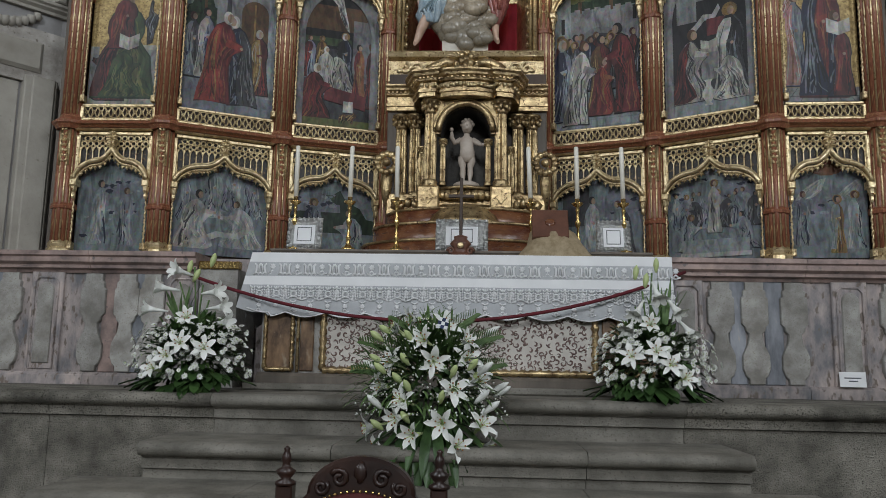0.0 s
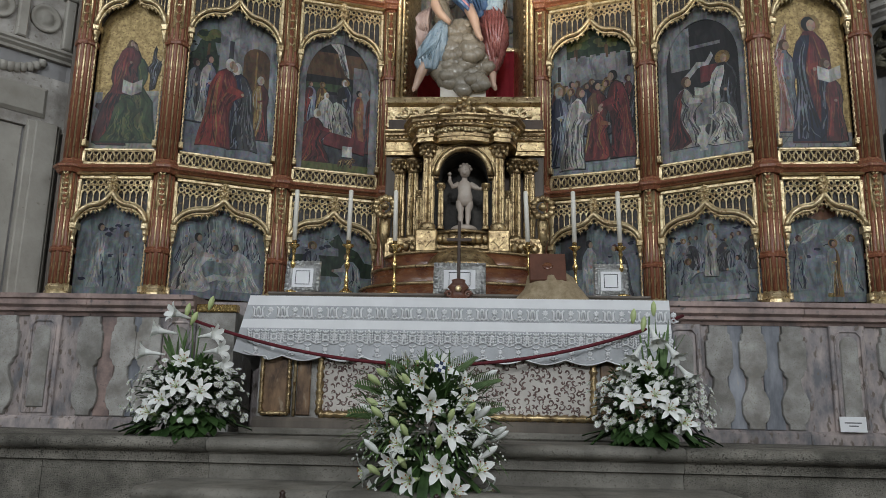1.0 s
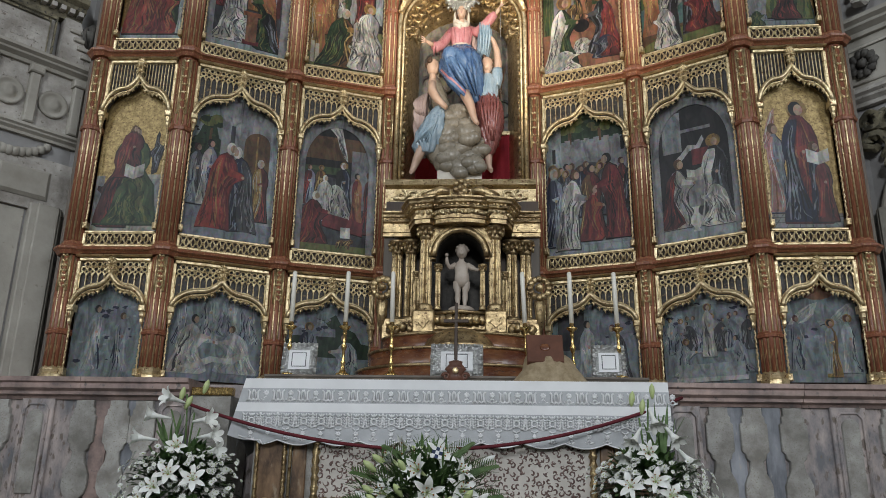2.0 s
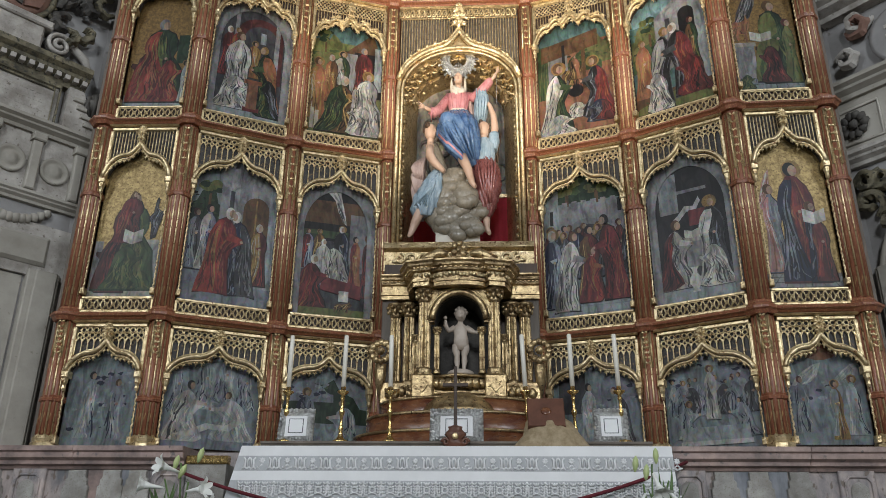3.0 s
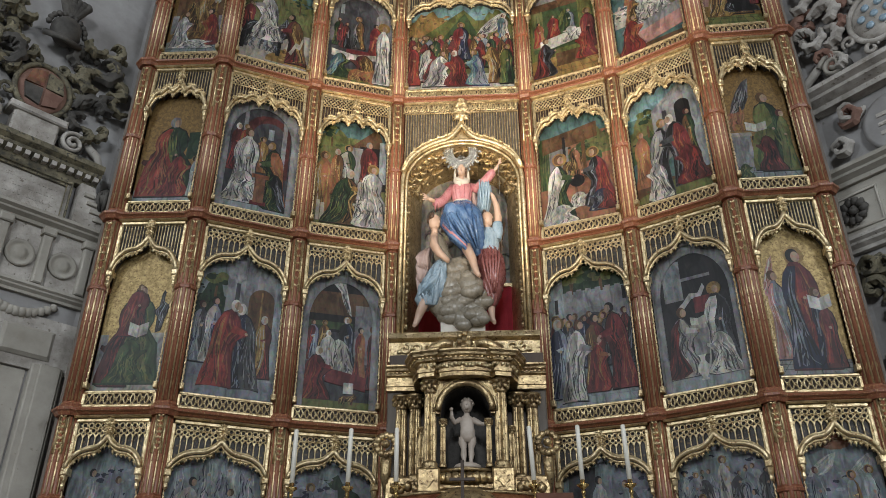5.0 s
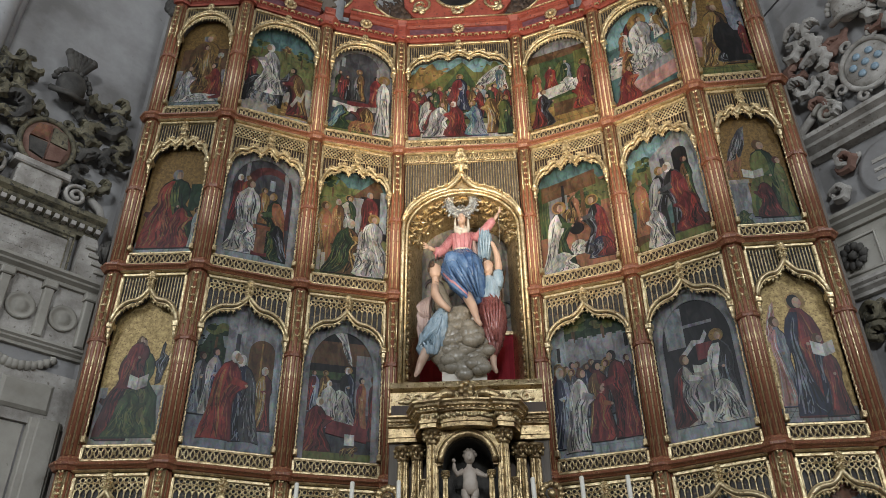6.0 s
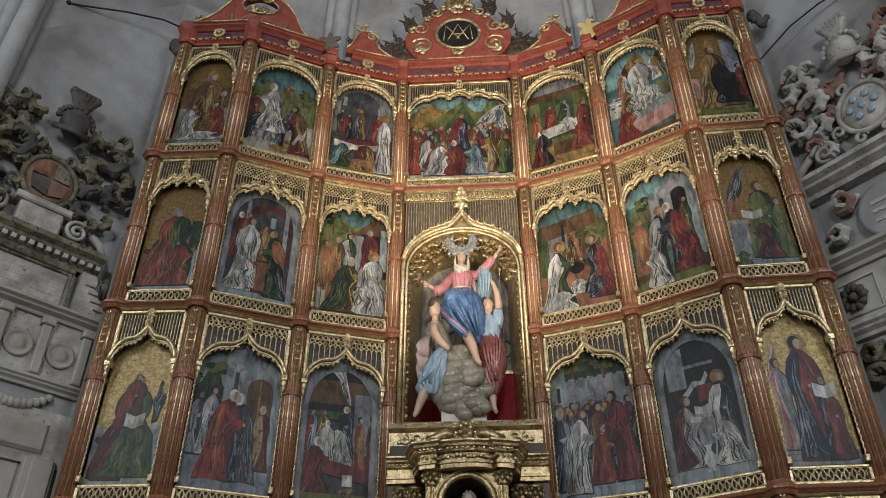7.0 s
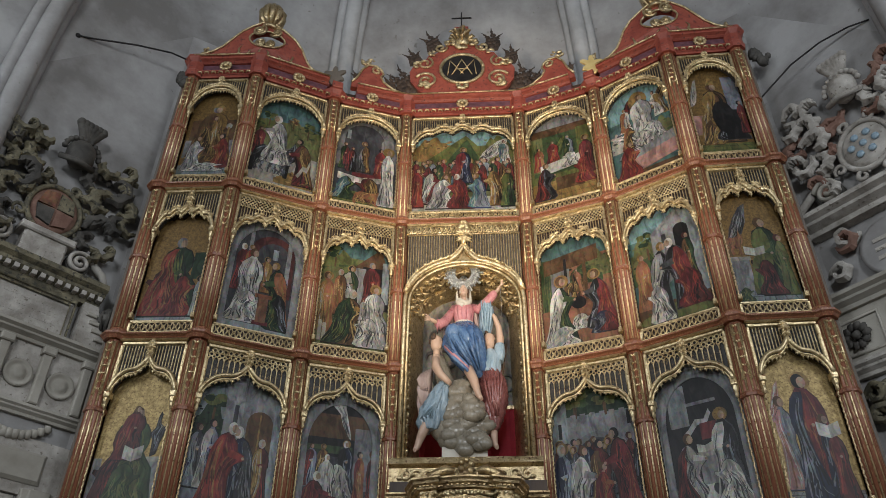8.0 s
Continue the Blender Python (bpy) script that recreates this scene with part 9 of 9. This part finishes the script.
rows = ((0.7, 2, 0.1), (0.58, 3, 0.2), (0.42, 3, 0.25), (0.3, 4, 0.28), (0.15, 4, 0.33), (0.02, 4, 0.3))
for z, n, r in rows:
    for j in range(n):
        a = math.pi * ((j + 0.5) / n + rnd.uniform(-0.06, 0.06))
        d = Vector((math.cos(a), -math.sin(a), 0.35 + z * 0.5))
        part("lily", LILIES[rnd.choice((0, 0, 1, 2))], None, C, "", facing((r * math.cos(a), -r * 0.85 * math.sin(a) - 0.03, z + rnd.uniform(-0.06, 0.06)), d + Vector((rnd.uniform(-0.7, 0.7), -0.2, rnd.uniform(-0.9, 0.4))), rnd.uniform(0, 6)))
for j in range(22):
    a = rnd.uniform(0.05, 0.95) * math.pi
    r, z = rnd.uniform(0.25, 0.42), rnd.uniform(0.05, 0.7)
    part("lily_bud", BUD_G if j % 3 else BUD_W, None, C, "", facing((r * math.cos(a), -r * 0.8 * math.sin(a), z), (math.cos(a), -0.5, 0.6)))
t = thing("ribbon_tag", "small blue and white chequered tag among the lilies", "tag", Matrix.Translation((-0.03, 4.4, 1.8)) @ Matrix.Rotation(radians(14), 4, "Y"))
for j in range(9):
    x, z = j % 3, j // 3
    bm = bm_new()
    box(bm, -0.03 + 0.02 * x, -0.0105 + 0.02 * x, -0.002, 0.002, -0.03 + 0.02 * z, -0.0105 + 0.02 * z)
    part("check", bm, PAINTS["blue"] if j % 2 else PAPER, t)


# ---------------------------------------------------------------- stucco monuments on the side walls
WALL_ANGLE = math.atan2(0.76, 0.65)
WEST = Matrix.Translation((-3.75, 6.75, 0)) @ Matrix.Rotation(WALL_ANGLE, 4, "Z")
EAST = Matrix.Translation((3.75, 6.75, 0)) @ Matrix.Rotation(-WALL_ANGLE, 4, "Z")


def arms(m, cx, cz, mats, label, seed, discs):
    t = thing("coat_of_arms", label, "relief", m)
    lead, dark, second = mats
    bm = bm_new()
    lathe(bm, [(0.25, 0), (0.255, 0.03), (0.2, 0.06), (0.02, 0.08)], 24)
    p = part("shield", bm, BROWNRED if not discs else STUCCO, t, "oval quartered shield", Matrix.Translation((cx, -0.06, cz)) @ Matrix.Rotation(math.pi / 2, 4, "X") @ Matrix.Diagonal((1, 1.12, 1, 1)))
    bm = bm_new()
    tube(bm, arc(cx, cz, 1, 0, 345, 26, -0.1, 0.27, 0.3), 0.03, 7, True)
    part("shield_rim", bm, lead, t)
    if discs:
        for j in range(7):
            a = j * math.pi / 3
            bm = bm_new()
            r = 0.0 if j == 6 else 0.13
            lathe(bm, [(0.04, 0), (0.04, 0.02), (0.02, 0.028)], 12)
            part("disc", bm, PALEBLUE, t, "pale blue disc", Matrix.Translation((cx + r * math.cos(a), -0.13, cz + r * math.sin(a))) @ Matrix.Rotation(math.pi / 2, 4, "X"))
    else:
        for sx, sz, mat in ((-1, 1, PAINTS["tile"]), (1, 1, OLIVE), (-1, -1, DARK_STUCCO_SHADE), (1, -1, BROWNRED)):
            bm = bm_new()
            slab(bm, [(cx + sx * 0.01, cz + sz * 0.01), (cx + sx * 0.19, cz + sz * 0.01), (cx + sx * 0.15, cz + sz * 0.17), (cx + sx * 0.01, cz + sz * 0.21)], -0.15, -0.1)
            part("quarter", bm, mat, t)
    for j in range(8):
        bm = bm_new()
        a = math.pi / 8 + j * math.pi / 4
        curl(bm, cx + 0.34 * math.cos(a), cz + 0.37 * math.sin(a), 0.075, a + 2, 1.2, 1 if j % 2 else -1, 0.026, -0.1, lobes=False)
        part("strapwork_curl", bm, lead, t)
    # helm and plume
    bm = bm_new()
    hz = cz + 0.78
    ball(bm, (cx + 0.03, -0.16, hz), 0.17, 12, s=(0.95, 0.8, 1.1), rough=0.08)
    tube(bm, [(cx - 0.17, -0.16, hz - 0.12), (cx, -0.3, hz - 0.2), (cx + 0.2, -0.16, hz - 0.12)], 0.035, 7)
    for j in range(11):
        a = math.pi * j / 10
        ball(bm, (cx + 0.03 + 0.19 * math.cos(a), -0.17, hz + 0.03 + 0.19 * math.sin(a)), 0.035, 6)
    part("helm", bm, dark, t, "dark helm")
    for j in range(6):
        bm = bm_new()
        a = (j - 2.5) * 0.17
        tube(bm, [(cx + 0.04, -0.14, hz + 0.15), (cx + 0.04 + 0.13 * math.sin(a), -0.15, hz + 0.28), (cx + 0.04 + 0.3 * math.sin(a), -0.18, hz + 0.4)], [0.04, 0.05, 0.045], 7)
        ball(bm, (cx + 0.04 + 0.31 * math.sin(a), -0.18, hz + 0.42), 0.055, 7)
        part("plume_feather", bm, dark, t)
    rnd = random.Random(seed)
    for s in (-1, 1):
        for j, (dx, dz, r) in enumerate(((0.3, 0.55, 0.2), (0.52, 0.62, 0.2), (0.45, 0.3, 0.19), (0.66, 0.38, 0.18), (0.5, 0.02, 0.17), (0.66, 0.1, 0.15), (0.42, -0.2, 0.14), (0.6, -0.2, 0.13), (0.34, 0.8, 0.14), (0.24, 0.42, 0.13), (0.7, 0.66, 0.16), (0.56, 0.86, 0.13), (0.38, 0.14, 0.12), (0.74, 0.2, 0.12), (0.46, -0.36, 0.11))):
            bm = bm_new()
            curl(bm, cx + s * dx, cz + dz, r, rnd.uniform(0, 6.2), rnd.uniform(0.6, 0.8), s * rnd.choice((1, -1)), r * 0.3, -0.07 - 0.03 * (j % 3))
            part("mantling_leaf", bm, (lead, second)[rnd.random() < 0.35], t, "curling acanthus mantling")
    return t


def scroll_block(m, x, z, r, s, mat, label):
    t = thing("volute", label, "volute", m)
    bm = bm_new()
    tube(bm, spiral(x, z, r, r * 0.15, 0.3 if s > 0 else 0.3, 1.9, 30, -0.13, s), r * 0.17, 7, flat=1.6)
    part("scroll", bm, mat, t)
    bm = bm_new()
    slab(bm, [(p[0], p[2]) for p in arc(x, z, r * 0.98, 0, 345, 20)], -0.1, 0.0)
    part("scroll_ground", bm, DARK_STUCCO_SHADE, t)
    bm = bm_new()
    tube(bm, [(x + s * r * 0.6, -0.1, z + r * 0.8), (x + s * r * 2.1, -0.1, z - r * 0.2), (x + s * r * 2.8, -0.1, z - r * 1.5)], [r * 0.3, r * 0.34, r * 0.2], 7)
    part("tail", bm, STUCCO, t)
    return t


def cornice_run(name, m, x0, x1, z, h, depth, mat, label, dent):
    t = thing(name, label, "cornice", m)
    bm = bm_new()
    run(bm, [(0.02, z), (-depth * 0.4, z), (-depth * 0.45, z + h * 0.25), (-depth * 0.75, z + h * 0.45), (-depth * 0.78, z + h * 0.6), (-depth, z + h * 0.75), (-depth, z + h), (0.02, z + h)], x0, x1)
    part("moulding", bm, mat, t)
    if dent:
        mesh = None
        for j in range(int((x1 - x0) / 0.085)):
            if mesh is None:
                bm = bm_new()
                box(bm, 0, 0.048, -depth * 0.74, -depth * 0.4, z + h * 0.22, z + h * 0.46)
                mesh = mesh_of("dentil", bm, STUCCO)
            part("dentil", mesh, None, t, "", Matrix.Translation((x0 + 0.02 + 0.085 * j, 0, 0)))
    return t


arms(WEST, -0.88, 6.83, (OLIVE, DARK_STUCCO_SHADE, DARK_STUCCO_SHADE), "olive and grey stucco coat of arms with helm and mantling", 4, False)
bm = bm_new()
bevbox(bm, -1.08, -0.64, -0.16, 0, 6.2, 6.5, 0.02)
bevbox(bm, -1.14, -0.58, -0.2, 0, 6.46, 6.54, 0.015)
solid("stucco_pedestal", bm, STUCCO, "grey stucco pedestal block under the coat of arms", "pedestal", WEST)
scroll_block(WEST, -0.48, 6.36, 0.13, 1, STUCCO, "grey stucco volute on the monument cornice")
scroll_block(WEST, -1.3, 6.36, 0.13, -1, STUCCO, "grey stucco volute on the monument cornice")
cornice_run("monument_cornice", WEST, -3.2, -0.14, 5.96, 0.22, 0.24, OLIVE, "olive grey dentilled stucco cornice of the wall monument", True)


def inscription(m, x0, x1, z0, z1, label):
    t = thing("inscription_panel", label, "panel", m)
    bm = bm_new()
    box(bm, x0, x1, -0.05, 0.0, z0, z1)
    part("field", bm, STUCCO, t)
    bm = bm_new()
    for k, r in ((0.0, 0.03), (0.05, 0.016)):
        tube(bm, [(x0 + k, -0.07, z0 + k), (x1 - k, -0.07, z0 + k), (x1 - k, -0.07, z1 - k), (x0 + k, -0.07, z1 - k)], r, 6, True)
    part("frame_moulding", bm, OLIVE, t)
    for j in range(4):
        z = z1 - 0.15 - 0.09 * j
        x = x1 - 0.12
        q = 0
        while x > x0 + 0.12:
            bm = bm_new()
            w = 0.07 + 0.06 * ((q * 7 + j * 3) % 4) / 3
            box(bm, x - w * 0.35, x, -0.054, -0.04, z, z + 0.05)
            part("letter_bar", bm, STUCCO, t)
            x -= w * 0.35 + 0.018 + (0.04 if q % 5 == 4 else 0)
            q += 1
    return t


inscription(WEST, -1.9, -0.36, 5.47, 5.96, "worn stucco inscription panel with illegible raised letters")
t = thing("console", "slanting fluted stucco console beside the inscription panel", "console", WEST)
bm = bm_new()
slab(bm, [(-0.3, 5.5), (-0.02, 5.5), (0.0, 5.6), (-0.16, 5.96), (-0.3, 5.96)], -0.14, 0.0)
part("block", bm, STUCCO, t)
for j in range(4):
    bm = bm_new()
    bevbox(bm, -0.05, 0.05, -0.03, 0.0, -0.02, 0.02, 0.006)
    part("flute", bm, ASHLAR, t, "", Matrix.Translation((-0.2 + 0.045 * j, -0.14, 5.84 - 0.08 * j)))
bm = bm_new()
lathe(bm, [(0.03, 6.15), (0.1, 6.2), (0.13, 6.28), (0.08, 6.3), (0.07, 6.36), (0.02, 6.42)], 10, at=(-0.02, -0.1, -0.4))
for j in range(10):
    a = 2 * math.pi * j / 10
    tube(bm, [(-0.02 + 0.05 * math.cos(a), -0.1 + 0.05 * math.sin(a), 5.72), (-0.02 + 0.13 * math.cos(a), -0.1 + 0.13 * math.sin(a), 5.82), (-0.02 + 0.1 * math.cos(a), -0.1 + 0.1 * math.sin(a), 5.92)], 0.02, 5)
solid("stucco_urn", bm, DARK_STUCCO_SHADE, "dark gadrooned stucco urn at the monument's end", "urn", WEST)

cornice_run("monument_shelf", WEST, -3.2, 0.05, 5.38, 0.12, 0.17, ASHLAR, "pale stone shelf moulding of the wall monument", False)
FR = thing("frieze", "pale stone frieze of sunk panels with round discs", "frieze", WEST)
for j in range(7):
    x = -0.25 - 0.4 * j
    bm = bm_new()
    lathe(bm, [(0.135, 0), (0.135, 0.03), (0.11, 0.035), (0.1, 0.02), (0.07, 0.02), (0.06, 0.04), (0.02, 0.045)], 20)
    part("disc", bm, ASHLAR, FR, "", Matrix.Translation((x, -0.03, 5.06)) @ Matrix.Rotation(math.pi / 2, 4, "X"))
    bm = bm_new()
    bevbox(bm, x + 0.155, x + 0.245, -0.1, 0, 4.8, 5.3, 0.012)
    bevbox(bm, x + 0.135, x + 0.265, -0.12, 0, 5.3, 5.38, 0.012)
    part("triglyph", bm, ASHLAR, FR)
bm = bm_new()
box(bm, -3.2, 0.03, -0.03, 0, 4.75, 5.38)
part("ground", bm, STUCCO, FR)
cornice_run("architrave_moulding", WEST, -3.2, 0.02, 4.68, 0.1, 0.11, ASHLAR, "pale stone architrave moulding", False)
t = thing("garland", "pale stone hanging garland relief", "relief", WEST)
for c in (-0.55, -1.35):
    bm = bm_new()
    for j in range(13):
        s = j / 12 * 2 - 1
        ball(bm, (c + 0.32 * s, -0.05, 4.62 - 0.13 * (1 - s * s)), 0.04 + 0.012 * (1 - s * s), 6, rough=0.5)
    part("swag", bm, ASHLAR, t)["kind"] = "stuff"
t = thing("coffered_arch", "pale stone arch soffit with sunk coffers below the frieze", "arch", WEST)
for j in range(4):
    bm = bm_new()
    bevbox(bm, -0.62 - 0.55 * j, -0.16 - 0.55 * j, -0.09, 0, 4.1, 4.38, 0.03)
    part("coffer_frame", bm, ASHLAR, t)
bm = bm_new()
box(bm, -3.2, 0.02, -0.05, 0, 4.0, 4.5)
part("soffit_band", bm, STUCCO, t)
for m, s in ((WEST, -1), (EAST, 1)):
    t = thing("wall_pilaster", "tall plain pale ashlar pilaster on the side wall", "pilaster", m)
    for z0, z1 in ((1.37, 4.05),):
        bm = bm_new()
        bevbox(bm, *sorted((s * 0.02, s * 0.3)), -0.1, 0, z0 + 0.0015, z1 - 0.0015, 0.012)
        part("ashlar_block", bm, ASHLAR, t)
        bm = bm_new()
        bevbox(bm, *sorted((s * 0.05, s * 0.24)), -0.125, -0.09, z0 + 0.0015, z1 - 0.0015, 0.01)
        part("raised_band", bm, ASHLAR, t)
    t = thing("recessed_wall_field", "plain beige ashlar field of the recessed side wall", "wall panel", m)
    for z0, z1 in ((1.37, 3.99),):
        bm = bm_new()
        bevbox(bm, *sorted((s * 0.32, s * 2.6)), -0.02, 0, z0 + 0.001, z1 - 0.001, 0.004)
        part("ashlar_block", bm, ASHLAR, t)

# east monument
arms(EAST, 0.84, 7.42, (STUCCO, STUCCO, BROWNRED), "pale and brown-red stucco coat of arms with blue discs", 9, True)
scroll_block(EAST, 0.33, 7.1, 0.15, -1, ASHLAR, "pale stucco volute above the monument cornice")
cornice_run("monument_cornice", EAST, 0.0, 3.2, 6.66, 0.2, 0.3, STUCCO, "pale weathered stucco cornice of the wall monument", False)
t = thing("cartouche", "white oval stucco cartouche among scrolls with illegible letters", "relief", EAST)
bm = bm_new()
lathe(bm, [(0.3, 0), (0.31, 0.04), (0.27, 0.05), (0.02, 0.05)], 24)
part("oval_field", bm, PLASTER, t, "", Matrix.Translation((0.7, -0.04, 6.22)) @ Matrix.Rotation(math.pi / 2, 4, "X"))
for j in range(3):
    bm = bm_new()
    box(bm, 0.55, 0.85 - 0.05 * j, -0.1, -0.08, 6.3 - 0.1 * j, 6.34 - 0.1 * j)
    part("letter_bar", bm, STUCCO, t)
rnd = random.Random(17)
for j in range(12):
    bm = bm_new()
    x, z = rnd.choice((rnd.uniform(0.05, 0.38), rnd.uniform(1.0, 1.4))), rnd.uniform(5.98, 6.55)
    curl(bm, x, z, 0.12, rnd.uniform(0, 6), 1.0, rnd.choice((1, -1)), 0.036, -0.06)
    part("scroll_leaf", bm, STUCCO if j % 3 else BROWNRED, t)
cornice_run("monument_shelf", EAST, -0.05, 3.2, 5.76, 0.16, 0.2, ASHLAR, "pale stone shelf moulding of the wall monument", False)
t = thing("frieze", "pale stone frieze panels with a carved rosette", "frieze", EAST)
for j in range(4):
    x = 0.1 + 0.62 * j
    bm = bm_new()
    for q in range(10):
        a = 2 * math.pi * q / 10
        ball(bm, (x + 0.1 * math.cos(a), -0.07, 5.48 + 0.1 * math.sin(a)), 0.045, 6, s=(1, 0.6, 1), rough=0.6)
    ball(bm, (x, -0.08, 5.48), 0.05, 7, rough=0.4)
    part("rosette", bm, DARK_STUCCO_SHADE, t, "dark weathered rosette")["kind"] = "stuff"
    bm = bm_new()
    tube(bm, [(x - 0.24, -0.05, 5.3), (x + 0.24, -0.05, 5.3), (x + 0.24, -0.05, 5.66), (x - 0.24, -0.05, 5.66)], 0.016, 5, True)
    part("panel_frame", bm, ASHLAR, t)
bm = bm_new()
box(bm, -0.05, 3.2, -0.04, 0, 5.2, 5.76)
part("ground", bm, ASHLAR, t)
cornice_run("architrave_moulding", EAST, -0.06, 3.2, 5.06, 0.14, 0.15, STUCCO, "weathered stone architrave moulding", False)
t = thing("spandrel_relief", "dark weathered foliage relief beside a moulded arch", "relief", EAST)
for j in range(5):
    bm = bm_new()
    curl(bm, 0.1 + 0.14 * (j % 3), 4.86 - 0.2 * (j // 2), 0.12, j * 1.7, 1.1, 1 if j % 2 else -1, 0.04, -0.05)
    part("leaf_scroll", bm, OLIVE, t)
bm = bm_new()
for r in (1.05, 1.13, 1.2):
    tube(bm, arc(1.25, 3.75, r, 90, 180, 16, -0.07), 0.035, 7)
part("arch_moulding", bm, ASHLAR, t)

# iron tie rods
bm = bm_new()
tube(bm, [(-3.5, 6.5, 9.72), (-3.75, 6.35, 9.75), (-4.1, 6.1, 9.62), (-4.5, 5.8, 9.4), (-4.62, 5.7, 9.34)], 0.012, 6)
ball(bm, (-4.6, 5.72, 9.35), 0.035, 7)
solid("tie_rod", bm, IRON, "thin bent black iron rod between altarpiece and wall", "rod")
bm = bm_new()
tube(bm, [(3.5, 6.5, 8.58), (3.61, 6.46, 8.69), (3.9, 6.24, 8.92), (4.19, 6.03, 9.04), (4.45, 5.83, 9.05), (4.62, 5.7, 9.0)], 0.011, 6)
solid("tie_rod", bm, IRON, "thin bent black iron rod between altarpiece and wall", "rod")
# dark carved brackets at the top corners of the altarpiece
for s in (-1, 1):
    bm = bm_new()
    for j in range(9):
        a = j * 0.7
        ball(bm, (0.1 * math.cos(a) * (1 - j * 0.06) + 0.02 * j, 0.0, 0.1 * math.sin(a) + 0.02 * j), 0.07 - 0.004 * j, 7, rough=0.7)
    solid("carved_bracket", bm, DARK_STUCCO_SHADE, "dark carved bracket at the altarpiece's top corner", "bracket", Matrix.Translation((s * 3.62, 6.5, 9.3)))
